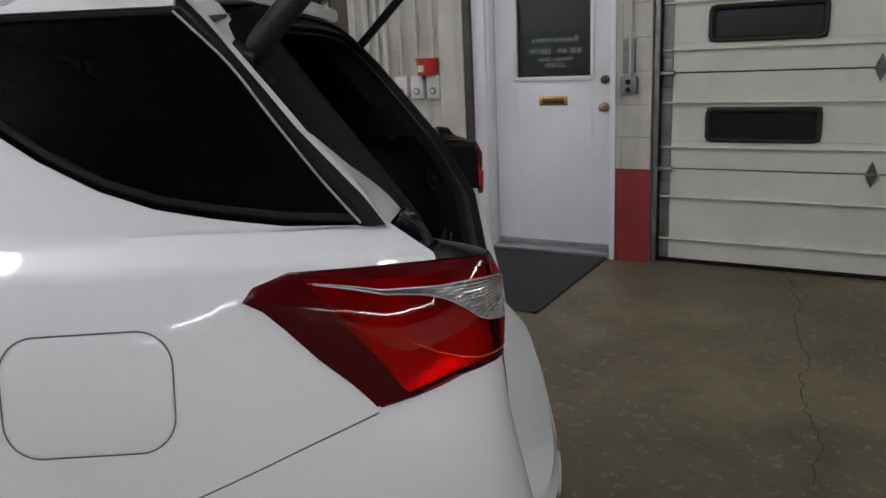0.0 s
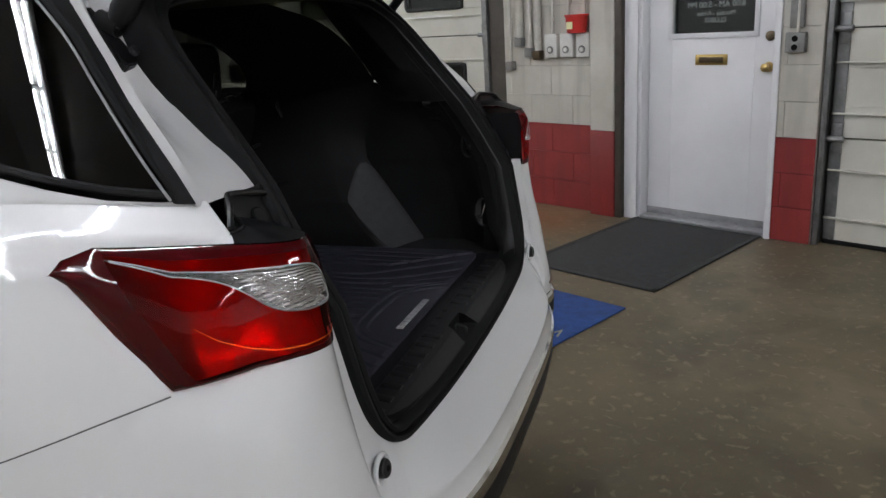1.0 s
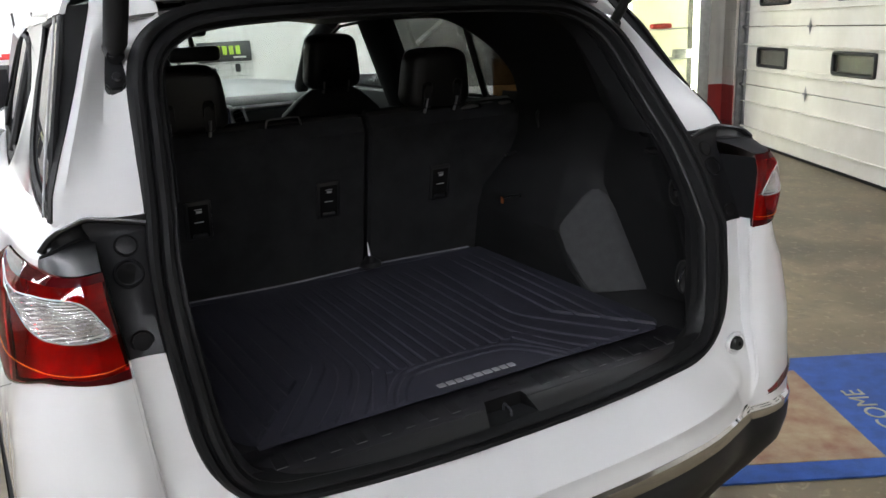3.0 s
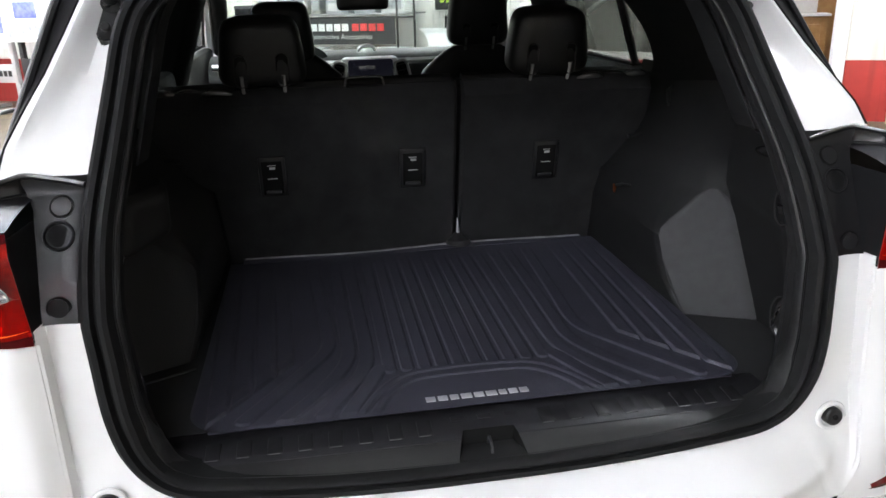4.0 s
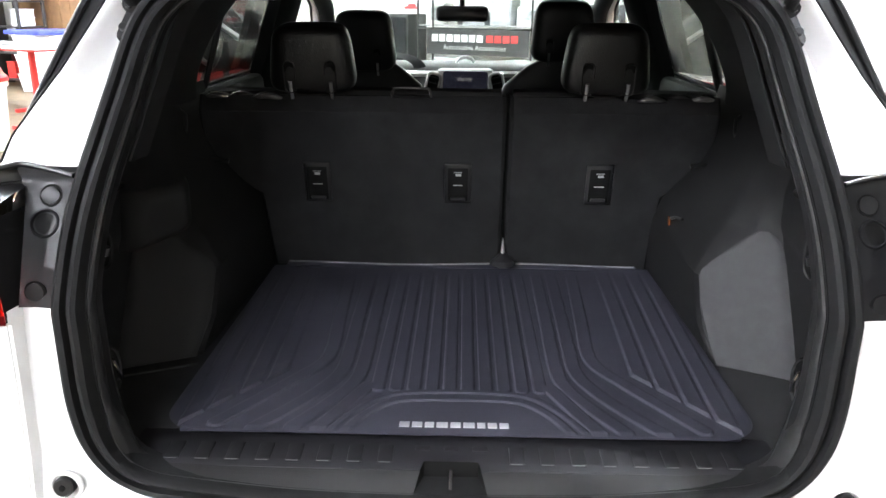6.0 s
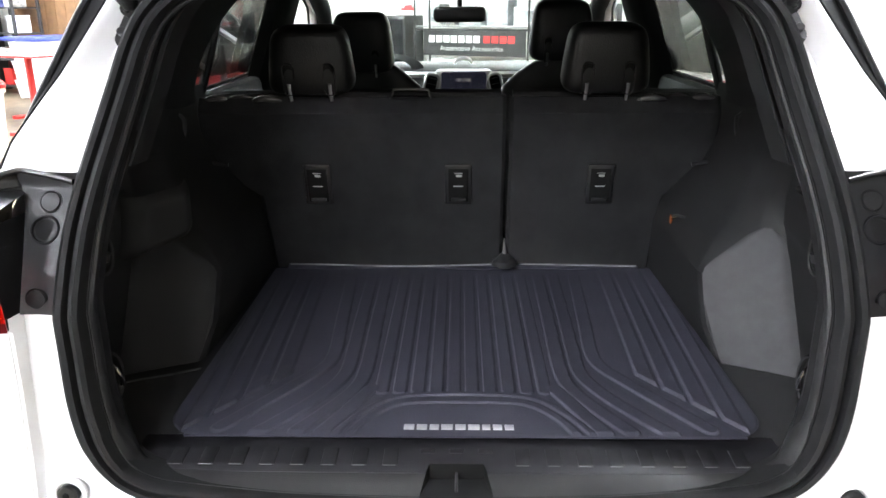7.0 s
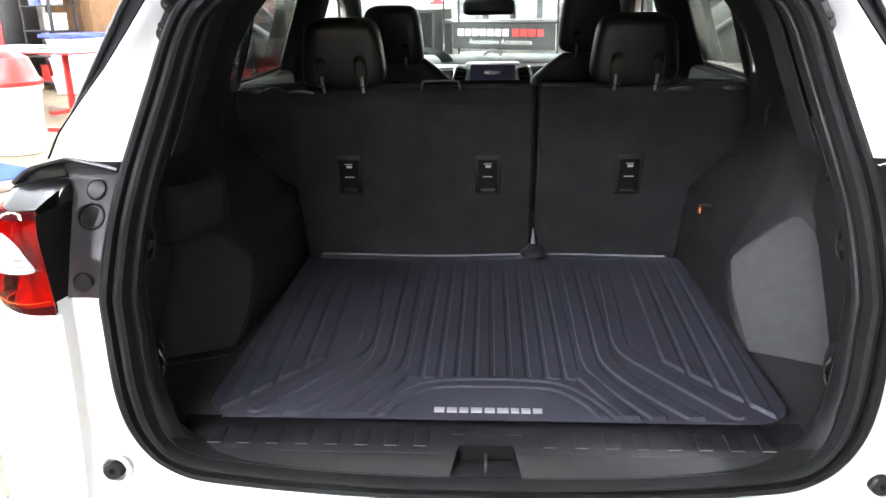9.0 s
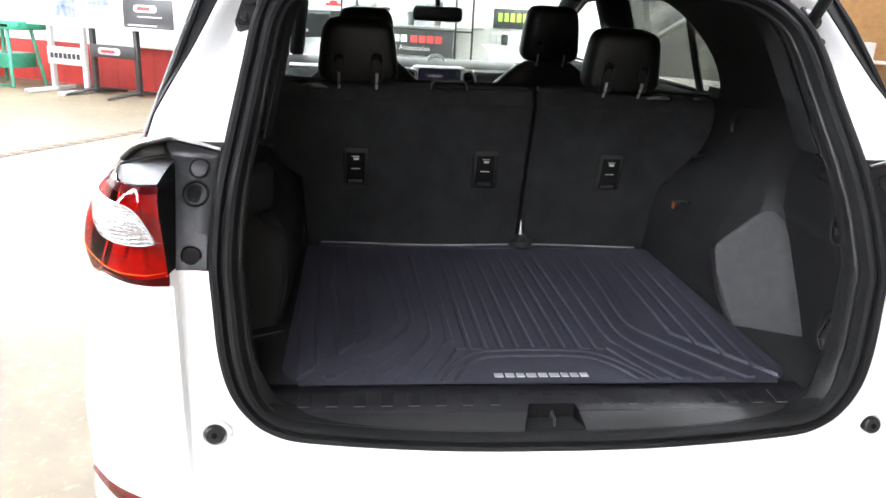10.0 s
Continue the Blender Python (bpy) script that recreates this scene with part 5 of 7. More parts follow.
def lamp_bowl():
    """Stepped reflector behind the red lens."""
    rows = []
    for i in range(61):
        k = 6.6 * i / 60
        lo, hi = interp(k, *LAMP_LOW), interp(k, *LAMP_HIGH)
        row = []
        for j in range(17):
            v = 0.03 + 0.94 * j / 16
            z = lerp(lo, hi, v)
            x, y = side_point(k, z)
            a, b = side_point(max(0, k - 0.1), z), side_point(k + 0.1, z)
            n = Vector((b[1] - a[1], a[0] - b[0])).normalized()
            deep = 0.006 + 0.022 * math.sin(math.pi * v) * (0.7 + 0.3 * math.cos(k * 2.1)) * min(1, (6.65 - k) * 0.6) * min(1, 0.1 + k * 1.2)
            row.append((x - n.x * deep, y - n.y * deep, z))
        rows.append(row)
    return grid(rows)


def lamp_reflection(k0, k1):
    pts = []
    for t in np.linspace(0, 1, 36):
        k = lerp(k0, k1, t)
        v = interp(k, (0.1, 0.9, 1.9, 2.6, 3.2, 4.2, 5.0), (0.15, 0.115, 0.105, 0.145, 0.22, 0.37, 0.54))
        pts.append(lamp_vert(k, v, 0.0034))
    return tube(pts, 0.0014, 6, radii=[0.0003 + 0.0009 * math.sin(math.pi * (i + 0.5) / 36) * (0.6 + 0.4 * math.sin(i * 2.3) ** 2) for i in range(36)])


def right_or_left(bm, sx):
    return bm if sx > 0 else mirrored(bm)


for sx in (1, -1):
    lamp = part("tail_lamp", right_or_left(red_lens(), sx), M["red_lens"], car, "red tail lamp with a clear reversing lens, unlit")
    part("reflector", right_or_left(lamp_bowl(), sx), M["reflector"], lamp)
    part("lens_border", right_or_left(border_lens(), sx), M["lens_border"], lamp, "dark red lens border")
    cl = part("clear_lens", right_or_left(clear_piece(), sx), M["clear_lens"], lamp, "clear reversing lens")
    part("bowl", right_or_left(clear_bowl(), sx), M["lamp_chrome"], cl, "fluted chrome bowl")
    part("lens_rim", right_or_left(clear_rim(), sx), M["silver"], lamp, "pale silver rim")
    # The orange reflection in the lens is drawn as a coloured tube.
    for k0, k1 in ((0.12, 4.75),):
        part("light_guide", right_or_left(lamp_reflection(k0, k1), sx), M["guide"], lamp, "thin orange line painted for the light guide's reflection")

# tailgate, raised: profile of (y, z) from the hinge to its lower edge
GATE_OUT = ((1.00, 1.672), (0.86, 1.705), (0.60, 1.71), (0.42, 1.685), (0.28, 1.63), (0.16, 1.566), (0.09, 1.525), (0.02, 1.475), (-0.012, 1.43), (-0.032, 1.383))
GATE_IN = ((0.97, 1.625), (0.80, 1.640), (0.60, 1.612), (0.49, 1.556), (0.375, 1.498), (0.287, 1.451), (0.188, 1.402), (0.108, 1.396), (0.062, 1.43), (0.055, 1.465))
gate_half = ((0, 0.0), (0.2, 0.0), (0.4, 0.004), (0.52, 0.012), (0.57, 0.024), (0.60, 0.045))


def gate_sheet(profile, half, inward=1.0, n=40):
    line = catmull([(y, z, 0) for y, z in profile], n)
    rows = []
    for i, p in enumerate(line):
        w = interp(i / (n - 1), (0, 0.3, 0.6, 1), (0.94, 1.0, 1.02, 0.98))
        right_side = [(x * w * half / 0.60, p.x, p.y + (-d if inward > 0 else d * 0.6)) for x, d in gate_half]
        rows.append([(-x, y, z) for x, y, z in right_side[:0:-1]] + right_side)
    return rows


gate = part("tailgate", solid(grid(gate_sheet(GATE_OUT, 0.60)), 0.004), M["white_paint"], car, "raised white tailgate")
gate.matrix_local = Matrix.Translation((0, 0.98, 1.655)) @ pose(0, 0, 0, -36) @ Matrix.Translation((0, -0.98, -1.655))
part("inner_trim", solid(grid(gate_sheet(GATE_IN, 0.56, -1)), 0.004), M["trim_plastic"], gate, "black inner tailgate trim")
rim_out, rim_in = gate_sheet(GATE_OUT, 0.60), gate_sheet(GATE_IN, 0.56, -1)
bm = bmesh.new()
for e in (0, -1):
    add_grid(bm, [[a[e] for a in rim_out], [tuple(Vector(a[e]).lerp(Vector(b[e]), 0.5)) for a, b in zip(rim_out, rim_in)], [b[e] for b in rim_in]])
add_grid(bm, [rim_out[-1], [tuple(Vector(a).lerp(Vector(b), 0.5)) for a, b in zip(rim_out[-1], rim_in[-1])], rim_in[-1]])
part("gate_edge", bm, M["white_paint"], gate)
part("gate_stop", box(-0.56, -0.53, 0.028, 0.058, 1.415, 1.44, 0.006), M["black_plastic"], gate, "black rubber stop")
part("gate_latch", box(-0.05, 0.05, 0.10, 0.16, 1.385, 1.40, 0.004), M["steel"], gate)
part("handle_recess", box(-0.30, 0.30, 0.03, 0.075, 1.475, 1.492, 0.006, m=None), M["black_plastic"], gate)
for i in range(3):
    part("badge_mark", box(-0.42 + 0.03 * i, -0.398 + 0.03 * i, 0.17, 0.20, 1.574, 1.577, 0.001, m=Matrix.Translation((0, 0.185, 1.575)) @ pose(0, 0, 0, 28) @ Matrix.Translation((0, -0.185, -1.575))), M["steel"], gate)

for sx in (1, -1):
    plate = [(0.634, 0.845, 1.530), (0.622, 0.846, 1.531), (0.619, 0.825, 1.505), (0.615, 0.795, 1.468), (0.617, 0.778, 1.447), (0.624, 0.771, 1.438), (0.648, 0.770, 1.437), (0.655, 0.778, 1.446), (0.650, 0.795, 1.467), (0.640, 0.825, 1.505)]
    plate = [(x - 0.044, y + 0.080, z + 0.012) for x, y, z in plate]
    bm = bmesh.new()
    f = bm.faces.new([bm.verts.new((sx * x, y - 0.008, z)) for x, y, z in plate])
    bmesh.ops.recalc_face_normals(bm, faces=bm.faces)
    bmesh.ops.solidify(bm, geom=[f], thickness=0.022)
    bmesh.ops.recalc_face_normals(bm, faces=bm.faces)
    bmesh.ops.bevel(bm, geom=list(bm.edges), offset=0.003, segments=2, affect="EDGES")
    br = part("strut_bracket", bm, M["black_gloss"], car, "gloss black strut bracket")
    part("bolt", disc((sx * 0.590, 0.842, 1.468), (0, -1, 0.7), 0.008, 0.008, 12), M["black_gloss"], br)
    part("bolt", disc((sx * 0.588, 0.872, 1.506), (0, -1, 0.7), 0.008, 0.008, 12), M["black_gloss"], br)
    part("ball_joint", tube([(sx * 0.585, 0.900, 1.522), (sx * 0.583, 0.865, 1.506)], 0.016, 12), M["black_gloss"], br)
    a, b = Vector((sx * 0.582, 0.872, 1.514)), Vector((sx * 0.56, 0.53, 1.86))
    if sx < 0:
        st = part("gas_strut", tube([a, a.lerp(b, 0.05), a.lerp(b, 0.75), b], 0.02, 14, radii=[0.014, 0.021, 0.021, 0.016]), M["black_plastic"], car, "thick black power tailgate strut")
        part("label_print", box(-0.004, 0.004, -0.03, 0.03, 0.0185, 0.0222, 0.0005, m=Matrix.Translation(a.lerp(b, 0.2)) @ (b - a).to_track_quat("Y", "Z").to_matrix().to_4x4() @ pose(0, 0, 0, 0, -40)), M["pale_print"], st)
    else:
        st = part("gas_strut", tube([a, a.lerp(b, 0.5), a.lerp(b, 0.52), b], 0.012, 12, radii=[0.013, 0.013, 0.009, 0.009]), M["black_plastic"], car, "slim black gas strut")
    part("hinge", box(min(sx * 0.40, sx * 0.46), max(sx * 0.40, sx * 0.46), 0.93, 1.0, 1.625, 1.665, 0.01), M["black_gloss"], car)

# wheels
def wheel():
    w = bmesh.new()
    prof = ((0.235, -0.11), (0.30, -0.115), (0.345, -0.10), (0.362, -0.07), (0.362, 0.07), (0.345, 0.10), (0.30, 0.115), (0.235, 0.11))
    rows = [[(d, r * math.cos(a), r * math.sin(a)) for r, d in prof] for a in np.linspace(0, 2 * math.pi, 49)]
    return add_grid(w, rows)


def rim():
    w = bmesh.new()
    rows = [[(d, r * math.cos(a), r * math.sin(a)) for r, d in ((0.235, -0.1), (0.22, 0.06), (0.235, 0.10))] for a in np.linspace(0, 2 * math.pi, 49)]
    add_grid(w, rows)
    for i in range(5):
        a = 2 * math.pi * i / 5
        for da in (-0.16, 0.16):
            add_tube(w, [(0.07, 0.04 * math.cos(a), 0.04 * math.sin(a)), (0.085, 0.14 * math.cos(a + da * 0.6), 0.14 * math.sin(a + da * 0.6)), (0.08, 0.225 * math.cos(a + da), 0.225 * math.sin(a + da))], 0.017, 6)
    add_tube(w, [(0.05, 0, 0), (0.095, 0, 0)], 0.05, 20)
    return w


for wy in WHEELS_Y:
    for sx in (1, -1):
        t = part("wheel", wheel(), M["tyre"], car, "black tyre on a silver alloy wheel")
        t.matrix_local = pose(sx * 0.79, wy, 0.362, 0, 0, 0 if sx > 0 else 180)
        part("rim", rim(), M["silver"], t, "silver five-spoke rim")
        arch = [[(sx * (0.91 + o), wy + r * math.cos(a), 0.36 + r * math.sin(a)) for o, r in ((-0.02, 0.44), (0.004, 0.435), (0.006, 0.40), (-0.05, 0.395))] for a in np.linspace(radians(-8), radians(188), 40)]
        part("arch_cladding", grid(arch), M["black_plastic"], car, "black wheel arch cladding")
        liner = [[(sx * (0.62 + o * 0.1), wy + 0.40 * math.cos(a), 0.36 + 0.40 * math.sin(a)) for o in range(4)] for a in np.linspace(0, math.pi, 30)]
        part("wheel_well", grid(liner), M["gap"], car)
for sx in (1, -1):
    m = Matrix.Diagonal((sx, 1, 1, 1))
    mirror = part("door_mirror", box(0.86, 1.04, 3.18, 3.32, 1.17, 1.31, 0.045, m=m, seg=3), M["black_gloss"], car, "black door mirror")
    part("mirror_foot", tube([(sx * 0.80, 3.25, 1.19), (sx * 0.90, 3.24, 1.22)], 0.03, 8), M["black_gloss"], mirror)
    part("sill_cladding", box(0.80, 0.905, 1.84, 3.66, 0.25, 0.41, 0.03, m=m), M["black_plastic"], car)

# ---- cargo bay ----


def side_trim():
    """Side lining with its storage pocket behind the wheel housing."""
    levels = (
        (0.785, ((0.57, 0.56), (0.585, 0.61), (0.655, 0.66), (0.70, 0.71), (0.690, 0.845), (0.620, 0.880), (0.553, 0.912), (0.543, 0.93), (0.535, 1.30), (0.535, 1.56))),
        (0.86, ((0.573, 0.567), (0.587, 0.612), (0.645, 0.662), (0.68, 0.715), (0.692, 0.895), (0.610, 0.935), (0.530, 0.972), (0.524, 0.99), (0.529, 1.30), (0.53, 1.56))),
        (0.95, ((0.575, 0.575), (0.588, 0.615), (0.635, 0.665), (0.664, 0.72), (0.693, 0.955), (0.613, 0.999), (0.533, 1.040), (0.528, 1.06), (0.53, 1.30), (0.53, 1.56))),
        (1.0, ((0.577, 0.585), (0.589, 0.625), (0.63, 0.675), (0.655, 0.73), (0.694, 0.990), (0.640, 1.020), (0.585, 1.048), (0.562, 1.09), (0.545, 1.30), (0.54, 1.56))),
        (1.045, ((0.58, 0.597), (0.592, 0.64), (0.625, 0.687), (0.648, 0.742), (0.694, 1.020), (0.670, 1.034), (0.645, 1.050), (0.604, 1.12), (0.575, 1.30), (0.56, 1.56))),
        (1.066, ((0.578, 0.602), (0.592, 0.647), (0.618, 0.692), (0.640, 0.75), (0.690, 1.030), (0.674, 1.044), (0.655, 1.062), (0.618, 1.13), (0.592, 1.30), (0.575, 1.56))),
        (1.13, ((0.575, 0.615), (0.59, 0.66), (0.616, 0.705), (0.638, 0.77), (0.688, 1.03), (0.682, 1.06), (0.674, 1.09), (0.655, 1.16), (0.645, 1.30), (0.63, 1.56))),
        (1.26, ((0.55, 0.70), (0.575, 0.74), (0.615, 0.78), (0.65, 0.84), (0.685, 0.98), (0.688, 1.04), (0.69, 1.1), (0.69, 1.2), (0.69, 1.32), (0.69, 1.56))),
        (1.31, ((0.54, 0.74), (0.57, 0.78), (0.61, 0.82), (0.65, 0.87), (0.69, 0.98), (0.70, 1.04), (0.70, 1.1), (0.70, 1.2), (0.70, 1.32), (0.70, 1.56))),
    )
    def facets(pts):
        out = []
        for p, q in zip(pts, pts[1:]):
            out += [tuple(Vector(p).lerp(Vector(q), t)) for t in (0.0, 0.12, 0.5, 0.88)]
        return out + [tuple(pts[-1])]
    rows = []
    for (z0, a), (z1, b) in zip(levels, levels[1:]):
        for i in range(4):
            t = i / 4
            pts = [(lerp(p[0], q[0], t), lerp(p[1], q[1], t), lerp(z0, z1, t)) for p, q in zip(a, b)]
            rows.append(facets(pts))
    rows.append(facets([(x, y, levels[-1][0]) for x, y in levels[-1][1]]))
    return solid(grid(rows), -0.004)


trims = pair("side_lining", side_trim, M["trim_plastic"], "moulded black cargo side lining")
for ob in trims:
    ob.data.set_sharp_from_angle(angle=radians(24))


def oval(c, n, a, b, r=None, count=28):
    """Points of an upright oval facing along n, or a filled, dished one."""
    n = Vector(n).normalized()
    e1 = n.cross(Vector((0, 0, 1))).normalized()
    e2 = e1.cross(n)
    c = Vector(c)
    ring = [c + e1 * a * math.cos(t) + e2 * b * math.sin(t) for t in np.linspace(0, 2 * math.pi, count, endpoint=False)]
    if r is not None:
        return tube(ring + ring[:1], r, 6)
    return grid([ring, [c + (p - c) * 0.85 - n * 0.006 for p in ring], [c + (p - c) * 0.4 - n * 0.009 for p in ring], [c + (p - c) * 0.02 - n * 0.009 for p in ring]], close=True)


def cover_bulge(n, low, high, rise):
    """A softly rounded cover standing proud of the lining between a lower and an upper edge."""
    rows = []
    for i in range(13):
        w = i / 12
        a, b = Vector(low[0]).lerp(Vector(high[0]), w), Vector(low[1]).lerp(Vector(high[1]), w)
        lip = min(1.0, 7 * min(w, 1 - w) + 0.15) ** 0.5
        row = []
        for j in range(25):
            s = j / 24
            side = min(1.0, 4.5 * min(s, 1 - s)) ** 0.6
            row.append(tuple(a.lerp(b, s) + n * (rise * lip * side - 0.02 * (1 - side) - 0.012 * (1 - lip))))
        rows.append(row)
    return solid(grid(rows), -0.003)




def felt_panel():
    """Felt face of the wheel housing, softly rounded towards its edges."""
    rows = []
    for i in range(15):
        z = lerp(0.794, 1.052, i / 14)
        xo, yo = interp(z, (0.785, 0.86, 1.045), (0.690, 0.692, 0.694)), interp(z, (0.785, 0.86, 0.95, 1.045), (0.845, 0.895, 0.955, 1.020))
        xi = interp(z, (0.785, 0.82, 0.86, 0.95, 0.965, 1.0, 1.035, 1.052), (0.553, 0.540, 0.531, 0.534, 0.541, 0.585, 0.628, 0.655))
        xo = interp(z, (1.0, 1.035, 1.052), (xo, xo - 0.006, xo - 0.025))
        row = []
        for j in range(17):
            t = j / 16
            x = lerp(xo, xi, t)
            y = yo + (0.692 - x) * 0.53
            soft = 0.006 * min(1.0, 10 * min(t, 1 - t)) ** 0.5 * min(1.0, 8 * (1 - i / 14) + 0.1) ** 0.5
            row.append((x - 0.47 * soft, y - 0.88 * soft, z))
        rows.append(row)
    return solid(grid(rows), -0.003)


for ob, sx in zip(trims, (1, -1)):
    # Mirrored felt panels; the left one's shade is put into its black colour.
    part("pocket_panel", right_or_left(felt_panel(), sx), M["panel_felt"] if sx > 0 else M["trim_plastic"], ob, "grey felt panel on the wheel housing" if sx > 0 else "felt panel on the wheel housing, coloured black for its shade")
    if sx < 0:
        n = Vector((0.811, -0.568, -0.14))
        part("pocket_lid", cover_bulge(n, ((-0.664, 0.876, 1.030), (-0.556, 1.005, 1.060)), ((-0.642, 0.888, 1.150), (-0.556, 1.004, 1.160)), 0.020), M["trim_plastic"], ob, "black lid over the side pocket")
        part("floor_piping", tube([(-0.662, 0.815, 0.797), (-0.592, 0.843, 0.798), (-0.531, 0.874, 0.798)], 0.0026, 6), M["panel_felt"], ob)
    low, mid, top = (sx * 0.583, 0.612, 0.912), (sx * 0.586, 0.648, 1.12), (sx * 0.598, 0.768, 1.252)
    n = (-sx, -0.30, 0)
    cup = part("hook_recess", oval(low, n, 0.023, 0.043), M["black_gloss"], ob)
    part("recess_rim", oval(low, n, 0.023, 0.043, 0.0035), M["trim_plastic"], cup)
    part("tie_hook", tube([(sx * 0.580, 0.600, 0.945), (sx * 0.570, 0.600, 0.938), (sx * 0.566, 0.606, 0.918), (sx * 0.567, 0.613, 0.898), (sx * 0.573, 0.620, 0.893), (sx * 0.577, 0.626, 0.905)], 0.0030, 8), M["chrome"], ob, "chrome tie-down hook")
    cup = part("bag_hook_recess", oval(mid, n, 0.020, 0.036), M["gap"], ob)
    part("recess_rim", oval(mid, n, 0.020, 0.036, 0.003), M["trim_plastic"], cup)
    part("bag_hook", tube([(sx * 0.590, 0.648, 1.112), (sx * 0.580, 0.645, 1.112), (sx * 0.577, 0.644, 1.124)], 0.006, 8), M["black_gloss"], ob)
    cup = part("cover_socket", oval(top, n, 0.020, 0.017), M["black_gloss"], ob)
    part("socket_rim", oval(top, n, 0.020, 0.017, 0.003), M["black_plastic"], cup)
    part("cover_slot", oval((sx * 0.594, 0.735, 1.205), n, 0.026, 0.010), M["gap"], ob)

part("cargo_floor", box(-0.70, 0.70, 0.56, 1.60, 0.74, 0.792, 0.004), M["floor_carpet"], car, "black carpeted cargo floor")

# sill plate with its ribbed tread and striker pocket
TREAD = ((0.5185, 0.786), (0.5195, 0.7925), (0.522, 0.7940), (0.532, 0.7975), (0.5350, 0.7982), (0.5362, 0.7984), (0.545, 0.7998), (0.570, 0.8013), (0.576, 0.8008), (0.579, 0.798), (0.581, 0.793), (0.63, 0.7925), (0.64, 0.785))


def sill_half(line):
    """From the pocket's flank to the corner, then the full depth behind the pocket."""
    return grid([[(lerp(pocket_half(y) if y < 0.5355 else 0.0, 0.545, t / 22), y, z) for t in range(23)] for y, z in line])


def both_halves(line):
    bm = sill_half(line)
    other = mirrored(sill_half(line))
    tmp = bpy.data.meshes.new("half")
    other.to_mesh(tmp)
    other.free()
    bm.from_mesh(tmp)
    bpy.data.meshes.remove(tmp)
    return bm


sill = part("sill_plate", both_halves(TREAD), M["tread_black"], car, "ribbed black sill plate")
# Dark pads stand in for shaded tread recesses, pale slips for their lit ends.
for i in range(1, 9):
    for sx in (-1, 1):
        x = sx * (0.058 + 0.0505 * i)
        part("tread_rib", box(x - 0.0125, x + 0.0125, 0.531, 0.575, -0.0025, 0.0020, 0.002, m=Matrix.Translation((0, 0.531, 0.7975)) @ pose(0, 0, 0, 6.0) @ Matrix.Translation((0, -0.531, 0))), M["rib_black"], sill)
        part("rib_glint", box(x - 0.011, x + 0.009, 0.5305, 0.5318, 0.7975, 0.7992, 0.0005, seg=1), M["seam"], sill)
for x in (-0.048, 0.0, 0.048):
    part("tread_rib", box(x - 0.0125, x + 0.0125, 0.562, 0.577, 0.797, 0.8025, 0.002), M["rib_black"], sill)
hole = [[(sx * pocket_half(y), y, z) for sx in (-1, -0.5, 0, 0.5, 1)] for y, z in ((0.5355, 0.7980), (0.5350, 0.795), (0.534, 0.766), (0.531, 0.757), (0.505, 0.754), (0.484, 0.751))]
bm = grid(hole)
for row in (trim_rows[0], trim_rows[-1]):
    add_grid(bm, [[(x, y, z) for x, y, z in row], [(x, y, 0.748) for x, y, z in row]])
for sx in (-1, 1):
    add_grid(bm, [[(sx * pocket_half(y), y, z) for y, z in TREAD[1:5]], [(sx * pocket_half(y), y, 0.748) for y, z in TREAD[1:5]]])
pk = part("striker_pocket", bm, M["gap"], car, "black latch striker pocket")
part("striker", tube([(0.0, 0.503, 0.752), (0.0, 0.503, 0.776), (0.0, 0.507, 0.782), (0.0, 0.527, 0.786), (0.0, 0.531, 0.780), (0.0, 0.531, 0.752)], 0.0026, 8), M["dark_steel"], pk, "steel latch striker")

# cargo mat: a thing of its own that lies on the floor
mat = thing("cargo_mat", "blue-black ribbed rubber cargo mat lying in the boot", "cargo mat")
MX = 0.011
RIBS = [([(0.0174 + 0.0347 * i, 1.43), (0.0174 + 0.0347 * i, 0.768)], 0.0125, 0.0035) for i in range(-5, 5)]
for s in (-1, 1):
    for run in (((0.302, 1.43), (0.282, 1.1), (0.272, 0.95), (0.280, 0.875), (0.322, 0.80), (0.375, 0.715), (0.428, 0.632)),
                ((0.245, 1.43), (0.238, 1.1), (0.234, 0.95), (0.235, 0.84), (0.264, 0.76), (0.310, 0.683), (0.358, 0.616)),
                ((0.205, 1.43), (0.200, 1.1), (0.196, 0.87), (0.207, 0.78), (0.244, 0.70), (0.290, 0.622)),
                ((0.176, 0.775), (0.210, 0.695), (0.245, 0.617))):
        RIBS.append(([(s * x, y) for x, y in run], 0.0145, 0.004))
for off, w in ((0.0, 0.008), (0.026, 0.006)):
    RIBS.append(([(-0.197 - off, 0.613), (-0.168 - off * 0.8, 0.671 + off * 0.3), (-0.123 - off * 0.5, 0.718 + off * 0.8), (-0.06, 0.730 + off), (0.06, 0.730 + off), (0.123 + off * 0.5, 0.718 + off * 0.8), (0.168 + off * 0.8, 0.671 + off * 0.3), (0.197 + off, 0.613)], w, 0.0035))
HALF, FRONT, TURN = 0.526, 0.606, 0.078
nx, ny = 480, 390
gx, gy = np.meshgrid(np.linspace(-HALF, HALF, nx), np.linspace(FRONT, 1.486, ny))
gz = np.full(gx.shape, 0.8050)
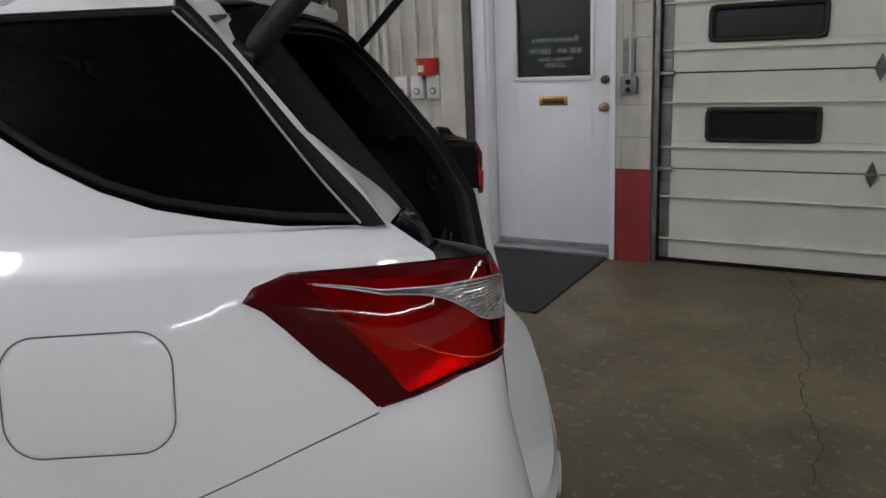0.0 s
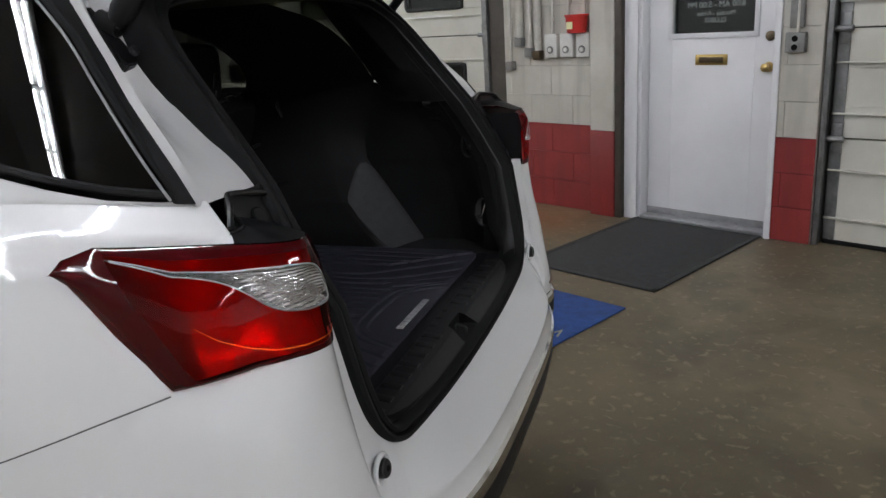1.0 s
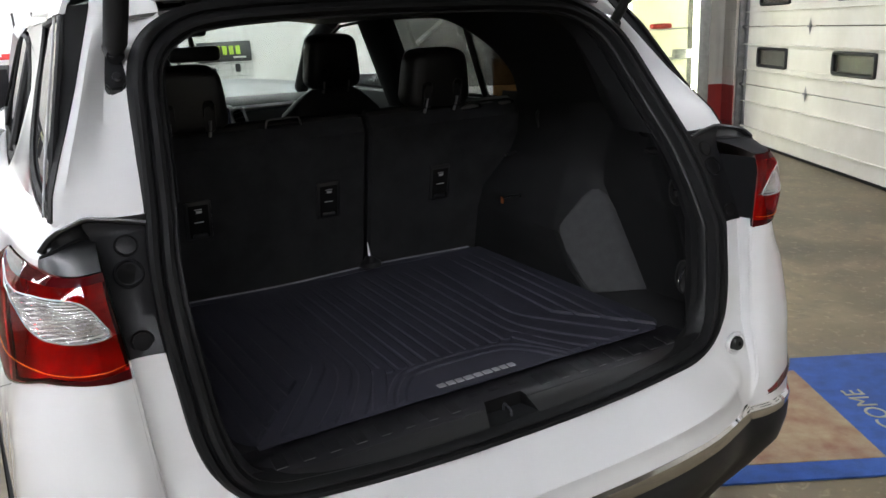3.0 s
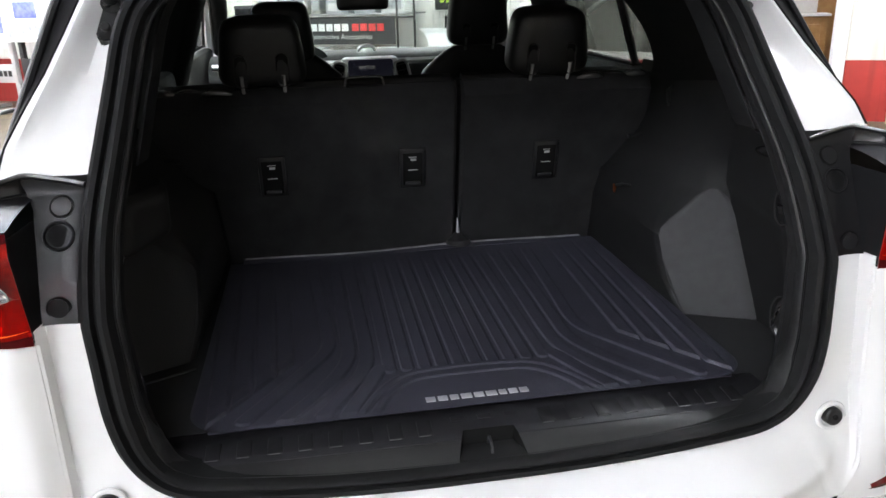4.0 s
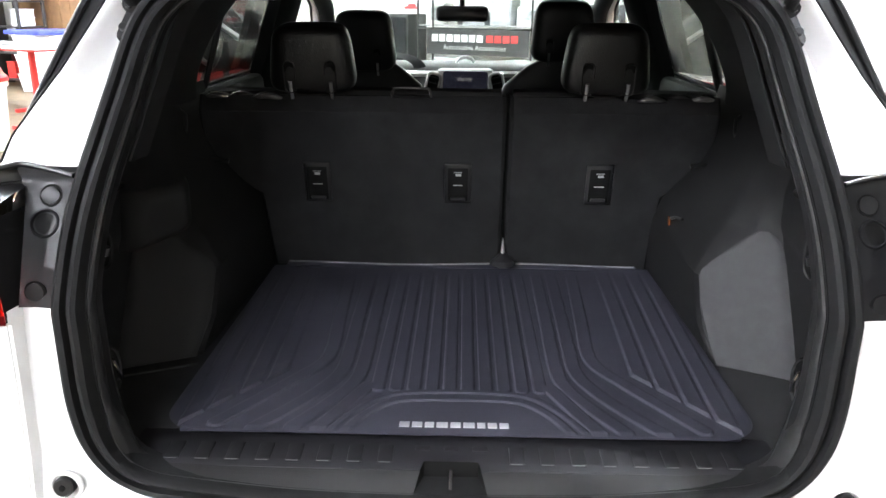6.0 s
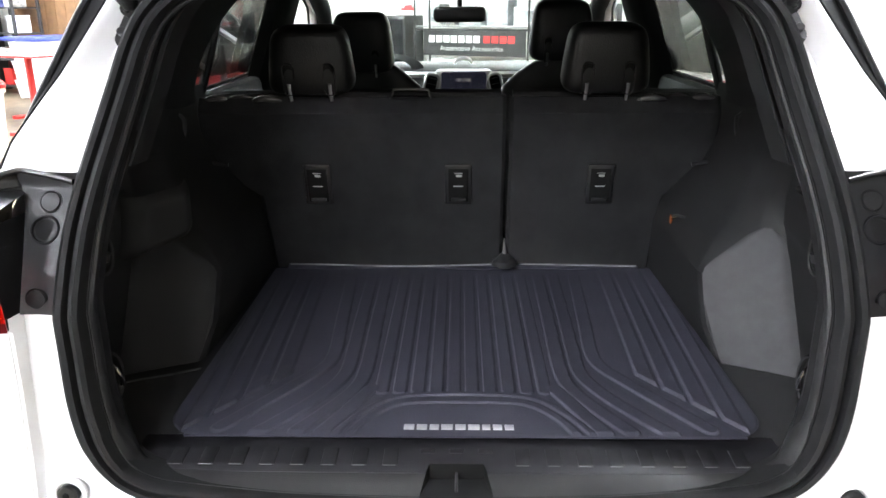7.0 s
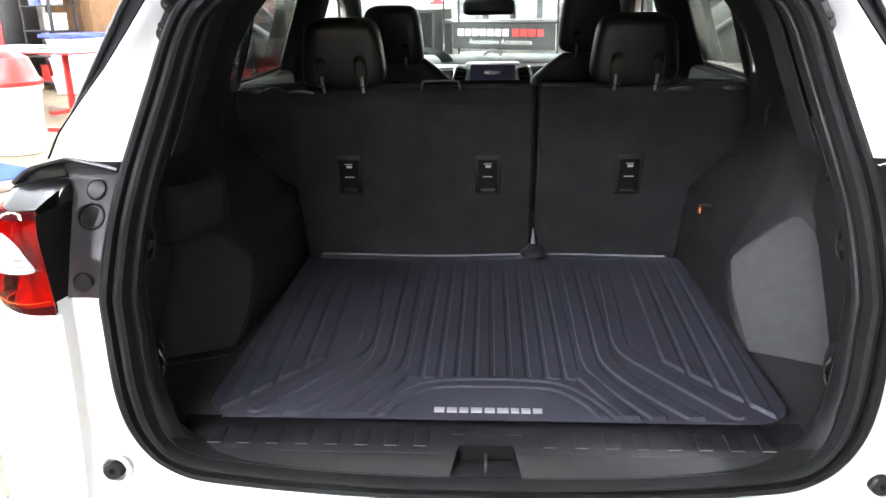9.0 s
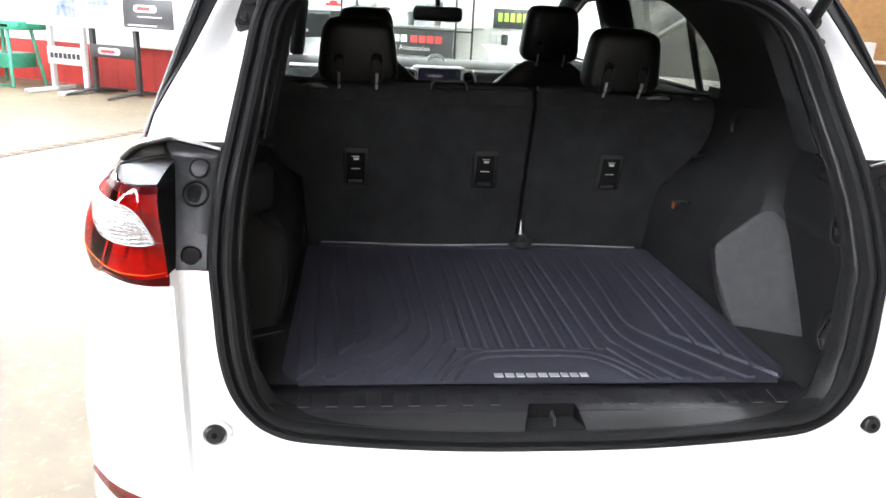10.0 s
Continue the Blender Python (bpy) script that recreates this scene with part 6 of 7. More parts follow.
for run, half, high in RIBS:
    line = [(p.x, p.y) for p in catmull([(x, y, 0) for x, y in run], 24 if len(run) > 2 else 2)]
    near = np.full(gx.shape, 9.0)
    for (ax, ay), (bx, by) in zip(line, line[1:]):
        lx, ly = bx - ax, by - ay
        t = np.clip(((gx - ax) * lx + (gy - ay) * ly) / (lx * lx + ly * ly), 0, 1)
        near = np.minimum(near, np.hypot(gx - ax - t * lx, gy - ay - t * ly))
    rise = np.clip((half + 0.0015 - near) / 0.0025, 0, 1)
    fade = np.clip((1.44 - gy) / 0.25, 0.12, 1) * np.clip((gy - 0.610) / 0.010, 0, 1)
    gz = np.maximum(gz, 0.8050 + high * rise * fade)
# outer ribs, cut off along a slant in front
cut = gy - (0.846 - 1.45 * (np.abs(gx) - 0.337))
slant = np.clip(cut / 0.003, 0, 1) * (1 + 0.9 * np.clip(1 - cut / 0.06, 0, 1))
for x in (0.357, 0.399, 0.441, 0.482):
    off = np.abs(np.abs(gx) - (x + 0.045 * (gy - 0.75)))
    gz = np.maximum(gz, 0.8050 + 0.0036 * np.clip((0.0188 - off) / 0.0045, 0, 1) * slant * np.clip((1.44 - gy) / 0.25, 0.15, 1))
cx, cy = HALF - TURN, FRONT + TURN
corner = np.hypot(np.clip(np.abs(gx) - cx, 0, 1), np.clip(cy - gy, 0, 1))
pull = np.where(corner > TURN, TURN / np.maximum(corner, 1e-6), 1.0)
px = np.where(corner > TURN, np.sign(gx) * (cx + (np.abs(gx) - cx) * pull), gx)
py = np.where(corner > TURN, cy - (cy - gy) * pull, gy)
edge = np.minimum(HALF - np.abs(gx), gy - FRONT)
edge = np.where((np.abs(gx) > cx) & (gy < cy), TURN - np.minimum(corner, TURN), edge)
gz -= 0.0012 * np.clip(1 - edge / 0.005, 0, 1)
sheet = bmesh.new()
verts = [[sheet.verts.new((MX + px[j, i], py[j, i], gz[j, i])) for i in range(nx)] for j in range(ny)]
for j in range(ny - 1):
    for i in range(nx - 1):
        sheet.faces.new((verts[j][i], verts[j][i + 1], verts[j + 1][i + 1], verts[j + 1][i]))
part("ribbed_sheet", sheet, M["mat_rubber"], mat)
part("underside", box(MX - 0.49, MX + 0.49, 0.62, 1.47, 0.7925, 0.799, 0.002), M["mat_rubber"], mat)
part("back_lip", solid(grid([[(MX + x, y, z + 0.003 * math.sin(9 * x)) for x in np.linspace(-0.49, 0.49, 40)] for y, z in ((1.476, 0.8055), (1.486, 0.8085), (1.491, 0.8115), (1.496, 0.8125), (1.500, 0.811), (1.503, 0.806))]), 0.002), M["mat_rubber"], mat, "upturned back lip")
# Thin pale line: the glint along the lip's top, put into the colour.
part("lip_edge", tube([(MX + x, 1.4915 + 0.001 * math.sin(14 * x), 0.8130 + 0.003 * math.sin(9 * x)) for x in np.linspace(-0.485, 0.485, 40)], 0.0026, 6), M["lip_glint"], mat, "pale line painted for the glint on the lip")
x = -0.093
for w in (0.020, 0.020, 0.018, 0.022, 0.020, 0.022, 0.016, 0.018, 0.018):
    part("logo_bar", box(x, x + w - 0.002, 0.629, 0.646, 0.8045, 0.8063, 0.0005), M["silver_print"], mat, "silver printed brand bar")
    x += w + 0.0026

# ---- seats ----


def seat_y(z):
    return 1.5 - 0.23 * (z - 0.83)


def rear_back(x0, x1, cut0, cut1):
    """Rear seat back whose lower corner clears the wheel housing."""
    bm = bmesh.new()
    zs = [0.80, 0.86, 0.95, 1.02, 1.06, 1.12, 1.2, 1.248, 1.268, 1.281, 1.287]
    rows = []
    for z in zs:
        a = lerp(cut0, x0, interp(z, (0.8, 1.02, 1.12), (0, 0.1, 1)))
        b = lerp(cut1, x1, interp(z, (0.8, 1.02, 1.12), (0, 0.1, 1)))
        r = 0.009
        e = interp(z, (1.248, 1.287), (0, 0.03))
        y = seat_y(z)
        ring = [(a + r, y + e), (b - r, y + e), (b, y + r + e), (b, y + 0.12 - e), (b - r, y + 0.14 - e), (a + r, y + 0.14 - e), (a, y + 0.12 - e), (a, y + r + e)]
        row = []
        for (px, py), (qx, qy), n in zip(ring, ring[1:] + ring[:1], (14, 2, 3, 2, 14, 2, 3, 2)):
            row += [(lerp(px, qx, i / n), lerp(py, qy, i / n), z) for i in range(n)]
        rows.append(row)
    add_grid(bm, rows, close=True)
    top = [bm.verts.new(p) for p in rows[-1]]
    bm.faces.new(top)
    bmesh.ops.remove_doubles(bm, verts=bm.verts, dist=1e-4)
    bmesh.ops.recalc_face_normals(bm, faces=bm.faces)
    return bm


def latch(parent, x):
    z0, z1 = 1.0, 1.112
    lean = Matrix.Translation((x, seat_y(1.056), 1.056)) @ pose(0, 0, 0, 13)
    la = part("release_plate", box(-0.036, 0.036, -0.005, 0.006, -0.058, 0.058, 0.006, m=lean), M["black_gloss"], parent, "black seat release plate")
    # Dark patch laid on the plate in place of a shaded recess.
    part("strap_slot", box(-0.027, 0.027, -0.0058, -0.003, -0.050, 0.046, 0.002, m=lean), M["gap"], la)
    part("pull_tab", box(-0.02, 0.02, -0.011, -0.003, -0.048, -0.038, 0.003, m=lean), M["dark_steel"], la)
    part("icon_print", box(-0.011, 0.011, -0.0066, -0.004, 0.033, 0.035, 0.0004, m=lean), M["pale_print"], la)
    part("icon_print", box(-0.006, 0.009, -0.0066, -0.004, 0.023, 0.030, 0.0004, m=lean), M["pale_print"], la)
    part("icon_print", box(-0.013, 0.013, -0.0068, -0.004, -0.005, -0.0025, 0.0004, m=lean), M["pale_print"], la)


def head_rest(parent, x, y, z0, z1, w, lean=8):
    m = Matrix.Translation((x, y, (z0 + z1) / 2)) @ pose(0, 0, 0, lean)
    bm = bmesh.new()
    h = (z1 - z0) / 2
    rows = []
    for i in range(13):
        a = -math.pi / 2 + math.pi * i / 12
        zz = math.copysign(abs(math.sin(a)) ** 0.42, math.sin(a)) * h
        sc = abs(math.cos(a)) ** 0.30
        wid = w / 2 * (1.0 - 0.10 * (zz / h))
        rows.append([(math.copysign(abs(math.cos(b)) ** 0.42, math.cos(b)) * wid * max(sc, 0.02), math.copysign(abs(math.sin(b)) ** 0.6, math.sin(b)) * 0.055 * max(sc, 0.02), zz) for b in np.linspace(0, 2 * math.pi, 32, endpoint=False)])
    add_grid(bm, rows, close=True)
    bmesh.ops.transform(bm, matrix=m, verts=bm.verts)
    bmesh.ops.recalc_face_normals(bm, faces=bm.faces)
    hr = part("head_rest", bm, M["leather"], parent, "black leather head rest")
    for s in (-0.051, 0.051):
        # Flat dark patch painted for the shade inside the post slot.
        slot = rounded(s - 0.014, s + 0.014, -h + 0.004, -h + 0.085, 0.012, 4)
        bm = bmesh.new()
        f = bm.faces.new([bm.verts.new(m @ Vector((gx, -0.0555 + 0.014 * max(0, (-gz - h * 0.3) / h), gz))) for gx, gz in slot])
        bmesh.ops.solidify(bm, geom=[f], thickness=0.003)
        part("post_slot", bm, M["gap"], hr)
        part("post", tube([m @ Vector((s, -0.053, -h + 0.034)), m @ Vector((s, -0.046, -h + 0.01)), m @ Vector((s, -0.036, -h - 0.012))], 0.0052, 10), M["post_chrome"], hr, "chrome post")
        part("stitch_seam", tube([m @ Vector((gx, -0.0565 + 0.014 * max(0, (-gz - h * 0.3) / h), gz)) for gx, gz in slot + slot[:1]], 0.0022, 5), M["leather"], hr)
    return hr


left_seat = part("rear_seat_back", rear_back(-0.668, 0.122, -0.52, 0.122), M["carpet"], car, "wide carpet-backed rear seat section")
right_seat = part("rear_seat_back", rear_back(0.132, 0.664, 0.132, 0.535), M["carpet"], car, "narrow carpet-backed rear seat section")
latch(left_seat, -0.375)
latch(left_seat, 0.0)
latch(right_seat, 0.375)
head_rest(left_seat, -0.372, 1.435, 1.298, 1.464, 0.208)
head_rest(right_seat, 0.370, 1.435, 1.298, 1.466, 0.210)
part("top_roll", tube([(-0.65, 1.46, 1.278), (-0.3, 1.455, 1.284), (0.11, 1.455, 1.282)], 0.022, 8), M["leather"], left_seat)
part("top_roll", tube([(0.14, 1.455, 1.282), (0.4, 1.455, 1.284), (0.65, 1.46, 1.279)], 0.022, 8), M["leather"], right_seat)
for sx, seat in ((-1, left_seat), (1, right_seat)):
    # Folds added for the glints on the seat tops, their colour lifted for window light.
    for x0, x1, dy in ((0.45, 0.53, 0.0), (0.52, 0.60, 0.02), (0.58, 0.66, 0.01)):
        part("shoulder_pad", tube(catmull([(sx * x0, 1.425 + dy, 1.278), (sx * (x0 + x1) / 2, 1.415 + dy, 1.286), (sx * x1, 1.425 + dy, 1.279)], 9), 0.010, 10, radii=[0.003, 0.006, 0.009, 0.010, 0.010, 0.010, 0.009, 0.006, 0.003]), M["leather_glint"], seat, "glossy leather fold added for a glint at the shoulder")
part("belt_guide", box(-0.168, -0.072, 1.41, 1.45, 1.283, 1.290, 0.003), M["matt_black"], left_seat)
part("guide_loop", tube(catmull([(-0.170, 1.415, 1.285), (-0.166, 1.415, 1.303), (-0.155, 1.415, 1.308), (-0.085, 1.415, 1.308), (-0.074, 1.415, 1.303), (-0.070, 1.415, 1.285)], 20), 0.0032, 6), M["black_gloss"], left_seat, "black belt guide loop")
part("hinge_cap", tube([(0.127, 1.474, 0.822), (0.127, 1.474, 0.832), (0.127, 1.476, 0.840), (0.127, 1.48, 0.852)], 0.03, 14, radii=[0.036, 0.034, 0.022, 0.010]), M["black_plastic"], left_seat, "moulded hinge cover")
part("hinge_cap", tube([(0.127, 1.472, 0.845), (0.127, 1.482, 0.895)], 0.006, 8, radii=[0.007, 0.0015]), M["steel"], left_seat)
for sx, seat in ((1, right_seat), (-1, left_seat)):
    part("belt_catch", tube([(sx * 0.597, 1.40, 1.118), (sx * 0.63, 1.395, 1.124), (sx * 0.662, 1.40, 1.119)], 0.006, 6), M["black_gloss"], seat)
for ob, sx in zip(trims, (1, -1)):
    part("grab_loop", tube([(sx * 0.690, 1.34, 1.256), (sx * 0.676, 1.335, 1.246), (sx * 0.673, 1.325, 1.222), (sx * 0.676, 1.318, 1.202), (sx * 0.688, 1.315, 1.194)], 0.005, 8), M["black_gloss"], ob)
part("release_tag", box(0.538, 0.541, 1.330, 1.347, 0.972, 1.000, 0.001), M["orange_cloth"], right_seat, "orange fabric release tag")
part("tag_clip", tube([(0.541, 1.33, 0.999), (0.541, 1.29, 1.012), (0.546, 1.25, 1.018)], 0.004, 6), M["black_gloss"], right_seat)
part("seat_cushion", box(-0.64, 0.64, 1.60, 2.06, 0.62, 0.80, 0.05, seg=3), M["leather"], car)


def front_seat(x, top):
    def y_at(z):
        return 2.42 - 0.25 * (z - 0.75)
    bm = bmesh.new()
    rows = []
    for z in (0.72, 0.8, 0.95, 1.1, 1.18, 1.23, 1.275, 1.30, 1.318):
        w = interp(z, (0.72, 1.1, 1.22, 1.25, 1.30, 1.318), (0.245, 0.25, 0.21, 0.185, 0.12, 0.09))
        t = interp(z, (0.72, 1.2, 1.318), (0.16, 0.12, 0.05))
        rows.append([(x + math.copysign(abs(math.cos(b)) ** 0.5, math.cos(b)) * w, y_at(z) + math.copysign(abs(math.sin(b)) ** 0.6, math.sin(b)) * t * 0.5, z) for b in np.linspace(0, 2 * math.pi, 28, endpoint=False)])
    add_grid(bm, rows, close=True)
    bm.faces.new([bm.verts.new(p) for p in rows[-1]])
    bmesh.ops.remove_doubles(bm, verts=bm.verts, dist=1e-4)
    bmesh.ops.recalc_face_normals(bm, faces=bm.faces)
    seat = part("front_seat", bm, M["leather"], car, "black leather front seat")
    head_rest(seat, x, 2.26, top - 0.205, top, 0.215, 6)
    part("cushion", box(x - 0.25, x + 0.25, 2.46, 2.95, 0.55, 0.74, 0.05, seg=3), M["leather"], seat)
    return seat


front_seat(-0.345, 1.488)
front_seat(0.36, 1.525)

# ---- dashboard ----
dash_rows = []
for y, z, w in ((3.06, 0.80, 0.70), (3.04, 1.0, 0.71), (3.07, 1.12, 0.72), (3.13, 1.205, 0.72), (3.2, 1.235, 0.72), (3.3, 1.248, 0.72), (3.5, 1.235, 0.72), (3.78, 1.16, 0.70)):
    dash_rows.append([(t / 14 * w, y + 0.03 * abs(t / 14) ** 2, z - (0.012 * abs(t / 14) ** 2)) for t in range(-14, 15)])
dash = part("dashboard", grid(dash_rows), M["black_plastic"], car, "black dashboard with silver accents")
part("dash_band", solid(grid([[(t / 14 * 0.70, y + 0.03 * abs(t / 14) ** 2, z) for t in range(-14, 15)] for y, z in ((3.115, 1.21), (3.105, 1.20), (3.108, 1.187))]), 0.004), M["silver"], dash, "silver dash band")
part("centre_console", box(-0.112, 0.150, 3.02, 3.10, 0.95, 1.228, 0.02), M["grey_paint"], dash, "satin grey centre panel")
part("screen", box(-0.084, 0.122, 3.008, 3.022, 1.08, 1.219, 0.010), M["screen_glow"], dash, "dark touch screen")
part("start_knob", tube([(0.018 + 0.04 * math.cos(a), 3.2, 1.243 + 0.028 * math.sin(a)) for a in np.linspace(0, math.pi, 12)], 0.008, 6), M["silver"], dash)
for cx, lean in ((-0.132, 14), (0.166, -14)):
    m = Matrix.Translation((cx, 3.012, 1.155)) @ pose(0, 0, 0, 0, lean)
    ring = rounded(-0.030, 0.030, -0.062, 0.056, 0.022, 6)
    part("air_vent", tube([m @ Vector((a, -0.006, b)) for a, b in ring + ring[:1]], 0.007, 8), M["post_chrome"], dash, "chrome-ringed air vent")
    part("vent_core", box(-0.026, 0.026, -0.004, 0.01, -0.058, 0.05, 0.004, m=m), M["gap"], dash)
    for q in range(4):
        part("vent_slat", box(-0.026, 0.026, -0.006, -0.003, -0.042 + q * 0.026, -0.038 + q * 0.026, 0.0008, m=m, seg=1), M["black_gloss"], dash)
m = Matrix.Translation((-0.36, 2.93, 1.06)) @ pose(0, 0, 0, 64)
part("steering_wheel", tube([m @ Vector((0.19 * math.cos(a), 0.19 * math.sin(a), 0)) for a in np.linspace(0, 2 * math.pi, 41)], 0.017, 8), M["leather"], dash)
part("wheel_hub", box(-0.08, 0.08, -0.06, 0.06, -0.02, 0.02, 0.02, m=m), M["black_plastic"], dash)
part("wheel_spoke", tube([m @ Vector((-0.18, 0, 0)), m @ Vector((0.18, 0, 0))], 0.014, 6), M["silver"], dash)
cluster = [[(-0.36 + 0.19 * math.cos(a) * s, 3.12 + 0.06 * s, 1.22 + 0.075 * math.sin(a) * s) for a in np.linspace(0, math.pi, 20)] for s in (1.0, 0.7)]
part("instrument_hood", grid(cluster), M["black_plastic"], dash)
mir = part("rear_view_mirror", box(-0.118, 0.118, 3.02, 3.05, 1.435, 1.503, 0.022, seg=4), M["black_gloss"], car, "black interior mirror")
part("mirror_stem", tube([(0.0, 3.04, 1.49), (0.0, 3.08, 1.57)], 0.012, 8), M["black_plastic"], mir)
part("sensor_pod", box(-0.07, 0.07, 3.02, 3.14, 1.545, 1.60, 0.02), M["black_plastic"], mir)
for sx in (1, -1):
    part("door_card", box(min(sx * 0.74, sx * 0.80), max(sx * 0.74, sx * 0.80), 1.62, 3.6, 0.45, 1.262, 0.02), M["trim_plastic"], car)
part("cabin_floor", box(-0.74, 0.74, 1.55, 3.7, 0.40, 0.45, 0.01), M["carpet"], car)

# ---- along the front wall ----


def bars(parent, name, mat, x0, x1, y, z0, z1, n, label, gap=0.25, facing=-1):
    """A line of plain bars in place of a brand mark."""
    w = (x1 - x0) / n
    for i in range(n):
        part(name, box(x0 + i * w, x0 + (i + 1 - gap) * w, y - 0.002, y + 0.001, z0, z1, 0.0006, seg=1), mat, parent, label, smooth=False)


rack = thing("display_rack", "black tubular display rack with shelves of boxed goods", "display rack", m=at_room(-5.05, 8.25))
for x in (0.0, 0.22, 1.58, 1.80):
    part("upright", tube([(x, 0, 0), (x, 0, 1.95)], 0.014, 8), M["black_paint"], rack)
    part("foot", tube([(x, -0.18, 0.015), (x, 0.45, 0.015)], 0.014, 8), M["black_paint"], rack)
for z in (0.62, 1.215, 1.62):
    part("rail", tube([(0, 0, z), (1.80, 0, z)], 0.012, 8), M["black_paint"], rack)
for z in (0.55, 1.26, 1.66):
    part("shelf", box(0.0, 1.80, 0.02, 0.42, z - 0.02, z, 0.004), M["steel"], rack)
rnd = random.Random(7)
for x, z, w, h, k in ((0.12, 1.261, 0.22, 0.26, "box_white"), (0.42, 1.261, 0.12, 0.2, "goods"), (0.62, 1.261, 0.3, 0.16, "poster_grey"), (1.0, 1.261, 0.28, 0.3, "poster_grey"), (1.36, 1.261, 0.3, 0.22, "white_board"),
                      (0.1, 1.661, 0.4, 0.2, "white_board"), (0.6, 1.661, 0.3, 0.28, "goods"), (1.05, 1.661, 0.5, 0.22, "poster_grey"), (0.15, 0.551, 0.4, 0.3, "white_board"), (0.7, 0.551, 0.3, 0.25, "red_plastic"), (1.2, 0.551, 0.45, 0.3, "white_board")):
    b = thing("stock_box", "boxed car accessory on the rack shelf", "box", "boxes on the rack", m=at_room(-5.05 + x, 8.30, z))
    part("carton", box(0, w, 0, 0.28, 0, h, 0.006), M[k], b)
    part("print_panel", box(w * 0.12, w * 0.88, -0.002, 0.002, h * 0.2, h * 0.8, 0.0005), M["poster_grey" if k != "poster_grey" else "white_board"], b)
ban = thing("banner", "black fabric banner with white and red bars hung on the rack", "banner", m=at_room(-4.90, 8.22))
rows = [[(x, 0.012 * math.sin(7 * x) * (1.2 - z) - 0.01, z) for x in np.linspace(0, 1.42, 40)] for z in np.linspace(0.90, 1.205, 8)]
part("cloth", solid(grid(rows), 0.003), M["poster_dark"], ban)
bars(ban, "white_bar", M["white_print"], 0.09, 0.83, -0.026, 1.06, 1.145, 7, "white brand bar", 0.2)
bars(ban, "red_bar", M["red_print"], 0.86, 1.30, -0.026, 1.06, 1.145, 4, "red brand bar", 0.2)
words("slogan", "Automotive Accessories", 0.088, M["pale_print"], ban, Matrix.Translation((0.69, -0.028, 0.992)) @ pose(0, 0, 0, 90), 0.001, "pale slogan lettering")

sign = thing("wall_sign", "black wall sign with lime green bars", "sign", m=at_room(-3.2, FRONT_Y - 0.03))
part("panel", box(0, 0.66, 0, 0.025, 1.27, 1.51, 0.004), M["poster_dark"], sign)
bars(sign, "lime_bar", M["lime_print"], 0.07, 0.56, -0.003, 1.355, 1.46, 6, "lime green bar", 0.35)
part("small_bar", box(0.44, 0.60, -0.003, 0.0, 1.31, 1.33, 0.0005), M["white_print"], sign)
gw = thing("grid_panel", "white wire grid wall panel with black parts hung on it", "wire panel", m=at_room(-3.22, FRONT_Y - 0.04))
for i in range(9):
    part("wire", tube([(i * 0.085, 0, 0.86), (i * 0.085, 0, 1.25)], 0.004, 6), M["steel"], gw)
for i in range(6):
    part("wire", tube([(0, -0.004, 0.86 + i * 0.078), (0.68, -0.004, 0.86 + i * 0.078)], 0.004, 6), M["steel"], gw)
part("hung_part", box(0.16, 0.24, -0.05, -0.008, 0.93, 1.2, 0.012), M["black_plastic"], gw)
part("hung_part", box(0.48, 0.54, -0.05, -0.008, 1.14, 1.24, 0.012), M["black_plastic"], gw)
ctr = thing("counter", "white counter with a rounded top along the wall", "counter", m=at_room(-3.5, 8.15))
part("top", box(-0.03, 1.6, -0.04, 0.6, 0.78, 0.83, 0.018), M["white_board"], ctr)
part("body", box(0, 1.56, 0, 0.58, 0, 0.78, 0.01), M["grey_paint"], ctr)
cab = thing("drinks_cabinet", "dark glazed cabinet with bottles against the wall", "cabinet", m=at_room(-5.75, 8.3))
part("carcass", box(0, 0.5, 0.02, 0.5, 0, 1.38, 0.01), M["black_paint"], cab)
part("door", box(0.02, 0.48, 0.0, 0.018, 0.05, 1.34, 0.006), M["matt_black"], cab)
for i in range(5):
    part("label_strip", box(0.05, 0.12 + 0.05 * (i % 3), -0.004, 0.0, 0.3 + 0.2 * i, 0.34 + 0.2 * i, 0.001), M["poster_grey"], cab)
pp = thing("wall_poster", "white poster with a red car shape on the wall", "poster", m=at_room(-6.0, FRONT_Y - 0.012))
part("sheet", box(0, 0.9, 0, 0.008, 1.42, 1.95, 0.001), M["white_print"], pp)
part("red_shape", box(0.34, 0.58, -0.003, 0.0, 1.44, 1.475, 0.001), M["red_print"], pp)
part("red_shape", box(0.40, 0.53, -0.003, 0.0, 1.474, 1.51, 0.001), M["red_print"], pp)


def bench(x0, x1, leg_xs, mat, label, foot):
    b = thing("display_bench", label, "display bench", "display benches", m=at_room(0, 0))
    part("top", box(x0, x1, 8.0, 8.75, 0.965, 0.995, 0.006), M["white_board"], b, "white bench top")
    for x in leg_xs:
        part("leg", box(x - 0.035, x + 0.035, 8.05, 8.12, 0.04, 0.965, 0.006), mat, b)
        if foot == "flat":
            part("foot", box(x - 0.04, x + 0.04, 7.55, 8.45, 0.0, 0.06, 0.012), mat, b)
        else:
            part("foot", tube([(x - 0.16, 7.62, 0.02), (x, 8.08, 0.09), (x + 0.08, 8.6, 0.02)], 0.03, 8, radii=[0.018, 0.034, 0.018]), mat, b)
    return b


b1 = bench(-10.32, -9.18, (-9.95, -9.30), M["grey_paint"], "grey steel display bench with a white top", "flat")
part("sign_board", box(-9.99, -9.26, 8.03, 8.05, 0.40, 0.66, 0.006), M["grey_paint"], b1)
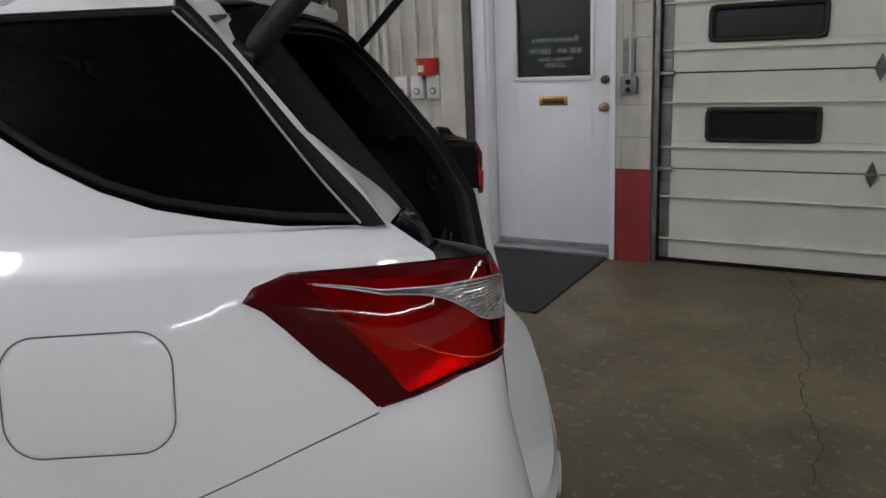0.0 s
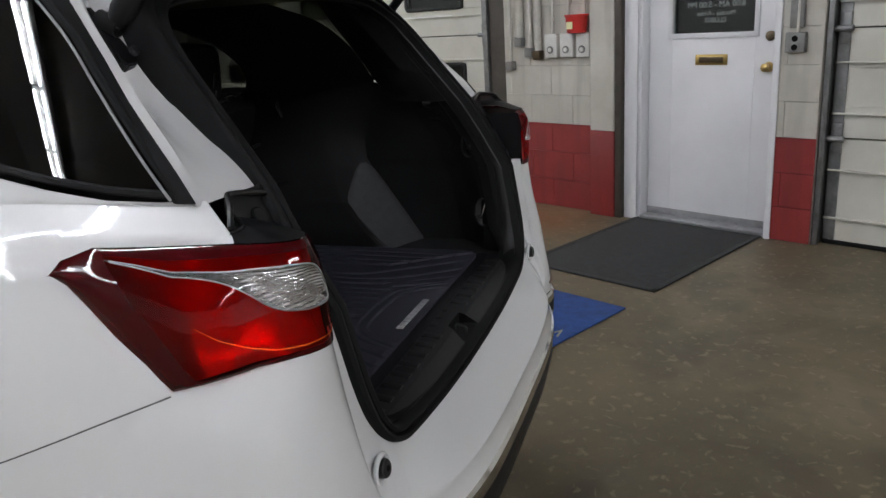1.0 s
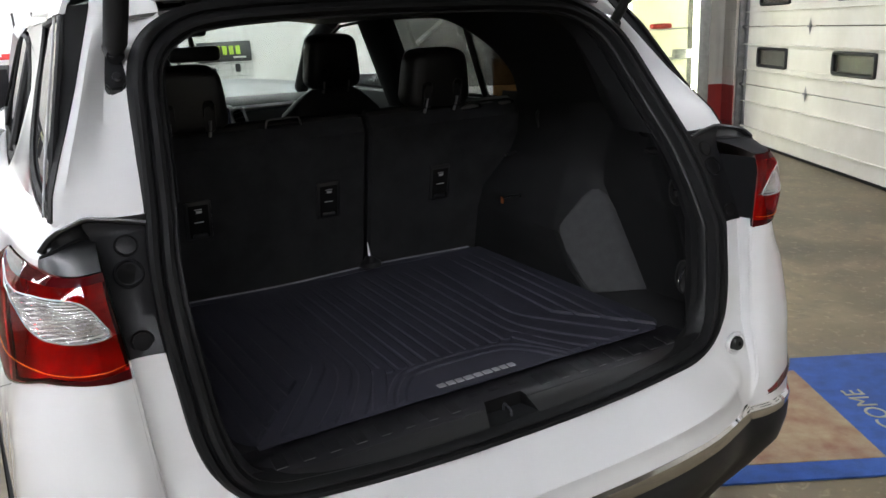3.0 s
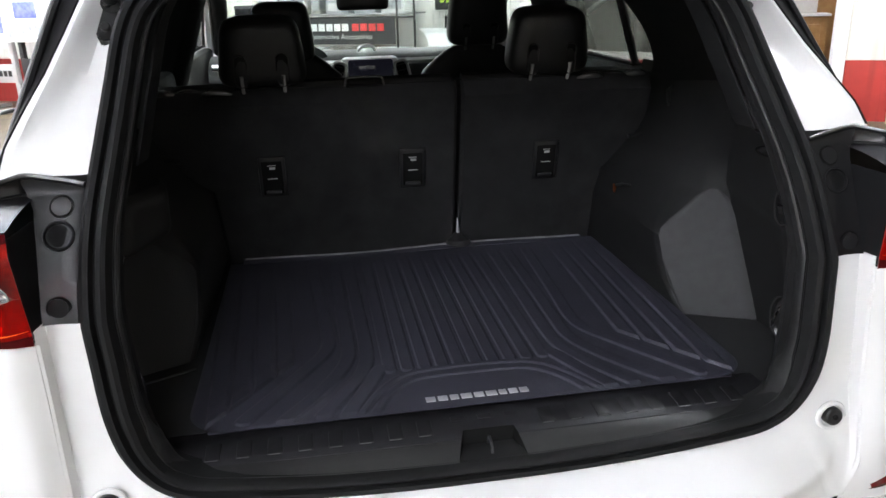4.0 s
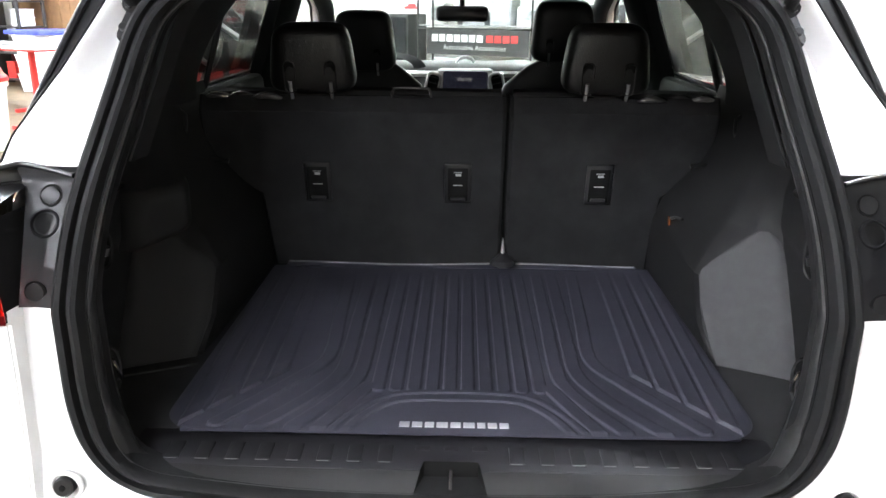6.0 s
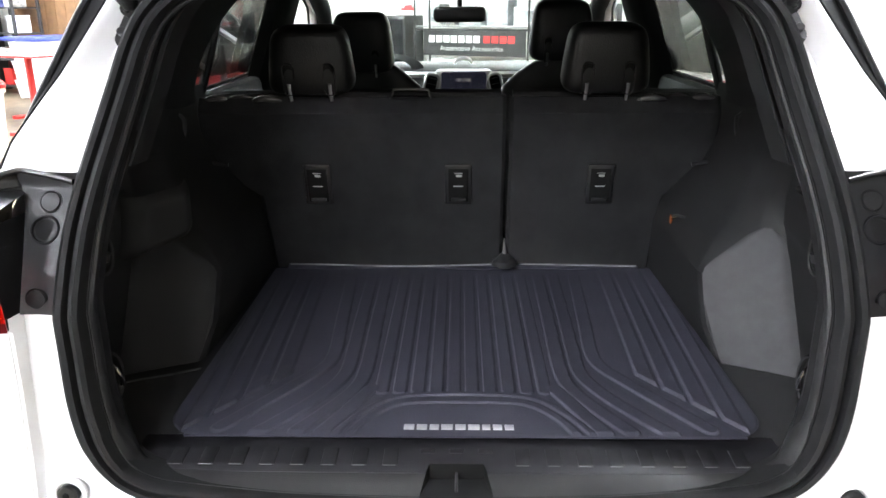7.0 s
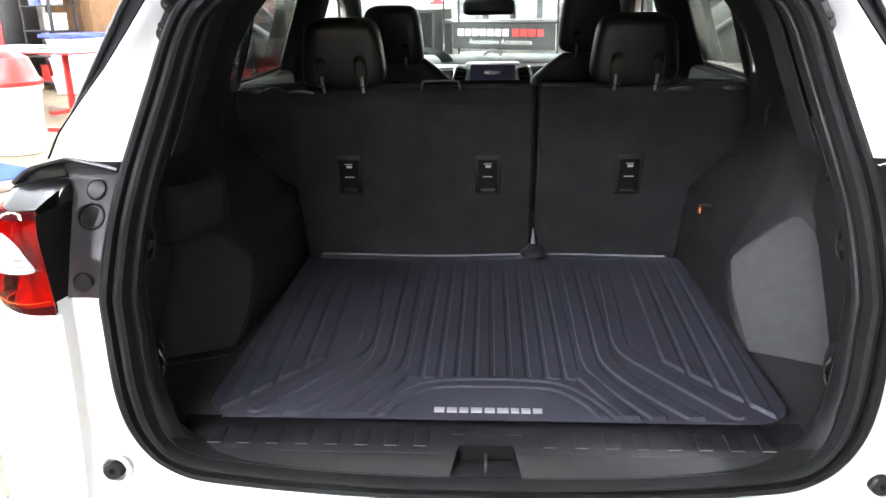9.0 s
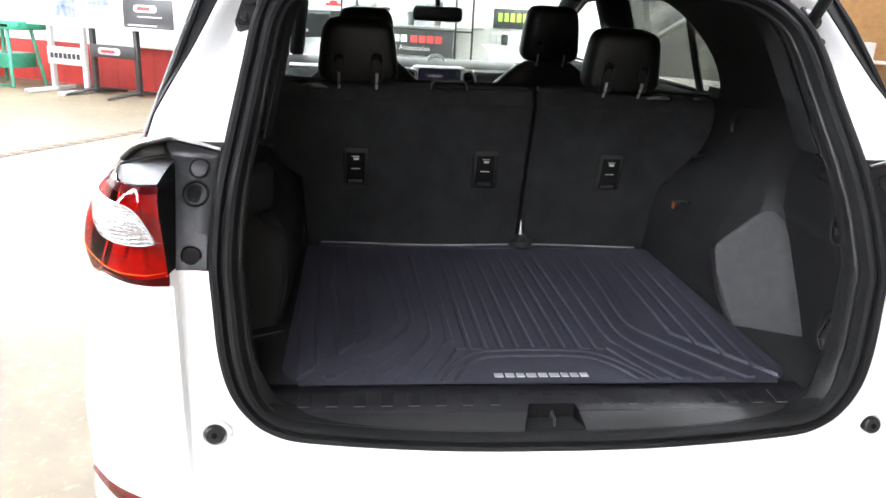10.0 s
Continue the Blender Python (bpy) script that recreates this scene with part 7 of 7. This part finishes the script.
bars(b1, "dark_bar", M["black_paint"], -9.93, -9.32, 8.029, 0.49, 0.57, 7, "dark brand bar")
b2 = bench(-9.16, -7.72, (-9.12, -8.30), M["black_paint"], "black steel display bench with a white top", "tri")
part("sign_board", box(-9.12, -8.30, 8.03, 8.05, 0.56, 0.74, 0.006), M["poster_dark"], b2)
oval = rounded(-8.98, -8.56, 0.60, 0.70, 0.05, 6)
part("oval_mark", polygon([(x, 8.028, z) for x, z in oval], 0.003), M["white_print"], b2)
part("red_mark", box(-8.92, -8.66, 8.022, 8.026, 0.63, 0.67, 0.0006), M["red_print"], b2)
po = thing("bench_poster", "printed board with blue shapes standing on the bench", "poster", "bench posters", m=at_room(-10.12, 8.2))
part("board", box(0, 1.36, 0, 0.015, 0.997, 1.62, 0.002), M["white_board"], po)
part("blue_shape", box(0.18, 0.6, -0.004, 0.0, 1.08, 1.5, 0.002), M["poster_blue"], po)
part("blue_shape", box(0.85, 1.25, -0.004, 0.0, 1.28, 1.5, 0.002), M["poster_blue"], po)
part("grey_shape", box(0.02, 0.16, -0.004, 0.0, 1.04, 1.55, 0.002), M["poster_grey"], po)
part("grey_shape", box(0.66, 1.34, -0.004, 0.0, 1.02, 1.22, 0.002), M["poster_grey"], po)
po = thing("bench_poster", "charcoal board with a red and white mark standing on the bench", "poster", "bench posters", m=at_room(-8.62, 8.2))
part("board", box(0, 0.9, 0, 0.015, 0.997, 1.40, 0.002), M["poster_dark"], po)
oval = rounded(0.2, 0.62, 1.22, 1.32, 0.05, 6)
part("oval_mark", polygon([(x, -0.003, z) for x, z in oval], 0.003), M["white_print"], po)
part("red_mark", box(0.27, 0.5, -0.008, -0.004, 1.245, 1.295, 0.0006), M["red_print"], po)
part("text_bar", box(0.26, 0.7, -0.003, 0.0, 1.15, 1.165, 0.0005), M["pale_print"], po)
part("text_bar", box(0.08, 0.6, -0.003, 0.0, 1.03, 1.045, 0.0005), M["pale_print"], po)

gs = thing("green_stand", "green steel machine stand with splayed legs", "stand", m=at_room(-11.0, 8.15))
part("tray", box(-0.42, 0.62, -0.25, 0.3, 0.86, 0.985, 0.012), M["green_paint"], gs)
part("slot", box(0.1, 0.4, -0.256, -0.248, 0.9, 0.94, 0.004), M["gap"], gs)
for x0, x1 in ((-0.3, -0.42), (0.32, 0.44)):
    for y0, y1 in ((-0.2, -0.3), (0.22, 0.3)):
        part("leg", tube([(x0, y0, 0.87), (x1, y1, 0.0)], 0.028, 6), M["green_paint"], gs)
part("lower_shelf", box(-0.34, 0.36, -0.22, 0.24, 0.28, 0.5, 0.01), M["green_paint"], gs)
part("cross_bar", tube([(-0.42, -0.3, 0.03), (0.44, -0.3, 0.03)], 0.02, 6), M["green_paint"], gs)

# stool and black cabinet by the benches
st = thing("bar_stool", "chrome bar stool with a black vinyl seat and back", "stool", m=at_room(-6.75, 7.55))
part("seat", tube([(0, 0, 0.74), (0, 0, 0.75), (0, 0, 0.80), (0, 0, 0.82)], 0.19, 24, radii=[0.17, 0.19, 0.19, 0.15]), M["vinyl_black"], st)
part("backrest", box(-0.2, 0.2, 0.16, 0.22, 0.86, 1.08, 0.025), M["vinyl_black"], st)
for a in range(4):
    c, s = math.cos(math.pi / 4 + a * math.pi / 2), math.sin(math.pi / 4 + a * math.pi / 2)
    part("leg", tube([(0.12 * c, 0.12 * s, 0.74), (0.21 * c, 0.21 * s, 0.0)], 0.013, 8), M["chrome"], st)
part("foot_ring", tube([(0.18 * math.cos(a), 0.18 * math.sin(a), 0.3) for a in np.linspace(0, 2 * math.pi, 25)], 0.01, 6), M["chrome"], st)
bc = thing("tool_chest", "black tool chest on steel legs with a taped note", "tool chest", m=at_room(-7.2, 8.2))
part("body", box(0, 1.0, 0, 0.5, 0.56, 1.15, 0.012), M["black_paint"], bc)
for i in range(2):
    dr = part("drawer", box(0.03, 0.97, -0.012, 0.002, 0.60 + i * 0.275, 0.86 + i * 0.275, 0.006), M["black_gloss"], bc)
    part("pull", tube([(0.1, -0.02, 0.80 + i * 0.275), (0.5, -0.03, 0.81 + i * 0.275), (0.9, -0.02, 0.80 + i * 0.275)], 0.008, 6), M["grey_line"], dr, "pale drawer pull")
for x in (0.06, 0.5, 0.94):
    part("leg", tube([(x, 0.06, 0), (x, 0.06, 0.57)], 0.02, 8), M["steel"], bc)
part("foot_rail", tube([(0.02, 0.06, 0.3), (0.98, 0.06, 0.3)], 0.015, 8), M["steel"], bc)
part("note", box(0.02, 0.34, -0.016, -0.013, 0.86, 1.12, 0.001), M["yellow_paper"], bc)
sw = thing("slat_board", "cream slatted display board on the wall", "slat board", kind="structure", m=at_room(-7.5, FRONT_Y - 0.03))
for i in range(9):
    part("slat", box(0, 1.75, 0, 0.028, 1.18 + i * 0.135, 1.18 + i * 0.135 + 0.128, 0.005, seg=1), M["cream_board"], sw, smooth=False)

# left end: bins, shelving, drinks machine, red-edged table
for i in range(3):
    tt = thing("storage_tote", "milky plastic storage tote in a stack", "storage tote", "stacked totes", m=at_room(-12.62, 8.2, 0.02 + i * 0.315))
    part("tub", tube([(0, 0, 0), (0, 0, 0.004), (0, 0, 0.29), (0, 0, 0.313)], 0.5, 4, radii=[0.56, 0.6, 0.66, 0.68]), M["clear_tote"], tt, smooth=False)
    tt.matrix_world = at_room(-12.62, 8.2, 0.02 + i * 0.315, 45) 
lid = thing("tote_lid", "blue plastic lid on the top tote", "lid", m=at_room(-12.62, 8.2, 0.967))
part("cover", box(-0.5, 0.5, -0.5, 0.5, 0.0, 0.07, 0.02), M["blue_plastic"], lid)
sh = thing("shelving_unit", "black shelving unit with plastic tubs", "shelving", m=at_room(-14.1, 8.1))
for x in (0, 0.85):
    for y in (0, 0.5):
        part("post", box(x - 0.025, x + 0.025, y - 0.025, y + 0.025, 0, 2.0, 0.004), M["black_paint"], sh)
for z in (0.15, 0.62, 1.08, 1.52, 1.96):
    part("shelf", box(-0.03, 0.88, -0.03, 0.53, z - 0.025, z, 0.004), M["black_paint"], sh)
for x, z, w, h, k in ((0.5, 1.081, 0.26, 0.16, "clear_tote"), (0.5, 1.242, 0.26, 0.14, "clear_tote"), (0.1, 1.521, 0.3, 0.25, "poster_blue"), (0.5, 1.521, 0.22, 0.22, "goods"), (0.15, 0.151, 0.25, 0.3, "red_plastic"), (0.5, 0.151, 0.25, 0.24, "cream_plastic"), (0.1, 0.621, 0.3, 0.2, "goods")):
    t = thing("shelf_tub", "plastic tub on the shelving", "tub", "tubs on the shelving", m=at_room(-14.1 + x, 8.18, z))
    part("body", box(0, w, 0, 0.3, 0, h, 0.015), M[k], t)
    part("rim", box(-0.008, w + 0.008, -0.008, 0.308, h - 0.02, h - 0.004, 0.004), M[k], t)
pn = thing("wood_panelling", "brown wood panelling on the wall", "panelling", kind="structure", m=at_room(-14.6, FRONT_Y - 0.03))
for i in range(8):
    part("board", box(i * 0.29, i * 0.29 + 0.283, 0, 0.024, 0, 2.4, 0.004, seg=1), M["brown_wood"], pn, smooth=False)
vm = thing("drinks_machine", "red and blue drinks machine with a round white mark", "vending machine", m=at_room(-15.35, 7.9))
part("cabinet", box(0, 0.85, 0.03, 0.75, 0.0, 1.85, 0.02), M["black_paint"], vm)
part("red_panel", box(0.05, 0.8, 0.0, 0.028, 0.1, 1.25, 0.01), M["red_print"], vm)
part("blue_panel", box(0.05, 0.8, 0.0, 0.028, 1.26, 1.8, 0.01), M["poster_blue"], vm)
part("round_mark", disc((0.45, 0.0, 1.2), (0, -1, 0), 0.27, 0.006, 28), M["white_print"], vm)
part("mark_band", box(0.22, 0.68, -0.009, -0.006, 1.24, 1.32, 0.001), M["red_print"], vm)
part("mark_band", box(0.22, 0.68, -0.009, -0.006, 1.06, 1.14, 0.001), M["poster_blue"], vm)
rt = thing("work_table", "white work table with a red edge, sheets lying on it", "table", m=at_room(-12.4, 6.0))
part("top", box(0, 2.72, 0, 0.8, 0.885, 0.915, 0.006), M["white_board"], rt)
part("red_edge", box(-0.012, 2.732, -0.012, 0.812, 0.86, 0.886, 0.006), M["red_plastic"], rt, "red edge strip")
for x in (0.5, 2.0):
    part("leg", box(x - 0.03, x + 0.03, 0.36, 0.44, 0, 0.86, 0.006), M["red_plastic"], rt)
    part("foot", box(x - 0.04, x + 0.04, 0.05, 0.75, 0, 0.05, 0.01), M["red_plastic"], rt)
sheet = thing("cover_sheet", "grey plastic sheet lying on the work table", "sheet", m=at_room(-12.1, 6.15, 0.916))
rows = [[(x, y, 0.02 * abs(math.sin(3 * x + y)) + 0.004) for x in np.linspace(0, 2.1, 20)] for y in np.linspace(0, 0.5, 8)]
part("film", solid(grid(rows), 0.003), M["poster_grey"], sheet)
can = thing("waste_bin", "cream plastic waste bin with a red dome lid", "waste bin", m=at_room(-7.92, 4.12))
part("drum", tube([(0, 0, 0), (0, 0, 0.01), (0, 0, 0.6), (0, 0, 0.66), (0, 0, 0.67), (0, 0, 0.72)], 0.3, 28, radii=[0.22, 0.245, 0.29, 0.30, 0.32, 0.32]), M["cream_plastic"], can)
lidp = part("dome_lid", tube([(0, 0, 0.72), (0, 0, 0.76), (0, 0, 0.80), (0, 0, 1.0), (0, 0, 1.06)], 0.3, 28, radii=[0.33, 0.33, 0.29, 0.22, 0.12]), M["red_plastic"], can, "red dome lid")
part("lid_opening", box(-0.15, 0.15, -0.275, -0.2, 0.83, 0.98, 0.01), M["gap"], lidp)
fm = thing("blue_floor_mat", "blue floor mat on the concrete", "floor mat", m=at_room(-8.2, 2.7))
part("sheet", box(0, 1.5, 0, 0.95, 0, 0.01, 0.004), M["blue_mat"], fm)
rb = thing("red_bar", "red painted steel bar lying on the floor", "bar", m=at_room(-9.0, 5.1, 0, 12))
part("beam", box(0, 0.8, 0, 0.07, 0, 0.05, 0.008), M["red_plastic"], rb)
part("end_plate", box(0.78, 0.82, -0.03, 0.1, 0, 0.06, 0.006), M["red_plastic"], rb)

# ---- lit display case ----
dc = thing("display_case", "lit glass display case with stock on glass shelves", "display case", m=at_room(2.0, 8.35))
part("back", box(0, 0.85, 0.42, 0.44, 0.1, 2.1), M["case_back"], dc)
part("base", box(0, 0.85, 0.0, 0.44, 0.0, 0.1, 0.006), M["case_back"], dc)
part("head", box(0, 0.85, 0.0, 0.44, 2.1, 2.2, 0.006), M["case_back"], dc)
part("side", box(-0.02, 0.0, 0.0, 0.44, 0, 2.2, 0.004), M["case_back"], dc)
part("side", box(0.85, 0.98, 0.0, 0.5, 0, 2.2, 0.004), M["grey_box"], dc, "grey metal side")
for z in (0.29, 0.64, 1.02, 1.37, 1.75):
    part("shelf", box(0.005, 0.845, 0.03, 0.41, z, z + 0.008), M["pane"], dc, "glass shelf")
    part("shelf_clip", box(0.0, 0.845, 0.40, 0.418, z - 0.012, z - 0.001, 0.002), M["steel"], dc)
for x in (0.04, 0.81):
    part("lamp", tube([(x, 0.06, 0.15), (x, 0.06, 2.05)], 0.012, 8), M["case_light"], dc, "lit tube")
part("glass_front", box(0.0, 0.85, -0.006, 0.0, 0.1, 2.1), M["pane"], dc)
for x, z, w, h, k in ((0.32, 1.379, 0.24, 0.06, "red_plastic"), (0.05, 1.029, 0.22, 0.09, "bronze"), (0.6, 1.029, 0.22, 0.1, "goods"), (0.3, 0.649, 0.24, 0.05, "bronze"), (0.1, 0.649, 0.14, 0.04, "black_plastic"), (0.35, 0.299, 0.25, 0.13, "poster_blue")):
    t = thing("case_item", "small car accessory on a glass shelf", "accessory", "items in the case", m=at_room(2.0 + x, 8.45, z))
    part("body", box(0, w, 0, 0.14, 0, h, min(0.02, h * 0.4)), M[k], t)

# ---- showroom beyond the passage ----
for i in range(4):
    k = thing("oak_cabinet", "honey oak base cabinet with a panelled door", "cabinet", "oak cabinets", m=at_room(-0.6 + i * 0.62, 13.2))
    part("carcass", box(0, 0.61, 0.02, 0.5, 0, 0.95, 0.004), M["wood"], k)
    part("door", box(0.02, 0.59, 0.0, 0.018, 0.08, 0.92, 0.004), M["wood"], k)
    part("door_panel", box(0.1, 0.51, -0.012, 0.002, 0.17, 0.83, 0.012), M["wood"], k)
tr = thing("counter_slab", "white counter top along the oak cabinets", "counter", m=at_room(-0.65, 13.14))
part("slab", box(0, 2.55, 0, 0.6, 0.952, 0.99, 0.008), M["white_board"], tr)
for i, (x, w, h, kk) in enumerate(((0.1, 0.3, 0.3, "goods"), (0.5, 0.25, 0.4, "box_white"), (0.95, 0.4, 0.22, "poster_grey"), (1.5, 0.3, 0.34, "goods"), (1.95, 0.4, 0.28, "box_white"))):
    t = thing("counter_box", "boxed stock standing on the counter", "box", "boxes on the counter", m=at_room(-0.65 + x, 13.3, 0.991))
    part("carton", box(0, w, 0, 0.25, 0, h, 0.006), M[kk], t)
# Two unseen lights added to brighten the showroom.
for x in (-0.8, 1.6):
    strip_light(x, 11.4)
